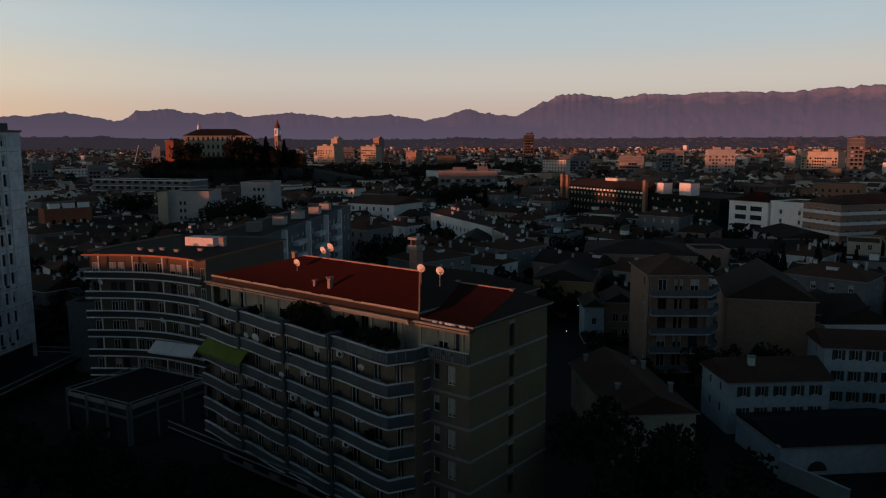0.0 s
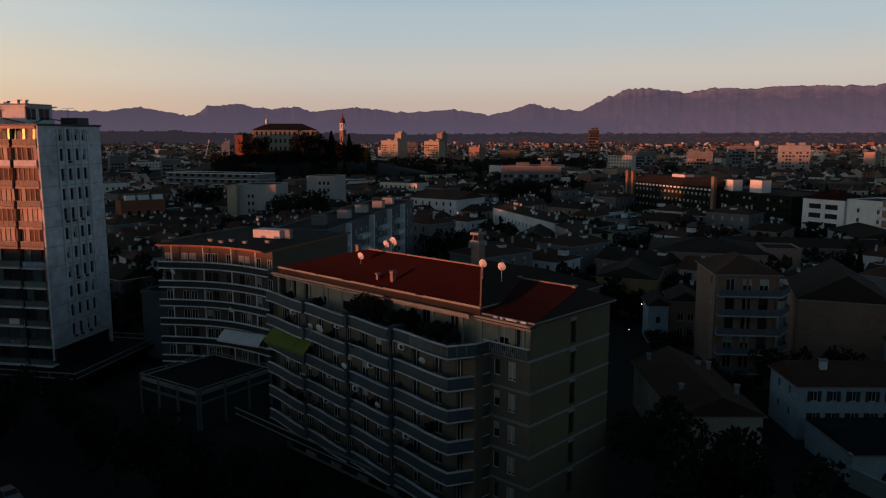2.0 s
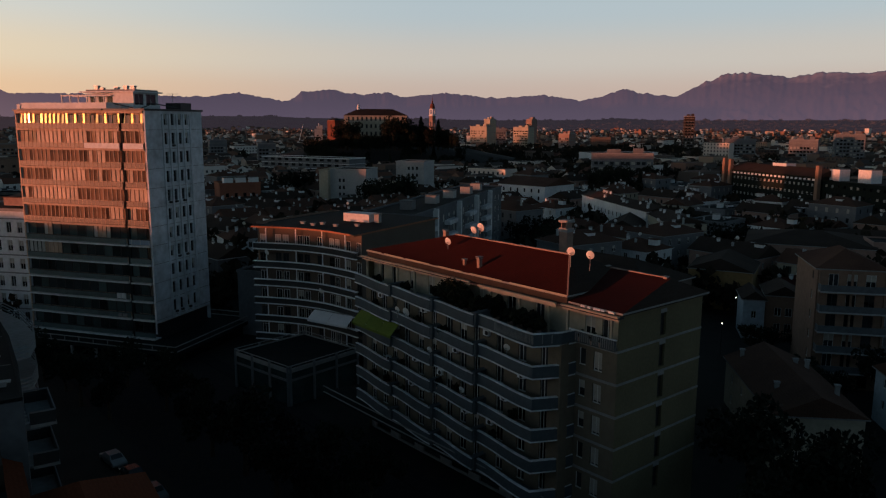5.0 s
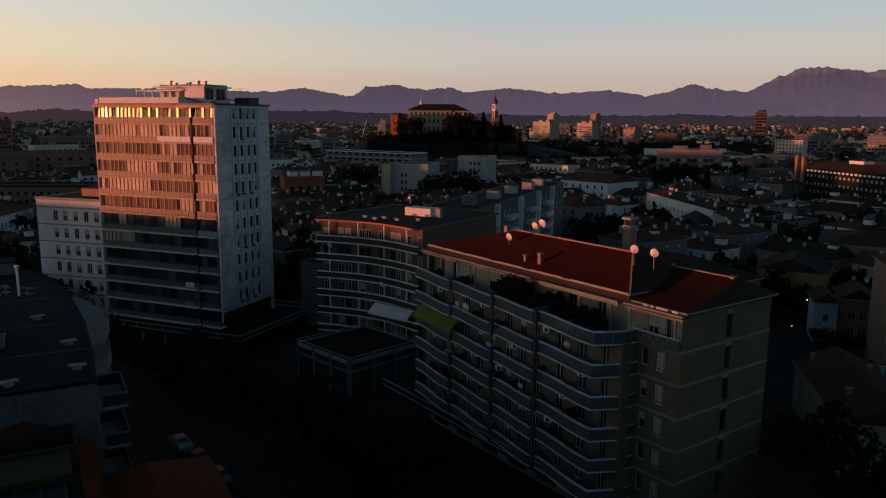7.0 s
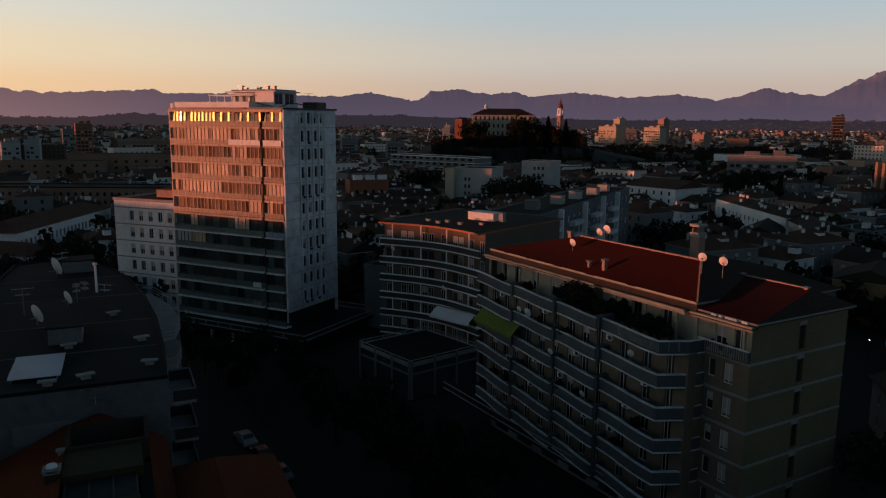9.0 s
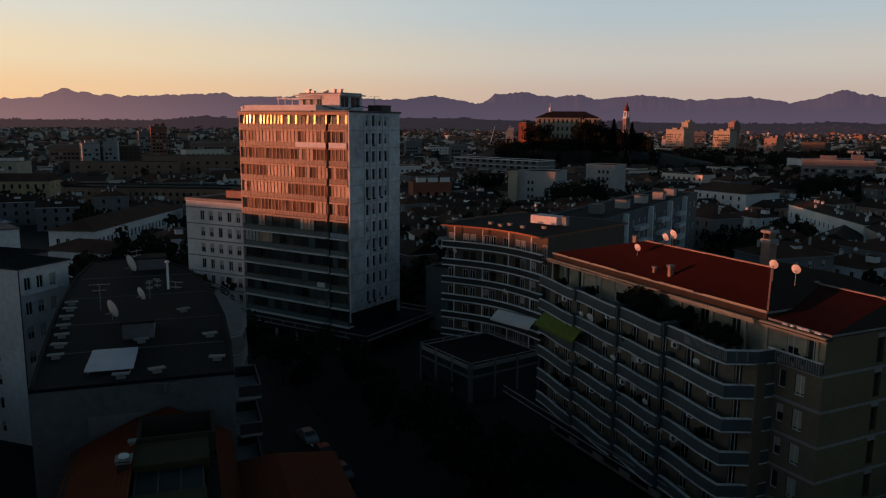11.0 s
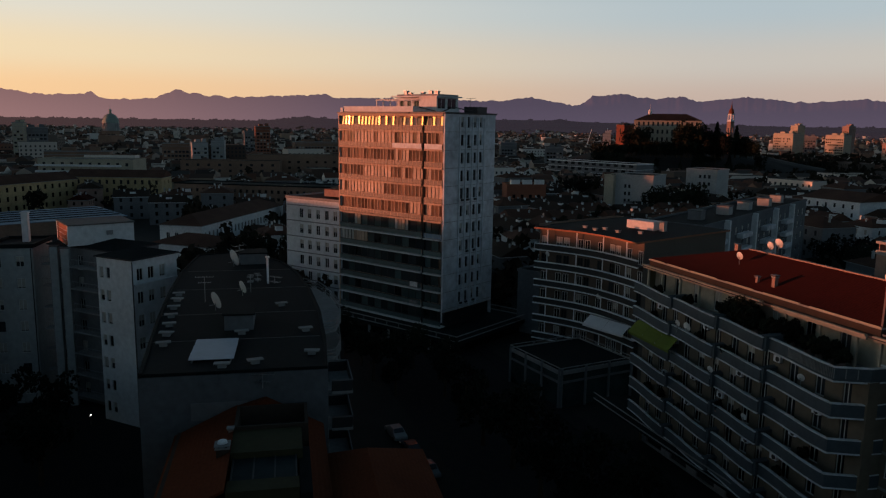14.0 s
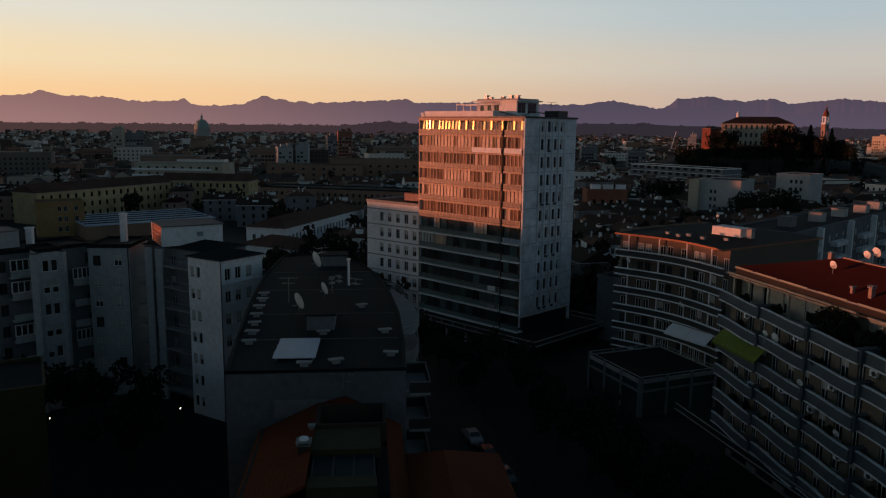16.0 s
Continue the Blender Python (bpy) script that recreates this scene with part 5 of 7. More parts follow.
b = block("house", "house with plain red clay hip roof", "house", (R2.x, R2.y), 42.9, 8.8, 16.0, 15.0, OCHRE, "hip", TILEO, 2.6, over=0.4)
block("house", "dark ochre house at the street corner", "house", (-74.4, 24.2), 65.8, 8, 10, 15.2, OLIVE, "flat", FELT)

# ---------------------------------------------------------------- tall white flats in a zigzag
SH = ("plain", "half", "shut", "plain")
w1 = block("apartment_building", "tall white rendered flats with dark overhanging roof", "apartment building", (-88.9, 59.6), 4.4, 6.5, 7.4, 22.2, WHITE, "hip", FELT, 0.9, trim=DARKMETAL, over=0.25,
           front=grid(7, 2, 0.75, 1.5, 3.05, 1.2, 0.6, SH, spots=[0.8, 2.0]), right=grid(7, 3, 1.0, 1.6, 3.05, 1.2, 0.6, SH, spots=[1.2, 3.0, 4.9]))
g = Geo()
g.tube(6.56, -0.06, 0.2, 22.1, 0.07, n=8)
part("drainpipe", g.mesh("drainpipe", DARKMETAL), w1, "dark drainpipe")
g = Geo()
g.box(6.51, 6.75, 0.1, 7.3, 18.9, 19.15)
part("ledge", g.mesh("ledge", WHITE), w1)
w2 = block("apartment_building", "tall pale grey rendered flats with dark roof", "apartment building", (-106.0, 54.7), 40.2, 5.9, 8, 22.3, PALEGREY, "flat", FELT, trim=FELT,
           front=grid(7, 2, 1.1, 1.5, 3.05, 1.3, 0.6, ("shut", "half", "shut", "dark"), spots=[1.2, 4.2]))
g = Geo()
g.tube(5.7, -0.08, 0.2, 22.2, 0.07, n=8)
part("drainpipe", g.mesh("drainpipe", DARKMETAL), w2, "dark drainpipe")
w3 = block("apartment_building", "recessed grey flats with white-framed glazed loggias", "apartment building", (-109.5, 43.5), 84, 13.0, 8, 22.2, GREYWALL, "flat", FELT, trim=FELT,
           front=grid(7, 3, 1.0, 1.6, 3.05, 1.3, 0.6, ("dark",), spots=[0.9, 8.4, 12.5]))


def loggia(parent, x0, x1, z, n, whole):
    """A balcony box with a panelled front and, where it is glazed, a white window frame."""
    g = Geo()
    g.box(x0, x1, -1.3, 0.0, z - 0.15, z)
    g.box(x0, x1, -1.3, -1.22, z, z + 0.9)
    box = part("loggia", g.mesh("loggia", PALEGREY), parent)
    if not whole:
        return
    g = Geo()
    for i in range(n + 1):
        x = x0 + (x1 - x0) * i / n
        g.box(x - 0.07, x + 0.07, -1.32, -1.2, z + 0.9, z + 2.5)
    for z1 in (z + 0.9, z + 2.4):
        g.box(x0, x1, -1.32, -1.2, z1, z1 + 0.12)
    part("window_frame", g.mesh("window_frame", FRAME), box)
    for i in range(n):
        a, b = x0 + (x1 - x0) * i / n + 0.07, x0 + (x1 - x0) * (i + 1) / n - 0.07
        g = Geo()
        g.box(a, b, -1.27, -1.25, z + 1.02, z + 2.4)
        part("pane", g.mesh("pane", GLASS), box)


for k in range(6):
    loggia(w3, 1.6, 4.7, 18.95 - 3.05 * k, 4, k in (0, 1, 3))
    loggia(w3, 9.7, 12.2, 16.8 - 3.05 * k + (3.05 if k == 5 else 0), 4, k in (0, 3)) if k < 5 else None
bay = block("apartment_building", "narrow pale stair bay with paired windows between piers", "apartment building", (-105.0, 47.3), 80, 2.8, 5, 22.6, PALEGREY, "flat", FELT, trim=FELT,
            front=grid(7, 2, 0.85, 1.6, 3.05, 1.5, 0.3, ("plain", "half"), spots=[0.85, 1.95]))
w4 = block("apartment_building", "recessed grey flats with narrow balconies", "apartment building", (-103.0, 61.8), 4, 13.0, 8, 22.2, GREYWALL, "hip", FELT, 0.9, trim=DARKMETAL, over=0.25,
           front=grid(7, 3, 1.1, 2.0, 3.05, 0.9, 0.8, SH))
g = Geo()
g.box(-0.56, 0.56, -0.51, 0.51, 22.4, 22.5)
PIERCAP = g.mesh("capping", GRAVELROOF)
for x, y in ((-99.4, 60.4), (-97.0, 60.5), (-105.1, 46.9), (-104.8, 50.3)):
    g = Geo()
    g.box(-0.5, 0.5, -0.45, 0.45, 0, 22.4)
    t = thing("buttress_pier", "tall pale rendered pier between the flats", "pier", pose(x, y, 0, 0, 0, 40), "piers of the white flats")
    part("shaft", g.mesh("shaft", PALEGREY), t)
    part("capping", PIERCAP, t, "thin grey capping")
for k in range(7):
    z = 20.0 - 3.05 * k
    for x, y, rot, w in ((-96.2, 60.4, 4, 6.2), (-100.9, 59.3, 40, 1.6)):
        t = thing("balcony", "narrow balcony with dark railing between pale piers", "balcony", pose(x, y, z, 0, 0, rot), "balconies of the white flats")
        g = Geo()
        g.box(0, w, 0, 1.4, -0.18, 0)
        part("slab", g.mesh("slab", CONCRETE), t)
        g = Geo()
        g.box(0, w, -0.03, 0.03, 0.95, 1.03)
        part("handrail", g.mesh("handrail", METAL), t)
        for i in range(int(w / 0.3)):
            g = Geo()
            g.box(i * 0.3 + 0.02, i * 0.3 + 0.05, -0.015, 0.015, 0, 0.95)
            part("bar", g.mesh("bar", METAL), t)
sh = housing("stair_head", "white stair head with a red slatted side", pose(-96.7, 60.9, 22.6, 0, 0, 68), 8.6, 7.5, 2.8, WHITE, GRAVELROOF)
for i in range(4):
    g = Geo()
    g.box(-0.08, -0.01, 0.3, 7.2, 0.1 + i * 0.67, 0.1 + i * 0.67 + 0.58)
    part("slat", g.mesh("slat", REDBRICK), sh, "red painted slat")
for y in (0.12, 7.35):
    g = Geo()
    g.box(-0.1, -0.01, y - 0.15, y + 0.15, 0.02, 2.75)
    part("post", g.mesh("post", WHITE), sh)
g = Geo()
g.box(4.9, 5.7, -0.3, -0.01, 1.3, 1.9)
part("air_unit", g.mesh("air_unit", METAL), sh)
housing("stair_head", "pale grey stair head on a flat roof", pose(-113.0, 40.6, 22.5, 0, 0, 84), 7.6, 5.0, 2.3, PALEGREY, GRAVELROOF)
for x, y, h in ((-106.6, 60.8, 4.2), (-113, 50.0, 2.6)):
    t = thing("chimney_stack", "slim white chimney stack on a flat roof", "chimney", pose(x, y, 22.3, 0, 0, 40))
    g = Geo()
    g.box(-0.42, 0.42, -0.42, 0.42, 0, h)
    g.box(-0.52, 0.52, -0.52, 0.52, h, h + 0.2)
    part("shaft", g.mesh("shaft", WHITE), t)
block("apartment_building", "white flats with rows of paired windows and thin ledges", "apartment building", (-120.0, 129.1), -3, 18.4, 14, 22.8, WHITE, "flat", TILEB,
      front=grid(6, 5, 1.15, 2.1, 3.55, 0.8, 1.4, ("plain", "half", "half"), spots=[4.7, 7.2, 9.8, 12.4, 14.9]), left=grid(6, 3, 1.1, 2.0, 3.55, 0.8, 1.4), bands=3.55, trim=CONCRETE)
housing("stair_head", "reddish stair head on a roof beside the tower", pose(-112, 133, 23.28, 0, 0, -3), 9, 6, 1.6, PINK, TILEB)
block("office_building", "dark blank flank of a brown building", "building", (-66, 150), -20, 24, 26, 18.5, BROWN, "flat", FELT)
block("office_building", "low grey annexe beside the tower", "building", (-62, 131), -10, 9, 14, 12, GREYWALL, "flat", FELT)
# ---------------------------------------------------------------- buildings beyond, one by one
def between(a, b):
    """Rotation and length of a front that runs from a to b, left to right."""
    return math.degrees(math.atan2(b[1] - a[1], b[0] - a[0])), math.hypot(b[0] - a[0], b[1] - a[1])


def placed(name, label, category, a, b, d, h, wall, roof="flat", roof_mat=None, rise=2.5, **k):
    rot, w = between(a, b)
    return block(name, label, category, a, rot, w, d, h, wall, roof, roof_mat, rise, **k)


lb = block("apartment_building", "long grey flats with dark roof and pale stair heads", "apartment building", (-44.0, 152.5), -8, 12.2, 76, 20.8, SLATEWALL, "flat", FELT,
           right=grid(6, 18, 1.4, 1.6, 3.1, 1.9, 1.0, ("plain", "half", "shut")), front=grid(5, 2, 1.1, 1.6, 3.1, 2.4))
for y in (12, 30, 46, 60):
    g = Geo()
    g.box(12.2, 13.4, y - 0.4, y + 0.4, 0, 21.2)
    part("pilaster", g.mesh("pilaster", WHITE), lb)
for k in range(5):
    for y in (4, 20, 37, 53):
        g = Geo()
        g.box(12.2, 13.6, y, y + 6.5, 16.6 - 3.1 * k, 17.6 - 3.1 * k)
        part("balcony", g.mesh("balcony", PALECON), lb)
for y, x in ((10, 5), (24, 6), (38, 6), (50, 7), (62, 6.5)):
    p = lb.matrix_basis @ Vector((x, y, 20.9))
    housing("stair_head", "pale stair head on a long dark roof", pose(p.x, p.y, p.z, 0, 0, -8), 2.8, 2.6, 1.9, PALEGREY if y > 20 else GREYWALL, GRAVELROOF)
placed("apartment_building", "flats with a blank blue-white flank and flat roof", "apartment building", (-105, 318), (-88.5, 317), 16, 19.3, PALEGREY, "flat", FELT, front=grid(5, 2, 1.0, 1.5, 3.1, 1.6, spots=[4.4, 6.2]), left=grid(5, 4, 1.2, 1.5), joined=True)
placed("apartment_building", "narrow tan flats with plain end", "apartment building", (-109.4, 316), (-105.2, 315.6), 15, 19.0, CREAM, "flat", FELT)
placed("apartment_building", "white flats with tan end and flat roof", "apartment building", (-83.5, 352), (-69.5, 349.6), 14, 21.2, PALEGREY, "flat", FELT, front=grid(6, 3, 1.1, 1.5, 3.2, 1.6, spots=[6.5, 8.6, 10.7]), joined=True)
placed("row_building", "long low building with white window bands", "building", (-205, 478), (-138, 456), 18, 16.8, GREYWALL, "flat", FELT, trim=WHITE, bands=3.4, front=grid(5, 12, 3.2, 1.6, 3.4, 1.4, 1.0), joined=True)
placed("house", "red rendered house with white dormers", "house", (-137, 277.5), (-124, 287), 12, 15.5, REDBRICK, "flat", TILEB, front=grid(4, 4, 1.2, 1.5), joined=True)
for i in range(3):
    p = Vector((-136.2 + 4.1 * i, 279.6 + 3.0 * i, 15.6))
    housing("dormer", "white boxy dormer on a red house", pose(*p, 0, 0, 36), 3.6, 3.0, 2.2, WHITE, GRAVELROOF)
gb = placed("office_building", "dark green glass office block with rows of pale windows", "office building", (69.0, 360), (92.5, 313), 16, 19.0, BOTTLE, "flat", FELT, trim=BOTTLE,
            front=grid(5, 21, 1.15, 1.05, 3.3, 2.6, 0.6, ("shut", "half", "shut", "plain", "shut")))
hp = Geo()
for c, e, k in (((-0.6, -0.6), (53.2, -0.6), 0), ((53.2, 16.6), (-0.6, 16.6), 0)):
    q = 1 if c[1] < 0 else -1
    hp.face(((*c, 19.6), (*e, 19.6), (e[0], 8.0 - q * 0.5, 22.4), (c[0], 8.0 - q * 0.5, 22.4)))
hp.face(((-0.6, 16.6, 19.6), (-0.6, -0.6, 19.6), (-0.6, 7.5, 22.4), (-0.6, 8.5, 22.4)))
hp.face(((53.2, -0.6, 19.6), (53.2, 16.6, 19.6), (53.2, 8.5, 22.4), (53.2, 7.5, 22.4)))
hp.face(((-0.6, 7.5, 22.4), (53.2, 7.5, 22.4), (53.2, 8.5, 22.4), (-0.6, 8.5, 22.4)))
part("attic_roof", hp.mesh("attic_roof", TILED), gb, "dark sloping attic roof")
for i in range(22):
    g = Geo()
    g.box(1.2 + 2.35 * i, 2.5 + 2.35 * i, -0.12, 0.02, 18.0, 18.75)
    part("attic_light", g.mesh("attic_light", RAILW), gb)
placed("office_building", "dark green glass office block with rows of pale windows", "office building", (94.5, 312), (111, 279), 30, 18.0, BOTTLE, "flat", TILED, front=grid(5, 12, 1.2, 1.0, 3.3, 2.8, 0.6, ("plain", "half", "dark")), joined=True)
for x, y, w, h, z in ((84, 345, 8, 4.4, 19.0), (98, 316, 5.0, 4.6, 18.0), (105, 306, 6, 5.0, 18.0)):
    housing("rooftop_plant", "white rooftop plant room on an office block", pose(x, y, z, 0, 0, -63), w, 5, h, WHITE, GRAVELROOF)
for x, y, h in ((67.5, 361.5, 24.5), (69.5, 358.5, 24.2), (92.8, 312.0, 24.0)):
    t = thing("chimney_shaft", "square concrete shaft beside an office block", "chimney", pose(x, y, 0, 0, 0, -63))
    g = Geo()
    g.box(-0.8, 0.8, -0.8, 0.8, 0, h)
    part("shaft", g.mesh("shaft", BROWN), t)
placed("apartment_building", "flats with red tiled roof and white window bays", "apartment building", (113.2, 275), (121.7, 262), 14, 18.3, BRIGHT, "hip", TILE, 3.0, front=grid(5, 2, 4.6, 1.7, 3.2, 2.2, 1.6, ("dark",)), left=grid(5, 3, 1.1, 1.5), joined=True)
placed("apartment_building", "white flats with plain flank", "apartment building", (122.6, 262), (129.5, 250), 16, 18.6, BRIGHT, "flat", TILEB, front=grid(5, 2, 1.0, 1.5, 3.2, 2.0, spots=[4.0, 11.0]))
rb = placed("apartment_building", "brick flats with long white balconies", "apartment building", (123.5, 241), (127.5, 226), 34, 20.3, PINK, "hip", TILED, 2.5, front=grid(6, 4, 1.3, 1.8, 3.1, 1.6), right=grid(6, 8, 1.3, 1.8, 3.1, 1.6))
for k in range(5):
    g = Geo()
    z = 5.0 + 3.1 * k
    g.strip([(-0.2, 0.5), (-0.2, -1.5), (17.0, -1.5), (17.0, 33.0)], z, z + 1.0, 0.12)
    part("balcony", g.mesh("balcony", WHITE), rb)
bb = placed("apartment_building", "dark brick flats with wide wrap-round balconies", "apartment building", (36.6, 119.4), (46.3, 118.9), 13, 18.4, BROWN, "hip", TILEB, 2.4, front=grid(6, 3, 1.4, 2.1, 3.1, 0.2, 1.0, ("dark", "plain", "half")), left=grid(6, 2, 0.8, 1.3, 3.1, 1.0, 1.2, ("shut", "dark"), spots=[10.4]), right=grid(6, 2, 1.1, 2.0, 3.1, 0.2, 1.2, ("dark",)))
for k in range(5):
    z = 3.0 + 3.1 * k
    g = Geo()
    g.prism([(0.2, -1.7), (9.6, -1.7), (12.2, 2.2), (12.2, 3.6), (9.7, 3.6), (9.7, 0), (0.2, 0)], z - 0.2, z)
    part("balcony_slab", g.mesh("balcony_slab", CONCRETE), bb)
    g = Geo()
    g.strip([(0.2, 0.0), (0.2, -1.72), (9.6, -1.72), (12.2, 2.2), (12.2, 3.6)], z + 0.02, z + 0.98, 0.12)
    part("balcony_parapet", g.mesh("balcony_parapet", SLATEWALL), bb)
    g = Geo()
    g.strip([(0.2, -1.76), (9.6, -1.76), (12.24, 2.2)], z - 0.22, z + 0.02, 0.1)
    part("edge_trim", g.mesh("edge_trim", PALEGREY), bb)
    for x in (0.35, 4.8, 9.4):
        g = Geo()
        g.box(x - 0.14, x + 0.14, -0.4, -0.02, z, z + 2.9)
        part("fin_wall", g.mesh("fin_wall", BROWN), bb)
wing = placed("apartment_building", "brown rendered house with broad gable end", "apartment building", (50.6, 121.9), (63.6, 118.0), 18, 14.0, BROWN, "gable", TILED, 4.2, front=grid(1, 1, 0.9, 1.3, 3.2, 1.4))
LF = ("leaf",)
wh = placed("house", "white house with dark shutters and brown tiled roof", "house", (41.7, 98.3), (56.0, 98.8), 9.0, 7.2, BLUEWALL, "gable", TILEB, 2.2, front=grid(2, 5, 0.95, 1.4, 3.0, 2.3, 0.8, LF), left=grid(2, 2, 0.8, 1.3, 3.0, 2.3))
chimney(wh, 4.4, 3.0, 8.6, 1.6, 0.9, 0.6)
placed("house", "white three-storey house with dark shutters", "house", (60.0, 108.0), (73.0, 105.5), 8.0, 9.2, BLUEWALL, "gable", TILEB, 2.0, front=grid(3, 5, 0.95, 1.5, 3.2, 1.2, 0.8, LF), left=grid(3, 1, 0.9, 1.4, 3.2, 1.2))
sd = placed("shed", "low shed with pale blue rendered wall and dark roof", "shed", (42.6, 84.9), (62.0, 86.2), 11, 3.6, BLUEWALL, "gable", FELT, 1.2)
g = Geo()
g.prism([(4.8 + 1.25 * math.cos(a), 1.25 * math.sin(a)) for a in [math.pi * j / 12 for j in range(13)]], 0, 0.06)
part("arched_door", g.mesh("arched_door", DARKBR), sd, "dark round-topped door", Matrix.Translation((0, 0.01, 0.5)) @ Matrix.Rotation(radians(90), 4, "X"))
g = Geo()
g.box(-0.5, -0.12, -0.4, 11.4, 3.75, 3.95)
part("verge", g.mesh("verge", PALEGREY), sd, "pale verge boards")
gw = thing("garden_wall", "pale rendered garden wall beside a shed", "wall", pose(42.2, 84.6, 0, 0, 0, -63))
g = Geo()
g.box(0, 9.0, 0, 0.3, 0, 2.2)
part("wall_body", g.mesh("wall_body", PALEGREY), gw)
g = Geo()
g.box(-0.05, 9.05, -0.06, 0.36, 2.21, 2.32)
part("coping", g.mesh("coping", PALEGREY), gw)
nb = placed("house", "house with brown tiled roof and several chimneys", "house", (23.6, 88.5), (33.8, 89.0), 22, 6.5, CREAM, "gable", TILEB, 2.4, left=grid(2, 4, 0.9, 1.3, 3.0, 1.0), front=grid(2, 2, 0.9, 1.3, 3.0, 1.0))
for x, y in ((1.6, 20.0), (2.2, 6.3), (7.6, 16.3), (9.0, 16.0), (9.2, 6.0)):
    chimney(nb, x, y, 7.0, 1.6, 0.5, 0.4, CONCRETE)
placed("house", "narrow white house end between dark roofs", "house", (32.0, 145.3), (35.8, 145.0), 8, 7.4, BLUEWALL, "gable", TILED, 1.6, front=grid(3, 1, 0.9, 1.4, 3.0, 1.0))
placed("house", "small olive rendered house with balconies", "house", (36.4, 147), (42.5, 146.2), 9, 8.0, BROWN, "gable", TILED, 1.8, front=grid(2, 2, 1.2, 1.6, 3.0, 1.2))
TAKEN.append((pose(12, 126, 0), 36, 34))
placed("house", "house with dark hipped roof behind the courtyard", "house", (61, 131), (80, 130), 12, 9, DARKBR, "gable", TILED, 2.6, front=grid(2, 5, 0.9, 1.4, 3.2, 1.4))
placed("house", "white gabled house with small windows", "house", (70, 126.5), (82.5, 126.0), 16, 8.2, WHITE, "gable", TILED, 3.0, trim=WHITE, over=0.6, front=grid(2, 4, 0.9, 1.4, 3.2, 1.4))
placed("warehouse", "long brown-walled building with dark roof", "building", (43, 197), (71, 190), 24, 10.5, PINK, "hip", TILED, 2.5)
placed("house", "small pink flat-roofed house", "house", (71.5, 194), (80, 193), 10, 11.5, PINK, "flat", FELT, front=grid(3, 1, 1.3, 1.2))
placed("warehouse", "low grey workshops with long dark roof", "building", (70, 222), (112, 214), 14, 8.5, GREYWALL, "gable", TILED, 2.0, front=grid(2, 8, 1.2, 1.2))
placed("house", "grey house with shallow gabled front", "house", (112, 231), (131, 230), 23, 9.5, PALEGREY, "gable", TILED, 2.4, front=grid(2, 4, 1.1, 1.4))
placed("house", "cream flats beside the trees", "apartment building", (117, 203), (124, 199), 14, 12, CREAM, "flat", TILEB, front=grid(4, 2, 1.1, 1.5))
placed("house", "orange flats with open balconies", "apartment building", (124.5, 198), (134, 193), 14, 12.5, OCHRE, "flat", TILEB, front=grid(4, 3, 1.5, 1.6))
ra = placed("row_house", "white terrace with a long row of windows", "house", (3.5, 300), (23, 246), 11, 12.0, WHITE, "gable", TILED, 1.7, front=grid(3, 16, 1.0, 1.6, 3.2, 1.3), joined=True)
rc = placed("row_house", "cream terrace with a row of tall windows", "house", (23.5, 245), (27, 222), 11, 11.5, CREAM, "gable", TILED, 1.7, front=grid(3, 7, 1.0, 1.6, 3.2, 1.3))
for terrace, length, top_z in ((ra, 57, 12.0), (rc, 23, 11.5)):
    x = 2.0
    while x < length - 1:
        y = rnd.choice((2.0, 3.4, 5.4, 7.4))
        chimney(terrace, x, y, top_z + 1.7 * (1 - abs(y - 5.5) / 5.5) - 0.1, rnd.uniform(1.0, 1.7), rnd.uniform(0.6, 1.0), 0.6)
        x += rnd.uniform(2.4, 5.0)
placed("house", "white house with broad gable end", "house", (8.5, 228), (20.5, 226), 22, 8.2, WHITE, "gable", TILED, 3.2, front=grid(2, 4, 1.0, 1.3, 3.2, 1.4))
placed("house", "yellowish house with broad gabled roof", "house", (25.5, 170), (38, 166), 14, 8.5, OCHRE, "gable", TILED, 2.6, front=grid(3, 3, 1.0, 1.4))
placed("house", "white house with gabled portico", "house", (-33, 336), (-12, 322), 22, 13, WHITE, "gable", TILEB, 3.0, front=grid(4, 6, 1.0, 1.6), joined=True)
placed("house", "pale blue house with large windows", "house", (-29, 252), (-17, 254), 12, 12.5, GREYWALL, "flat", FELT, front=grid(3, 2, 2.2, 1.7, 3.4, 1.6))
placed("hall", "long white hall with open columns and flat roof", "building", (14, 674), (74, 708), 20, 13.5, WHITE, "flat", FELT, front=grid(2, 10, 3.0, 2.4, 4.6, 2.5), joined=True)
bm = placed("apartment_building", "block with dark tiled roof behind the brick flats", "apartment building", (-9, 120), (10, 104.5), 12, 17.5, BROWNBR, "hip", TILED, 2.6, right=grid(5, 3, 1.0, 1.5))
cp = thing("chimney_stack", "tall brick chimney stack with open cap", "chimney", pose(-0.8, 97.5, 17.5, 0, 0, -40))
chimney(cp, 0, 0, 0, 10.2, 1.3, 1.2, PINK)
for az, dd, z in ((0.1, 74.5, 26.2), (-1.35, 74.0, 26.0)):
    dish((-dd * math.sin(radians(az)), dd * math.cos(radians(az)), z), 0.42, 160, mast=1.0)
# left side, beyond the white flats
YELLOWR = mat("faded_yellow_render", (0.47, 0.36, 0.2), 0.9, 0.3, 1.2, 0.15, 0.2)
placed("institute", "long yellow building with rows of windows and dark tiled roof", "building", (-338.2, 214.6), (-300, 238.5), 14, 12.4, YELLOWR, "gable", TILEB, 3.2, front=grid(3, 13, 1.2, 2.0, 3.9, 1.5, 0.8), right=grid(3, 2, 1.0, 1.8, 3.9, 1.5, 2.0), joined=True)
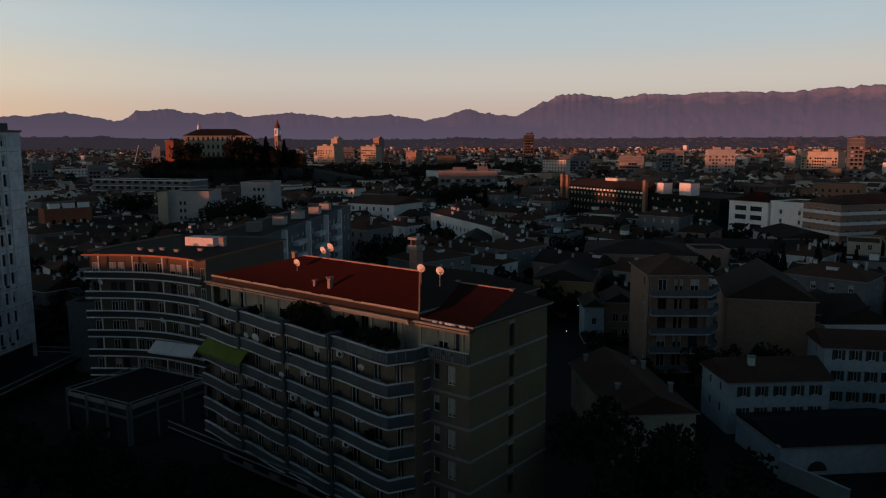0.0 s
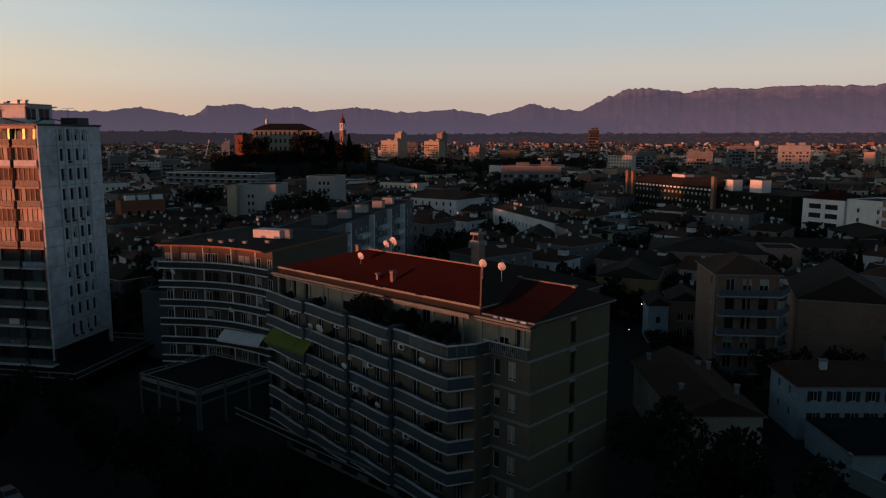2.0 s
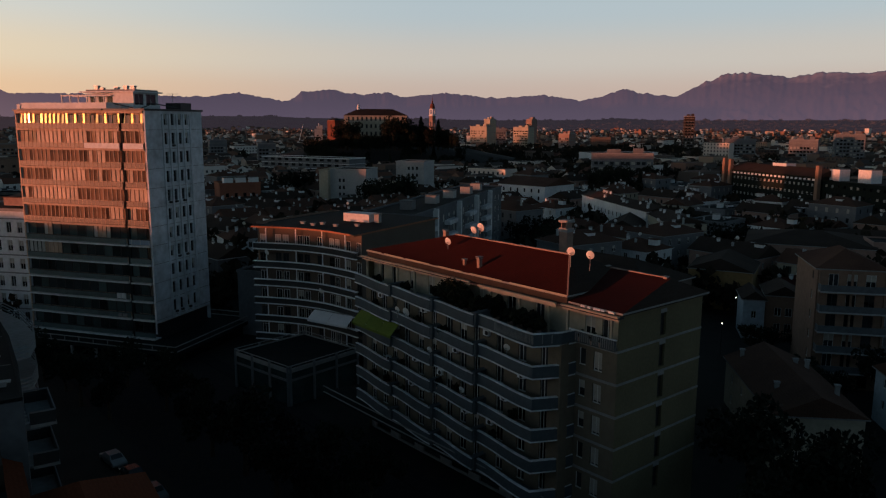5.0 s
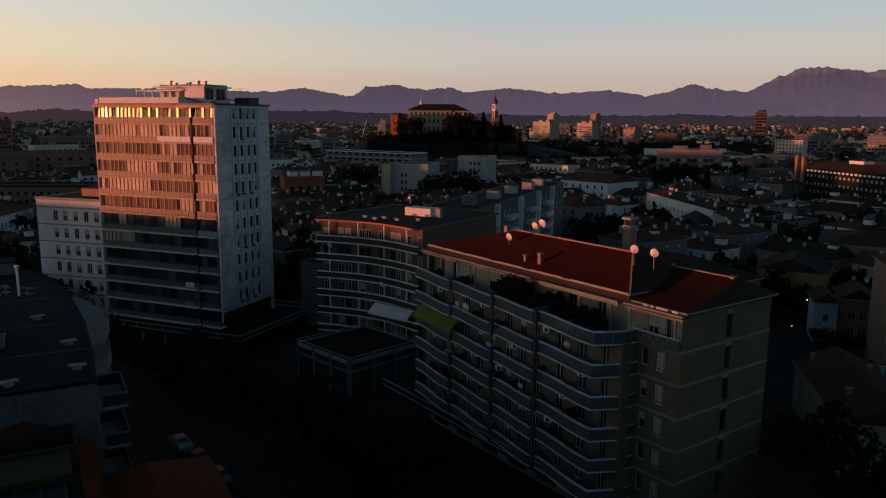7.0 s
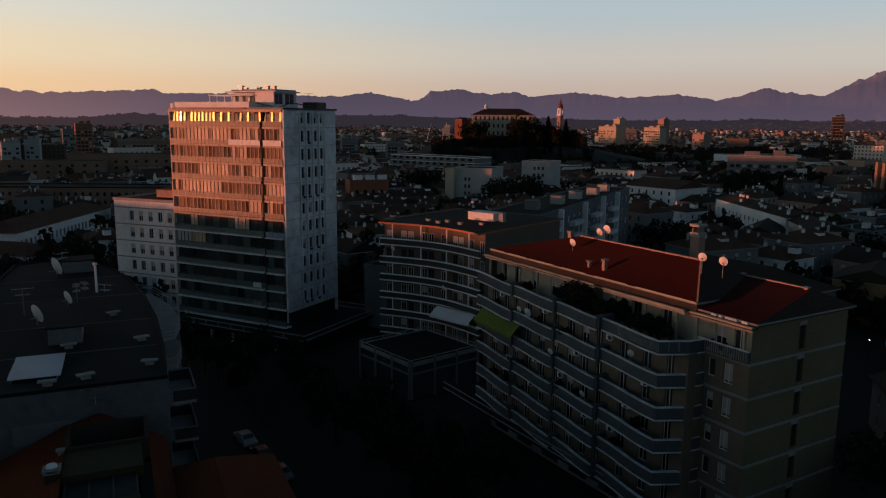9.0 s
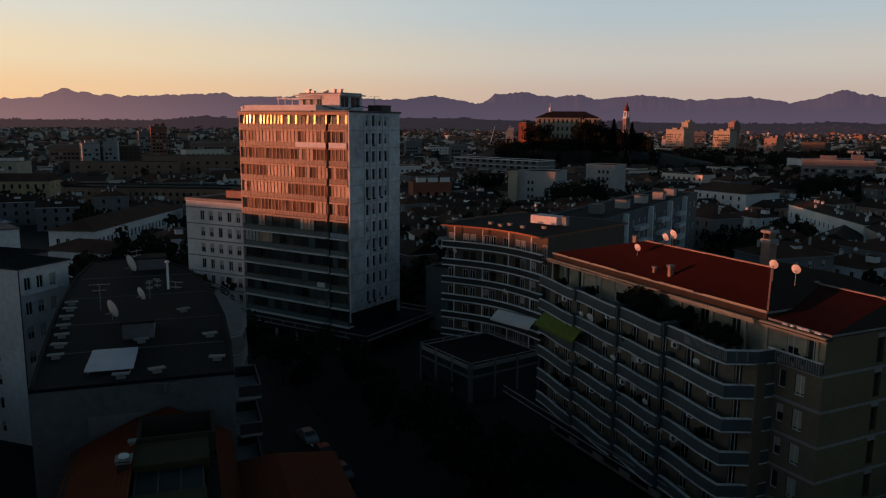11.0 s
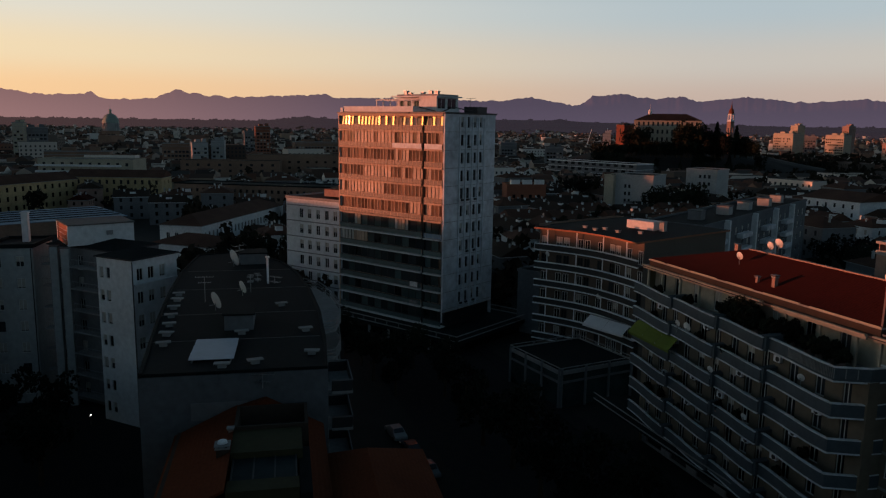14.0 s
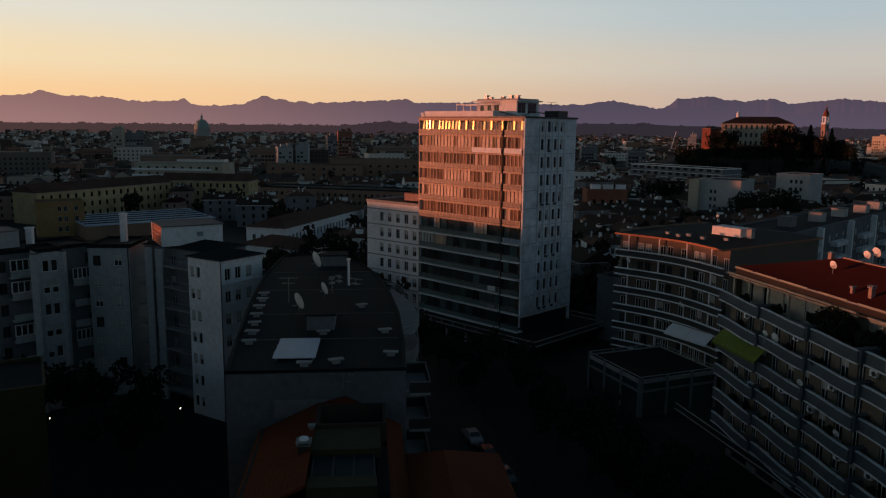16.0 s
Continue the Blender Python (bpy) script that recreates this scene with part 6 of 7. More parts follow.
placed("institute", "long yellow wing with dark tiled roof", "building", (-306, 140), (-322, 210), 14, 12.4, YELLOWR, "gable", TILEB, 3.2, front=grid(3, 18, 1.2, 2.0, 3.9, 1.5, 0.8), joined=True)
hall = thing("market_hall", "low hall with pale blue striped sheet roof", "hall", pose(-254, 132, 0, 0, 0, 76))
TAKEN.append((hall.matrix_basis @ pose(-4, -6, 0), 50, 40))
g = Geo()
g.box(0, 46, 0, 29.0, 0, 4.6)
part("wall", g.mesh("wall", BROWN), hall)
slope = Matrix.Rotation(math.atan2(0.9, 29.0), 4, "X")
g = Geo()
g.box(-0.4, 46.4, -0.4, 29.6, -0.12, 0.1)
part("roof", g.mesh("roof", BLUEROOF), hall, "pale blue sheet roof", Matrix.Translation((0, 0, 4.75)) @ slope)
for i in range(5):
    g = Geo()
    g.box(0.6, 45.4, 4.2 + 5.2 * i, 5.5 + 5.2 * i, 0.1, 0.3)
    part("rooflight", g.mesh("rooflight", DUSTGL), hall, "dark strip of rooflights", Matrix.Translation((0, 0, 4.75)) @ slope)
    g = Geo()
    g.box(0.6, 45.4, 5.52 + 5.2 * i, 5.75 + 5.2 * i, 0.1, 0.24)
    part("ridge_strip", g.mesh("ridge_strip", PALEGREY), hall, "", Matrix.Translation((0, 0, 4.75)) @ slope)
placed("house", "orange rendered house with flat roof", "house", (-272.5, 124.0), (-266.5, 138.2), 12, 12.0, OCHRE, "flat", TILEB, front=grid(3, 3, 1.3, 1.9, 3.6, 1.6, spots=[7.4, 9.4, 12.8]))
placed("villa", "white villa wing with brown hipped roof", "house", (-174, 134), (-154, 137), 13, 6.5, WHITE, "hip", TILEB, 2.4, front=grid(1, 5, 1.0, 1.8, 4.0, 1.6))
placed("school", "long white building with tall windows and tiled roof", "building", (-169, 147), (-190, 203), 13, 10.0, WHITE, "hip", TILEB, 2.6, front=grid(2, 24, 1.1, 2.2, 4.2, 1.6), left=grid(2, 4, 1.1, 2.2, 4.2, 1.6))
placed("institute", "long brick building with a row of small windows", "building", (-276, 226), (-182, 262), 16, 12, BROWN, "flat", FELT, trim=FELT, front=grid(3, 34, 1.2, 1.4, 3.3, 2.2, 0.8), joined=True)
placed("institute", "brick building with projecting tower-like bays", "building", (-352, 345), (-290, 396), 16, 18.5, BROWN, "flat", FELT, front=grid(4, 14, 1.6, 1.4, 3.6, 3.0, 0.8), joined=True)
placed("institute", "brown building with rows of square windows", "building", (-372, 310), (-325, 345), 16, 15.5, BROWN, "flat", FELT, front=grid(4, 9, 1.6, 1.5, 3.5, 2.0, 0.8), joined=True)
ub = placed("apartment_building", "flats with long pale balconies on each floor", "apartment building", (-396, 236), (-352, 262), 18, 18, CREAM, "flat", GRAVELROOF, front=grid(5, 10, 1.6, 1.7, 3.3, 1.6, 0.8), joined=True)
for k in range(5):
    g = Geo()
    g.box(-1, 45, -1.6, 0, 1.2 + 3.3 * k, 2.2 + 3.3 * k)
    part("balcony", g.mesh("balcony", WHITE), ub)
# unseen blocks added round the camera, keeping southern sky off the low floors
placed("apartment_building", "unseen tall cream flats added beneath the viewpoint", "apartment building", (38, -3.5), (-24, -3.5), 14, 36.5, CREAM, "flat", FELT, front=grid(11, 18, 1.3, 1.6), joined=True)
for a, b, h in (((-32, -6), (-92, -2), 31.0), ((-98, -4), (-160, -14), 17.0), ((104, 2), (46, -4), 25.0), ((176, 12), (112, 2), 22.0)):
    placed("apartment_building", "unseen pale flats added behind the viewpoint to block sky", "apartment building", a, b, 13, h, CREAM, "flat", FELT, front=grid(9, 16, 1.3, 1.6), joined=True)
# unseen blocks added west of the view to shade the streets and town
for a, b, h in (((-335, 62), (-314.5, -39), 24.0), ((-314, -41), (-309, -69), 23.3), ((-308, -72), (-275, -225), 26.0)):
    placed("apartment_building", "unseen long pale flats added in the west to cast shade", "apartment building", b, a, 12, h, CREAM, "flat", FELT, front=grid(8, 14, 1.3, 1.5), back=grid(8, 14, 1.3, 1.5))
for i in range(32):
    R0 = 335 + 92 * i
    x, y = -R0 * math.sin(radians(72.5)), R0 * math.cos(radians(72.5))
    block("apartment_building", "unseen plain flats added along the west for shade", "apartment building", (x, y), 162.5, 72, 12, 22.4 if i == 0 else (25.2, 25.6, 25.0, 25.6, 28.0)[i % 5] + (3.5 if i > 6 else 0), GREYWALL, "flat", FELT, group="western flats")


# ---------------------------------------------------------------- castle, bell tower, dome
STONE = mat("weathered_stone_render", (0.37, 0.33, 0.26), 0.92, 0.3, 0.8, 0.1, 0.2)
DARKRED = mat("dark_red_brick", (0.16, 0.055, 0.036), 0.92, 0.25, 2.0, 0.2, 0.3)
castle = block("castle", "cream castle palace with tall windows and dark hipped roof", "castle", (-191.7, 621), 14.9, 53, 24, 45.0, STONE, "hip", TILED, 5.5, z0=18.0, front=grid(3, 13, 1.5, 3.2, 6.2, 10.4, 2.0), left=grid(3, 5, 1.5, 3.2, 6.2, 10.4, 2.0), joined=True)
g = Geo()
g.tube(12, 12, 50, 53.2, 1.5, 1.4, 12)
g.tube(12, 12, 53.2, 54.6, 1.5, 0.4, 12)
g.tube(12, 12, 54.6, 58.5, 0.12, 0.05, 6)
part("lantern", g.mesh("lantern", WHITE), castle)
block("gatehouse", "red brick tower house lit by the low sun", "tower", (-202.5, 609), -36, 10.5, 9, 41.0, DARKRED, "hip", TILED, 1.6, z0=18.0, left=grid(2, 1, 1.4, 3.0, 7.0, 10.0), front=grid(2, 1, 1.4, 3.0, 7.0, 10.0), joined=True)
bt = thing("bell_tower", "slender bell tower with belfry and domed cap", "bell tower", pose(-119.5, 639, 18, 0, 0, -32) @ Matrix.Diagonal((0.6, 0.6, 1, 1)))
g, hs = Geo(), [(2.0, 4.4, 9, 13), (2.0, 4.4, 18, 22)]
for o, ux in (((-3.2, -3.2), (1, 0)), ((3.2, -3.2), (0, 1)), ((3.2, 3.2), (-1, 0)), ((-3.2, 3.2), (0, -1))):
    g.wall(o, ux, 6.4, 0, 27, hs, 0.8)
part("shaft", g.mesh("shaft", PINK), bt)
g = Geo()
for o, ux in (((-3.0, -3.0), (1, 0)), ((3.0, -3.0), (0, 1)), ((3.0, 3.0), (-1, 0)), ((-3.0, 3.0), (0, -1))):
    g.wall(o, ux, 6.0, 27.5, 33, [(1.6, 4.4, 28.5, 32)], 0.6)
part("belfry", g.mesh("belfry", WHITE), bt)
g = Geo()
g.box(-3.6, 3.6, -3.6, 3.6, 27.0, 27.5)
part("cornice", g.mesh("cornice", WHITE), bt)
g = Geo()
R = [[(r * math.cos(a), r * math.sin(a), z) for a in [2 * math.pi * j / 16 for j in range(16)]] for r, z in ((3.5, 33), (3.5, 33.8), (3.3, 35.2), (2.5, 36.6), (1.3, 37.4), (1.0, 37.8), (1.0, 39.4), (0.3, 40.2), (0.08, 43.5))]
g.rings(R)
part("cap", g.mesh("cap", DARKRED), bt)
dm = thing("church_dome", "large domed church with pale drum and green copper dome", "church", pose(-1018, 724, 0, 0, 0, 20))
g = Geo()
g.box(-11, 11, -16, 16, 0, 15)
g.tube(0, 0, 17, 22, 12.6, 12.2, 32)
part("nave", g.mesh("nave", BROWN), dm)
g = Geo()
g.tube(0, 0, 22, 32.6, 10.6, 10.6, 32)
part("drum", g.mesh("drum", PALEGREY), dm)
g = Geo()
g.tube(0, 0, 32.6, 33.4, 12.2, 12.2, 32)
part("cornice", g.mesh("cornice", PALEGREY), dm)
for j in range(20):
    g = Geo()
    g.box(10.5, 11.7, -0.55, 0.55, 22, 32.6)
    part("column", g.mesh("column", PALEGREY), dm, "", pose(0, 0, 0, 0, 0, 18 * j))
g = Geo()
R = [[(11.6 * math.cos(b) * math.cos(a), 11.6 * math.cos(b) * math.sin(a), 33.4 + 14.2 * math.sin(b)) for a in [2 * math.pi * j / 32 for j in range(32)]] for b in [math.pi / 2 * k / 11 * 0.93 for k in range(12)]]
g.rings(R)
part("dome", g.mesh("dome", COPPER), dm)
for j in range(16):
    g = Geo()
    P = [(11.75 * math.cos(b), 33.4 + 14.35 * math.sin(b)) for b in [math.pi / 2 * k / 9 * 0.92 for k in range(10)]]
    g.rings([[(r, -0.25, z), (r, 0.25, z), (r - 0.4, 0.25, z - 0.2), (r - 0.4, -0.25, z - 0.2)] for r, z in P])
    part("rib", g.mesh("rib", COPPER), dm, "", pose(0, 0, 0, 0, 0, 22.5 * j))
g = Geo()
g.tube(0, 0, 47.2, 51.6, 1.9, 1.8, 12)
g.tube(0, 0, 51.6, 52.0, 2.3, 2.3, 12)
g.tube(0, 0, 52.0, 54.2, 1.9, 0.6, 12)
g.tube(0, 0, 54.2, 59.8, 0.3, 0.06, 8)
part("lantern", g.mesh("lantern", COPPER), dm)
# far blocks that catch the last sun
FARB = [(7.15, 1060, 30, 34, CREAM, -40), (6.5, 1066, 11, 44, CREAM, -40), (4.0, 1060, 27, 33, CREAM, -40), (3.4, 1066, 9, 44, PINK, -35), (5.6, 1120, 20, 30, GREYWALL, 0), (0.8, 900, 15, 27, PINK, -35), (-8.05, 900, 11, 47, DARKBR, 6), (-3.5, 430, 33, 23.0, GREYWALL, 4), (-21.7, 800, 26, 31, PALEGREY, 12), (-27.9, 900, 42, 28, CREAM, -34), (-30.1, 700, 11, 41, SLATEWALL, 8), (-18.3, 800, 25, 30, GREYWALL, 10), (-15.5, 760, 24, 25, GREYWALL, -6), (-11.5, 820, 30, 24, GREYWALL, 14),
        (60.2, 760, 9, 35, CREAM, -12), (59.2, 770, 20, 31, GREYWALL, 6), (45.2, 900, 16, 28, GREYWALL, 10), (44.4, 760, 14, 34.5, REDBRICK, 4), (50.3, 640, 24, 21, BROWN, -8), (48.8, 620, 12, 22.5, PALEGREY, 8), (47.6, 630, 10, 24, PALEGREY, -6), (22.8, 700, 16, 20, GREYWALL, 5), (40.5, 760, 44, 20, BROWN, 12), (56.8, 560, 40, 18, BROWN, -10), (26.2, 760, 16, 22, GREYWALL, 8), (19.05, 600, 6, 34, PALEGREY, 0)]
for az, dd, w, h, wallm, turn in FARB:
    x, y = -dd * math.sin(radians(az)), dd * math.cos(radians(az))
    fb = block("apartment_building", "distant flats above the rooftops in the low sun", "apartment building", (x - w / 2 * math.cos(radians(az + turn)), y - w / 2 * math.sin(radians(az + turn))), az + turn, w, 13, h, wallm, "flat", FELT, trim=WHITE if wallm is PALECON else CONCRETE, bands=3.2,
               front=grid(max(2, int(h / 3.2) - 1), max(2, int(w / 3.0)), 2.0, 1.6, 3.2, 1.1, 0.8, ("plain", "half", "plain")), left=grid(max(2, int(h / 3.2) - 1), 3, 1.9, 1.6, 3.2, 1.1, 1.0, ("plain",)), group="distant flats", joined=True)
    for u, ww, hh in ((0.25, 0.18, 2.4), (0.68, 0.12, 3.0)):          # stair heads on the roof
        g = Geo()
        g.box(w * u, w * (u + ww) + 1.5, 3.5, 8.5, h + 0.12, h + hh)
        part("stair_head", g.mesh("stair_head", wallm), fb)
# ---------------------------------------------------------------- trees
def tree_meshes(h, r, kind, seed, leaves=1500):
    q = random.Random(seed)
    t = Geo()
    R = []
    for k in range(6):
        u = k / 5
        rr = 0.035 * h * (1 - 0.75 * u) + 0.03
        R.append([(rr * math.cos(a) + 0.15 * math.sin(3 * u + seed), rr * math.sin(a), h * 0.7 * u) for a in [2 * math.pi * j / 7 for j in range(7)]])
    t.rings(R)
    if kind != "cone":
        for j in range(6):
            a, z = q.uniform(0, 6.28), h * q.uniform(0.28, 0.5)
            e = (r * 0.7 * math.cos(a), r * 0.7 * math.sin(a), z + h * 0.22)
            s = (0, 0, z)
            t.rings([[(c[0] + w * math.cos(b), c[1] + w * math.sin(b), c[2]) for b in (0, 2.1, 4.2)] for c, w in ((s, 0.014 * h), (e, 0.004 * h))])
    g = Geo()
    lumps = [(q.gauss(0, r * 0.42), q.gauss(0, r * 0.42), h * q.uniform(0.14 if kind == "full" else 0.42, 0.92), r * q.uniform(0.3, 0.55)) for _ in range(24 if kind == "full" else 11)]
    for _ in range(leaves):
        if kind != "cone":
            cx, cy, cz, cr = q.choice(lumps)
            d = Vector((q.gauss(0, 1), q.gauss(0, 1), q.gauss(0, 1))).normalized() * cr * q.uniform(0.55, 1.0)
            c = Vector((cx, cy, cz)) + d
        else:
            u = q.random() ** 1.4
            a, rr = q.uniform(0, 6.28), r * (1 - u) * q.uniform(0.6, 1.0) + 0.1
            c = Vector((rr * math.cos(a), rr * math.sin(a), h * (0.12 + 0.88 * u)))
        s = 0.034 * h * q.uniform(0.5, 1.1)
        m = Euler((q.uniform(0, 6.28), q.uniform(0, 6.28), q.uniform(0, 6.28))).to_matrix()
        g.face([tuple(c + m @ Vector(v) * s) for v in ((-1, -0.5, 0), (0.2, -0.8, 0.15), (1, 0.1, 0), (0.1, 0.8, -0.15))])
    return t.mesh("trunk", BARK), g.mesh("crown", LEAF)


TREES = [tree_meshes(9, 3.6, "round", 1), tree_meshes(12, 4.5, "round", 2), tree_meshes(7, 3.0, "round", 3), tree_meshes(15, 3.0, "cone", 4), tree_meshes(11, 2.2, "cone", 5), tree_meshes(12, 4.4, "full", 6, 2600)]


def tree(x, y, z, k, s=1.0, group="street trees"):
    top = thing("tree", "dark leafy tree with uneven crown" if k not in (3, 4) else "tall dark conifer with drooping branches", "tree", pose(x, y, z, 0, 0, rnd.uniform(0, 360)) @ Matrix.Scale(s, 4), group)
    part("trunk", TREES[k][0], top)
    part("crown", TREES[k][1], top)


for x, y, k, s in ((-68, 92, 1, 0.7), (-74, 97, 0, 0.75), (-80, 100, 1, 0.6), (-61, 88, 0, 0.8), (-55, 92, 2, 0.9), (-48, 86, 0, 0.8), (-86, 104, 1, 0.6), (-42, 80, 0, 0.9), (-36, 76, 1, 0.85), (-30, 70, 0, 1.0), (-24, 64, 1, 0.8), (-58, 98, 1, 0.6),
                   (-18, 58, 0, 0.9), (-66, 100, 0, 0.8), (-20, 72, 2, 1.0), (-27, 78, 2, 0.9), (16, 62, 1, 0.9), (22, 70, 1, 1.0), (27, 74, 0, 1.1), (19, 78, 1, 1.0), (30, 66, 1, 0.9), (24, 58, 1, 1.0), (38, 110, 2, 0.8), (43, 109, 1, 0.8), (48, 111, 2, 0.8), (53, 110, 1, 0.8), (34, 113, 1, 0.7), (31, 134, 2, 0.8), (35, 135, 2, 0.7), (39, 134, 2, 0.8), (29, 122, 1, 0.6),
                   (-6, 205, 1, 1.1), (-10, 214, 1, 1.2), (-2, 212, 0, 1.3), (-66, 300, 3, 1.1), (-60, 296, 1, 1.3), (-54, 300, 4, 1.2), (-70, 292, 1, 1.2), (-48, 190, 0, 1.2), (-56, 210, 1, 1.1), (-128, 340, 1, 1.5), (-134, 346, 0, 1.6), (-120, 336, 3, 1.1), (-84, 312, 1, 1.4), (-78, 306, 0, 1.6), (-74, 320, 1, 1.5), (-88, 300, 1, 1.1), (-70, 316, 0, 1.4),
                   (92, 188, 3, 0.8), (97, 186, 4, 1.0), (102, 190, 3, 0.9), (107, 187, 4, 1.1), (88, 192, 1, 1.0), (112, 190, 3, 0.8), (44, 226, 1, 1.0), (34, 214, 4, 0.9), (140, 320, 1, 1.4), (150, 330, 1, 1.5), (160, 336, 0, 1.6), (170, 332, 1, 1.4), (152, 345, 3, 1.2),
                   (-150, 118, 1, 0.7), (-136, 122, 1, 0.9), (-128, 116, 1, 0.9), (-143, 131, 0, 1.1), (-124, 104, 0, 0.9), (-140, 140, 1, 1.0), (-134, 146, 0, 1.2), (-108, 88, 1, 1.1), (-96, 82, 0, 1.1), (-100, 74, 1, 1.0), (-92, 72, 2, 1.1), (-116, 78, 1, 0.9), (-86, 50, 0, 1.0), (-92, 44, 1, 0.9), (-78, 44, 2, 1.2), (-98, 40, 1, 0.9)):
    if k == 1 and y > 100 and rnd.random() < 0.3:
        k = 0
    tree(x, y, 0, k, s)
q = random.Random(5)
for i in range(46):
    a = q.uniform(8.5, 19.5)
    dd = q.uniform(575, 618)
    u = abs(a - 14) / 6
    x, y = -dd * math.sin(radians(a)), dd * math.cos(radians(a))
    ux, uy = (x + 165) / 165, (y - 655) / 105
    z = 25 * (0.5 + 0.5 * math.cos(math.pi * min(1, math.hypot(ux, uy)))) ** 0.75
    k = q.choice((0, 5, 5, 3))
    low = 0.5 if 14.1 < a < 16.3 or a > 17.3 else 0.85
    tree(x, y, z - 0.6, k, q.uniform(0.8, 1.2) * low, "trees of the castle hill")
for a, dd, k, s in ((13.42, 604, 5, 2.2), (13.1, 606, 5, 2.0), (13.75, 606, 5, 1.9), (12.75, 606, 5, 1.6), (16.9, 606, 5, 1.9), (17.2, 604, 5, 1.6), (16.62, 608, 5, 1.7), (11.45, 610, 3, 1.75), (11.7, 612, 5, 1.75), (11.15, 612, 5, 1.6), (12.2, 606, 5, 1.5), (10.15, 622, 3, 1.6), (9.8, 620, 5, 1.4), (10.9, 606, 5, 1.5), (9.4, 612, 5, 1.2), (18.5, 596, 5, 0.8), (17.8, 592, 5, 0.75), (14.1, 598, 5, 1.02), (14.45, 600, 5, 0.95), (14.8, 599, 5, 1.0), (15.2, 600, 5, 0.9), (15.55, 599, 5, 1.0), (15.9, 600, 5, 0.98), (16.25, 600, 5, 1.05), (18.15, 594, 5, 0.7), (8.9, 606, 5, 1.0)):
    tree(-dd * math.sin(radians(a)), dd * math.cos(radians(a)), 17.5, k, s, "trees of the castle hill")
for a, dd, k, s in ((19.3, 584, 5, 2.3), (18.9, 586, 5, 2.2), (19.0, 570, 5, 1.8), (18.5, 572, 5, 1.7), (-1.6, 408, 5, 1.3), (-2.6, 402, 5, 1.4), (-3.4, 410, 5, 1.5), (-4.3, 404, 5, 1.3), (-5.2, 408, 5, 1.45), (-6.0, 404, 3, 1.1), (-2.1, 392, 3, 1.0), (-4.8, 394, 3, 1.1), (-3.9, 388, 5, 1.1)):
    tree(-dd * math.sin(radians(a)), dd * math.cos(radians(a)), 0, k, s, "garden trees")


# ---------------------------------------------------------------- houses of the near town, copied from a few kinds
def house_kind(w, d, h, wall, roof, rm, rise, n, c, st, joined):
    h0 = block("house", HLAB[wall.name], "house", (0, 0), 0, w, d, h, wall, roof, rm, rise, trim=WHITE if w in (11, 12, 13) else None, front=grid(n, c, 1.0, 1.5, 3.05, 1.1, 0.8, st), right=grid(n, 2, 0.9, 1.4, 3.05, 1.1, 0.8, ("plain",)), back=grid(n, c, 1.0, 1.5, 3.05, 1.1, 0.8, ("plain",)) if joined else None, group="houses of the old town", joined=joined)
    TAKEN.pop()
    if roof != "flat":
        chimney(h0, w * 0.3, d * 0.4, h + rise * 0.6, 1.6)
        chimney(h0, w * 0.75, d * 0.55, h + rise * 0.6, 1.4)
    else:
        chimney(h0, w * 0.5, d * 0.5, h + 0.1, 1.9, 2.2, 1.6)
    for k, (u, v, s) in enumerate(((0.15, 0.62, 0.45), (0.55, 0.3, 0.6), (0.9, 0.45, 0.4))):
        g = Geo()
        z = h + (0 if roof == "flat" else rise * (1 - abs(v - 0.5) * 2) * 0.9)
        if (w + k) % 3 < 2:
            g.box(w * u - 0.24, w * u + 0.24, d * v - 0.2, d * v + 0.2, z - 0.3, z + 1.1)
            g.box(w * u - 0.34, w * u + 0.34, d * v - 0.3, d * v + 0.3, z + 1.1, z + 1.2)
            g.tube(w * u, d * v, z + 1.2, z + 1.45, 0.16, 0.1, 8)
            part("flue", g.mesh("flue", PALEGREY), h0)
        else:
            g.box(w * u - 1.1, w * u + 1.1, d * v - 0.9, d * v + 0.9, z - 0.6, z + 0.75)
            g.box(w * u - 1.25, w * u + 1.25, d * v - 1.05, d * v + 1.05, z + 0.75, z + 0.9, 1)
            part("dormer", g.mesh("dormer", WHITE, rm), h0)
    ROOFZ[(round(w, 2), round(d, 2))] = h + rise + 0.2
    return h0, w, d


HLAB = {"white_render": "white rendered town house with dark shutters", "cream_render": "cream rendered town house with tiled roof", "ochre_render": "ochre rendered town house with tiled roof", "pink_render": "dull pink rendered town house with tiled roof", "grey_render": "grey rendered town house with dark roof"}
KINDS, FARK, ROOFZ = [], [], {}
for w, d, h, wall, roof, rm, rise, n, c, st in ((11, 9, 6.4, WHITE, "gable", TILEB, 2.3, 2, 3, LF), (14, 10, 9.2, CREAM, "gable", TILEB, 2.6, 3, 4, LF), (12, 11, 9.4, WHITE, "hip", TILEB, 2.4, 3, 3, SH), (9, 9, 6.2, OCHRE, "hip", TILED, 2.2, 2, 2, LF), (18, 10, 9.6, PINK, "gable", TILED, 2.8, 3, 5, SH),
                                              (15, 12, 9.4, GREYWALL, "flat", FELT, 0, 3, 4, SH), (16, 12, 12.6, GREYWALL, "hip", TILEB, 2.5, 4, 4, SH), (10, 8, 6.2, PINK, "gable", TILE, 2.1, 2, 3, LF), (20, 9, 6.4, CREAM, "gable", TILED, 2.4, 2, 6, LF), (13, 9, 9.0, GREYWALL, "gable", TILED, 2.5, 3, 3, LF)):
    KINDS.append(house_kind(w, d, h, wall, roof, rm, rise, n, c, st, False))
    FARK.append(house_kind(w, d, h, wall, roof, rm, rise, n, c, st, True))
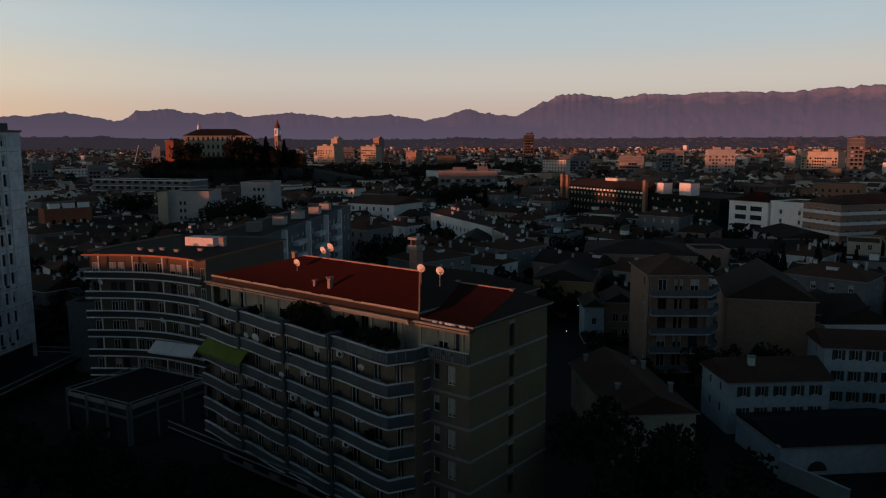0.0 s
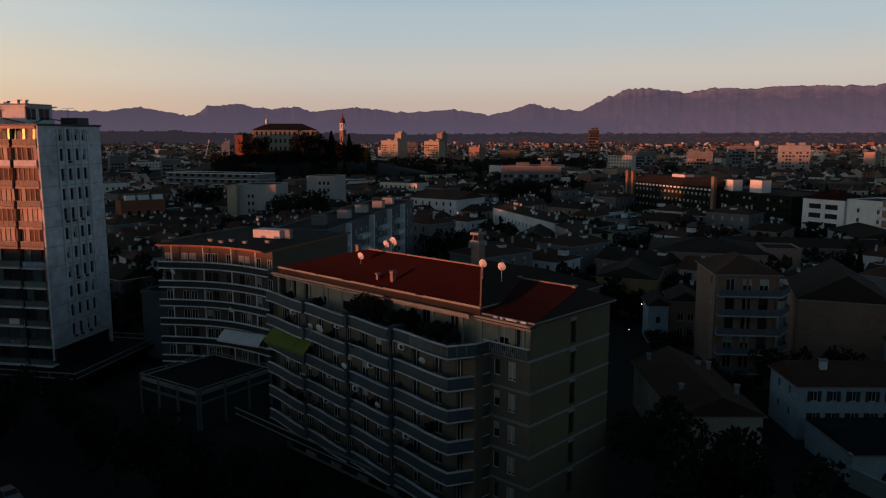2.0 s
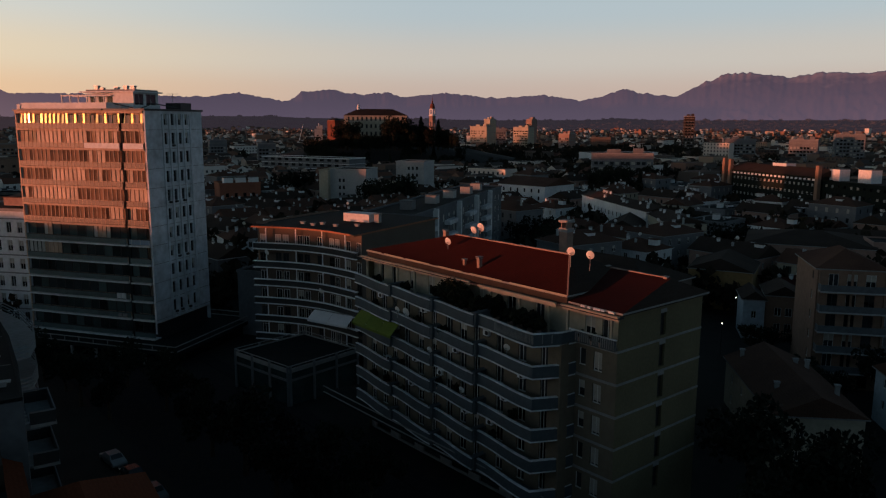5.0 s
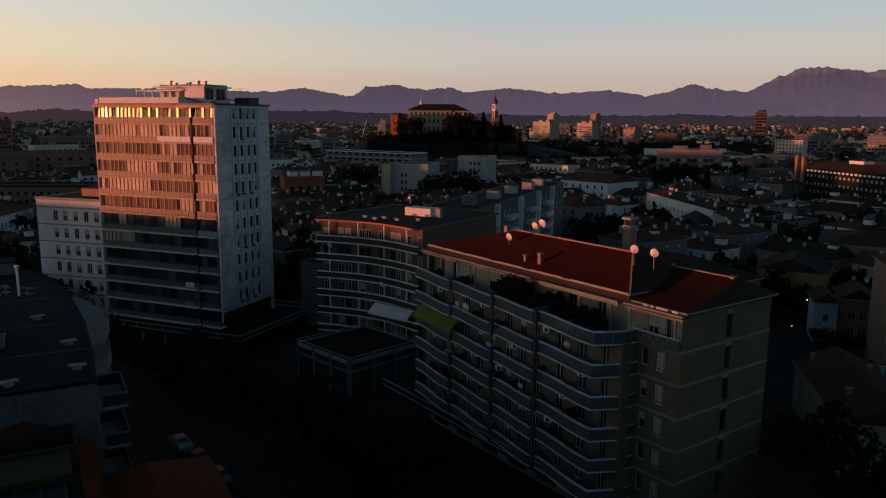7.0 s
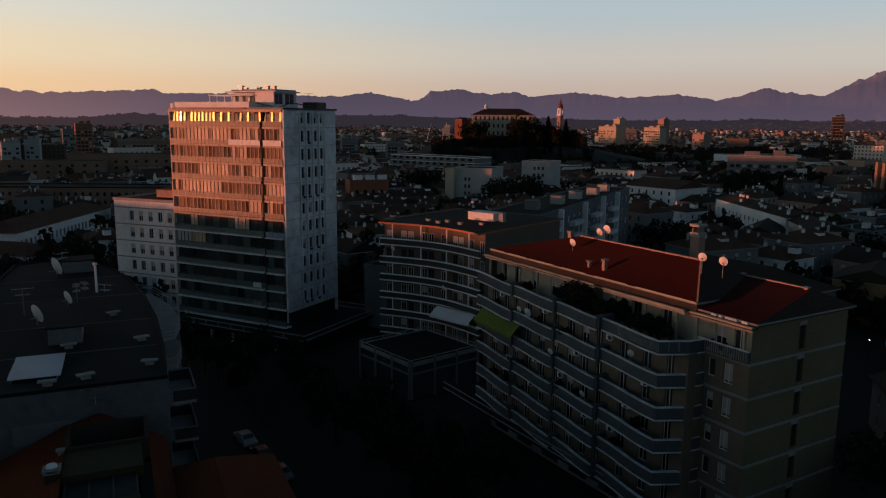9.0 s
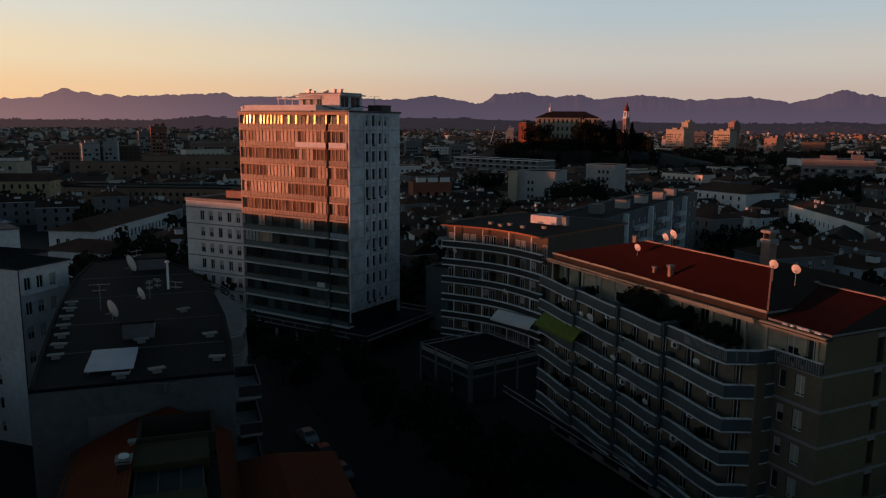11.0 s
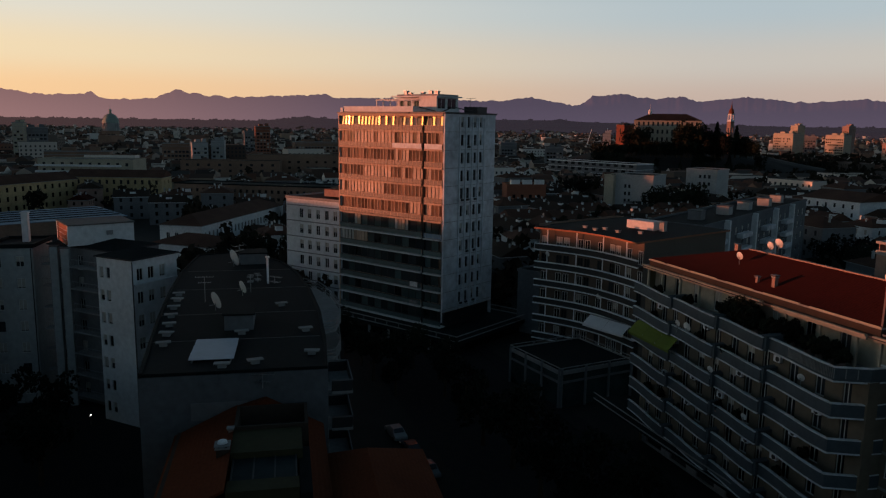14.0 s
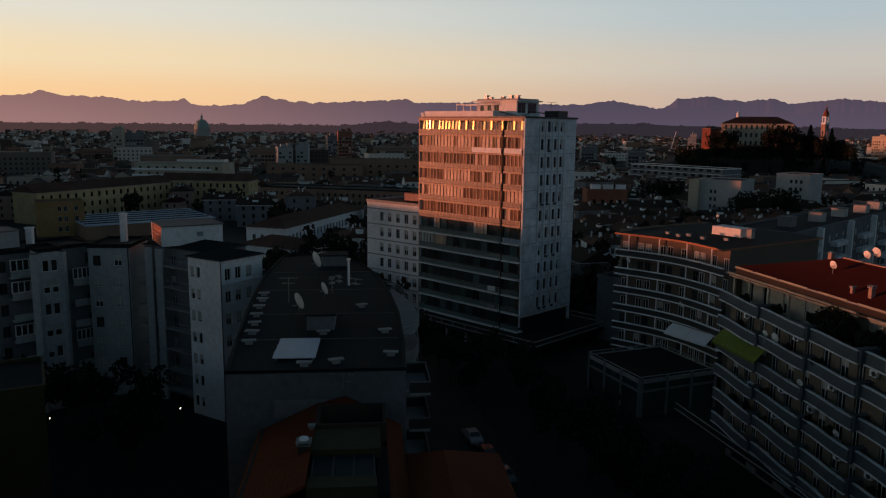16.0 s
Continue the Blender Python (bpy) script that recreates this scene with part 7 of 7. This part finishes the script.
TAKEN.append((pose(-60, 40, 0, 0, 0, 48), 62, 34))


def free(x, y, pad):
    for m, w, d in TAKEN:
        v = m.inverted() @ Vector((x, y, 0))
        if -pad < v.x < w + pad and -pad < v.y < d + pad:
            return False
    return True


used, nhouse = set(), 0
town = random.Random(11)
PLOTS = []
for i in range(-40, 60):
    for j in range(-40, 60):
        u, v = i * 19.5 + town.uniform(-3, 3), j * 17.0 + town.uniform(-3, 3)
        x, y = u * 0.744 + v * 0.668, -u * 0.668 + v * 0.744
        dd, az = math.hypot(x, y), math.degrees(math.atan2(-x, y))
        near = 352 if az > 55 else 300 if az > 50 else 216 if az > 33 else 150
        if not (-36 < az < 72 and near < dd < 455):
            continue
        if town.random() < 0.1 or not free(x, y, 7.0):
            continue
        PLOTS.append((dd, x, y))
PLOTS.sort()
for dd, x, y in PLOTS[:262]:
    k = town.randrange(len(KINDS))
    far_off = dd > 215
    h0, w, d = (FARK if far_off else KINDS)[k]
    k += 100 * far_off
    rot = -41.9 + town.choice((0, 90, 0, 90, 180)) + town.uniform(-9, 9)
    m = pose(x, y, 0, 0, 0, rot) @ pose(-w / 2, -d / 2, town.uniform(-0.8, 0.0))
    if k in used:
        copy_thing(h0, m)
    else:
        h0.matrix_basis = m
        used.add(k)
    TAKEN.append((m, w, d))
for k in range(len(KINDS)):
    for i, s in ((k, KINDS), (k + 100, FARK)):
        if i not in used:
            s[k][0].matrix_basis = pose(190 + 22 * k, -160 - i, 0)
# dishes and aerials on the roofs of the nearer houses
for i, (dd, x, y) in enumerate(PLOTS[:150]):
    if town.random() < 0.42:
        m, w, d = next(q for q in reversed(TAKEN) if abs((q[0] @ Vector((q[1] / 2, q[2] / 2, 0))).x - x) < 0.1)
        k = town.uniform(0.2, 0.8)
        p = m @ Vector((w * k, d * town.uniform(0.42, 0.58), 0))
        hit = ROOFZ.get((round(w, 2), round(d, 2)), 9.0)
        dish((p.x, p.y, hit + m.translation.z - 0.6), town.uniform(0.36, 0.5), town.uniform(120, 190), mast=town.uniform(0.9, 1.4))
LAST = PLOTS[min(262, len(PLOTS)) - 1][0]


# ---------------------------------------------------------------- the town beyond, too far to tell its houses apart
def palette(name, colours, rough=0.9):
    m = mat(name, (0.4, 0.4, 0.4), rough, 0.2, 0.5, 0.05)
    n, l = m.node_tree.nodes, m.node_tree.links
    geo, ramp = n.new("ShaderNodeNewGeometry"), n.new("ShaderNodeValToRGB")
    ramp.color_ramp.interpolation = "CONSTANT"
    e = ramp.color_ramp.elements
    while len(e) < len(colours):
        e.new(0.5)
    for i, (k, c) in enumerate(zip(e, colours)):
        k.position, k.color = i / len(colours), (*c, 1)
    l.new(geo.outputs["Random Per Island"], ramp.inputs["Fac"])
    l.new(ramp.outputs[0], n["Principled BSDF"].inputs["Base Color"])
    return m


# wall colours warmed, with the tint of the evening haze put in
FARWALL = palette("town_walls", [(0.6, 0.53, 0.47), (0.36, 0.26, 0.19), (0.12, 0.095, 0.08), (0.24, 0.135, 0.1), (0.7, 0.62, 0.55), (0.18, 0.145, 0.125), (0.3, 0.165, 0.115), (0.76, 0.71, 0.66), (0.1, 0.068, 0.055), (0.46, 0.37, 0.31)])
FARROOF = palette("town_roofs", [(0.08, 0.048, 0.038), (0.11, 0.055, 0.04), (0.055, 0.043, 0.038), (0.13, 0.058, 0.038), (0.075, 0.065, 0.06)])


def far_house(g, x, y, rot, w, d, h, rise, windows):
    c, s = math.cos(rot), math.sin(rot)
    P = lambda a, b, z: (x + c * a - s * b, y + s * a + c * b, z)
    i = len(g.v)
    b = [(-w / 2, -d / 2), (w / 2, -d / 2), (w / 2, d / 2), (-w / 2, d / 2)]
    g.v += [P(*q, -1) for q in b] + [P(*q, h) for q in b]
    for j in range(4):
        g.f.append((i + j, i + (j + 1) % 4, i + 4 + (j + 1) % 4, i + 4 + j))
        g.m.append(0)
    if rise:
        g.v += [P(-w / 2, 0, h + rise), P(w / 2, 0, h + rise)]
        g.f += [(i + 4, i + 5, i + 9, i + 8), (i + 6, i + 7, i + 8, i + 9)]
        g.m += [1, 1]
        g.f += [(i + 7, i + 4, i + 8), (i + 5, i + 6, i + 9)]
        g.m += [0, 0]
    else:
        g.f.append((i + 4, i + 5, i + 6, i + 7))
        g.m.append(1)
    if windows:
        for side in (-1, 1):
            for z in range(int(h // 3.1)):
                n = int(w // 3)
                for k in range(n):
                    a = -w / 2 + w * (k + 0.5) / n
                    z0 = 1.1 + 3.1 * z
                    y0 = side * (d / 2 + 0.05)
                    q = [P(a - 0.6, y0, z0), P(a + 0.6, y0, z0), P(a + 0.6, y0, z0 + 1.5), P(a - 0.6, y0, z0 + 1.5)]
                    g.face(q if side < 0 else q[::-1], 2)


far = random.Random(21)
g = Geo()
count = 0
while count < 7600:
    az = far.uniform(-40, 76)
    dd = LAST * 0.97 * (3600 / LAST) ** far.random()
    x, y = -dd * math.sin(radians(az)), dd * math.cos(radians(az))
    if dd < 900 and (not free(x, y, 7) or math.hypot((x + 165) / 165, (y - 655) / 105) < 0.95):
        continue
    count += 1
    rot = radians(-41.9 + far.choice((0, 90)) + far.uniform(-14, 14))
    big = far.random() < 0.035
    if big:
        far_house(g, x, y, rot, far.uniform(14, 32), far.uniform(10, 14), far.uniform(9, 15) + (far.random() < 0.08) * 8, 0, dd < 1300)
    else:
        far_house(g, x, y, rot, far.uniform(6, 13), far.uniform(6, 10), far.uniform(4.5, 10.0), far.choice((0, 2.2, 2.4, 2.8)), dd < 800)
for i in range(520):
    r = HILLS[int(1 + 9 * far.random())]
    x, y, z = far.choice(r)
    i0 = len(g.v)
    far_house(g, x, y, far.uniform(0, 3.14), far.uniform(9, 26), far.uniform(8, 14), far.uniform(5, 10), far.choice((0, 2.4)), False)
    g.v[i0:] = [(a, b, c + z) for a, b, c in g.v[i0:]]
tagged(new("distant_town", g.mesh("distant_town", FARWALL, FARROOF, GLASS)), "countless distant houses and flats out to the plain", "houses", kind="stuff")
# unseen town behind the camera, its dense west part added for shade
g = Geo()
for i in range(2200):
    west = i > 700
    az, dd = (far.uniform(78, 150), far.uniform(430, 3000)) if west else (far.uniform(72, 322), 95 * (1500 / 95) ** far.random())
    x, y = -dd * math.sin(radians(az)), dd * math.cos(radians(az))
    if 96 < az < 136 and dd < 420:
        continue
    far_house(g, x, y, far.uniform(0, 3.14), far.uniform(10, 24), far.uniform(9, 13), far.uniform(8, 14) if west else far.uniform(6, 15), far.choice((0, 2.4, 2.8)), False)
tagged(new("town_behind", g.mesh("town_behind", FARWALL, FARROOF, GLASS)), "unseen houses added all round behind the viewpoint", "houses", kind="stuff")


def far_trees(name, label, spots, material=None):
    q = random.Random(9)
    g = Geo()
    for x, y, z, h, r in spots:
        n = 46 if math.hypot(x, y) < 1000 else 22
        for _ in range(n):
            d = Vector((q.gauss(0, 1), q.gauss(0, 1), q.gauss(0, 1))).normalized() * q.uniform(0.5, 1.0)
            c = Vector((x + d.x * r, y + d.y * r, z + h * 0.55 + d.z * h * 0.45))
            s = r * q.uniform(0.22, 0.42)
            m = Euler((q.uniform(0, 6.28), q.uniform(0, 6.28), q.uniform(0, 6.28))).to_matrix()
            g.face([tuple(c + m @ Vector(v) * s) for v in ((-1, -0.5, 0), (0.2, -0.9, 0.2), (1, 0.1, 0), (0.1, 0.9, -0.2))])
    return tagged(new(name, g.mesh(name, material or FARLEAF)), label, "trees", kind="stuff")


spots = []
for i in range(4800):
    az = far.uniform(-38, 72)
    dd = 160 * (3400 / 160) ** far.random()
    if far.random() < 0.55:
        az, dd = round(az / 7) * 7 + far.gauss(0, 1.3), dd * 0.3 + 0.7 * (round(dd / 260) * 260 + far.uniform(-20, 20))
    x, y = -dd * math.sin(radians(az)), dd * math.cos(radians(az))
    if dd < 150 or (50 < az and dd < 345) or (dd < 900 and not free(x, y, 2.0)):
        continue
    spots.append((x, y, 0, far.uniform(6, 13), far.uniform(2.2, 4.5)))
for i in range(620):
    az, dd = far.uniform(-36, 68), 150 * 3 ** far.random()
    x, y = -dd * math.sin(radians(az)), dd * math.cos(radians(az))
    if free(x, y, 1.2) and not (50 < az and dd < 345):
        spots.append((x, y, 0, far.uniform(6, 11), far.uniform(2.0, 3.6)))
for i in range(420):
    az, dd = far.uniform(-14, 9), far.uniform(430, 720)
    x, y = -dd * math.sin(radians(az)), dd * math.cos(radians(az))
    if free(x, y, 2.0):
        spots.append((x, y, 0, far.uniform(7, 13), far.uniform(3, 5)))
for i in range(420):
    az, dd = far.uniform(-9, 11), far.uniform(700, 980)
    x, y = -dd * math.sin(radians(az)), dd * math.cos(radians(az))
    spots.append((x, y, 0, far.uniform(9, 16), far.uniform(4, 7)))
far_trees("distant_trees", "dark trees and gardens scattered through the town", spots)
woods = []
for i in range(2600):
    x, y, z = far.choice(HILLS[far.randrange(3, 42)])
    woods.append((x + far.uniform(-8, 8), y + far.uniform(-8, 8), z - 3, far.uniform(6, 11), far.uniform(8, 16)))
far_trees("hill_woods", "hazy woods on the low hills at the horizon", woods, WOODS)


# ---------------------------------------------------------------- street, cars, lamps
g = Geo()
S = lambda x, y: tuple((FM @ Vector((x, y, 0)))[:2])
g.prism([S(-70, -26), S(60, -26), S(60, -6), S(-70, -6)], 0.0, 0.03)
tagged(new("road", g.mesh("road", ASPHALT)), "dark asphalt street between the flats", "road", kind="structure")
g = Geo()
g.prism([S(-70, -6), S(60, -6), S(60, -3.6), S(-70, -3.6)], 0.0, 0.15)
tagged(new("pavement", g.mesh("pavement", ASPHALT)), "dark pavement in front of the shops", "pavement", kind="structure")
CARP = [mat("car_paint_" + n, c, 0.25, 0.05, 1.0, 0.5, spec=0.6) for n, c in (("silver", (0.26, 0.27, 0.28)), ("white", (0.45, 0.45, 0.45)), ("dark", (0.04, 0.04, 0.05)), ("grey", (0.12, 0.12, 0.13)))]
RUBBER = mat("tyre_rubber", (0.02, 0.02, 0.02), 0.9, 0.2)


def car(x, y, rot, paint, label):
    top = thing("car", label, "car", pose(x, y, 0.03, 0, 0, rot), "parked cars")
    g = Geo()
    prof = [(-2.1, 0.35), (-2.12, 0.75), (-1.9, 0.92), (-1.35, 0.98), (-0.75, 1.42), (0.75, 1.46), (1.35, 1.02), (2.0, 0.85), (2.12, 0.6), (2.08, 0.35)]
    R = []
    for yy, s in ((-0.86, 0.93), (-0.8, 1.0), (0.8, 1.0), (0.86, 0.93)):
        R.append([(px * (0.99 if s < 1 else 1.0), yy * (0.82 if pz > 1.2 else 1.0), pz * (s if pz > 0.8 else 1.0)) for px, pz in prof])
    g.rings(R)
    g.face(R[0]), g.face(R[-1][::-1])
    part("body", g.mesh("body", paint), top)
    for n, a, b in (("windscreen", (0.8, 1.42), (1.34, 1.05)), ("rear_window", (-1.3, 1.02), (-0.8, 1.38))):
        g = Geo()
        up = 0.02
        g.face(((a[0], -0.6, a[1] + up), (b[0], -0.68, b[1] + up), (b[0], 0.68, b[1] + up), (a[0], 0.6, a[1] + up)))
        part(n, g.mesh(n, GLASS), top)
    for sx in (-1.3, 1.3):
        for sy in (-0.78, 0.78):
            g = Geo()
            R = [[(sx + 0.31 * math.cos(a), sy + w, 0.31 + 0.31 * math.sin(a)) for a in [2 * math.pi * j / 14 for j in range(14)]] for w in (-0.1, 0.1)]
            g.rings(R)
            g.face(R[0]), g.face(R[1][::-1])
            part("wheel", g.mesh("wheel", RUBBER), top)


for x, y, r, k, lab in ((-52.7, 76.0, -36, 0, "silver parked car at the kerb"), (-48.3, 72.9, -36, 2, "dark glossy parked car at the kerb"), (-43.7, 69.4, -36, 3, "dull grey parked car at the kerb")):
    car(x, y, r, CARP[k], lab)
LAMPGLOW = mat("lit_lamp_glass", (0.8, 0.8, 0.75), 0.4, 0.05, emit=(1.0, 0.9, 0.75, 6.0))


def street_lamp(x, y, h, label):
    top = thing("street_lamp", label, "street lamp", pose(x, y, 0), "lit street lamps")
    g = Geo()
    g.tube(0, 0, 0, h, 0.08, 0.05, 8)
    part("pole", g.mesh("pole", DARKMETAL), top)
    g = Geo()
    g.tube(0, 0, h + 0.01, h + 0.16, 0.05, 0.07, 10)
    part("lamp", g.mesh("lamp", LAMPGLOW), top)
    g = Geo()
    g.tube(0, 0, h + 0.2, h + 0.27, 0.12, 0.04, 10)
    part("cap", g.mesh("cap", DARKMETAL), top)


for x, y, h in ((-88.6, 57.2, 1.3), (-98.8, 44.4, 1.3), (26.0, 132.8, 5.8), (32.5, 154.2, 5.8)):
    street_lamp(x, y, h, "small lit lamp on a dark post")


for az, lean in ((20.55, 14), (18.9, -4)):
    dd = 1250
    x, y = -dd * math.sin(radians(az)), dd * math.cos(radians(az))
    t = thing("leaning_pylon", "slim white leaning pylon above the rooftops", "pylon", pose(x, y, 0, 0, lean, az))
    g = Geo()
    g.tube(0, 0, 0, 37, 0.9, 0.35, 10)
    part("shaft", g.mesh("shaft", WHITE), t)
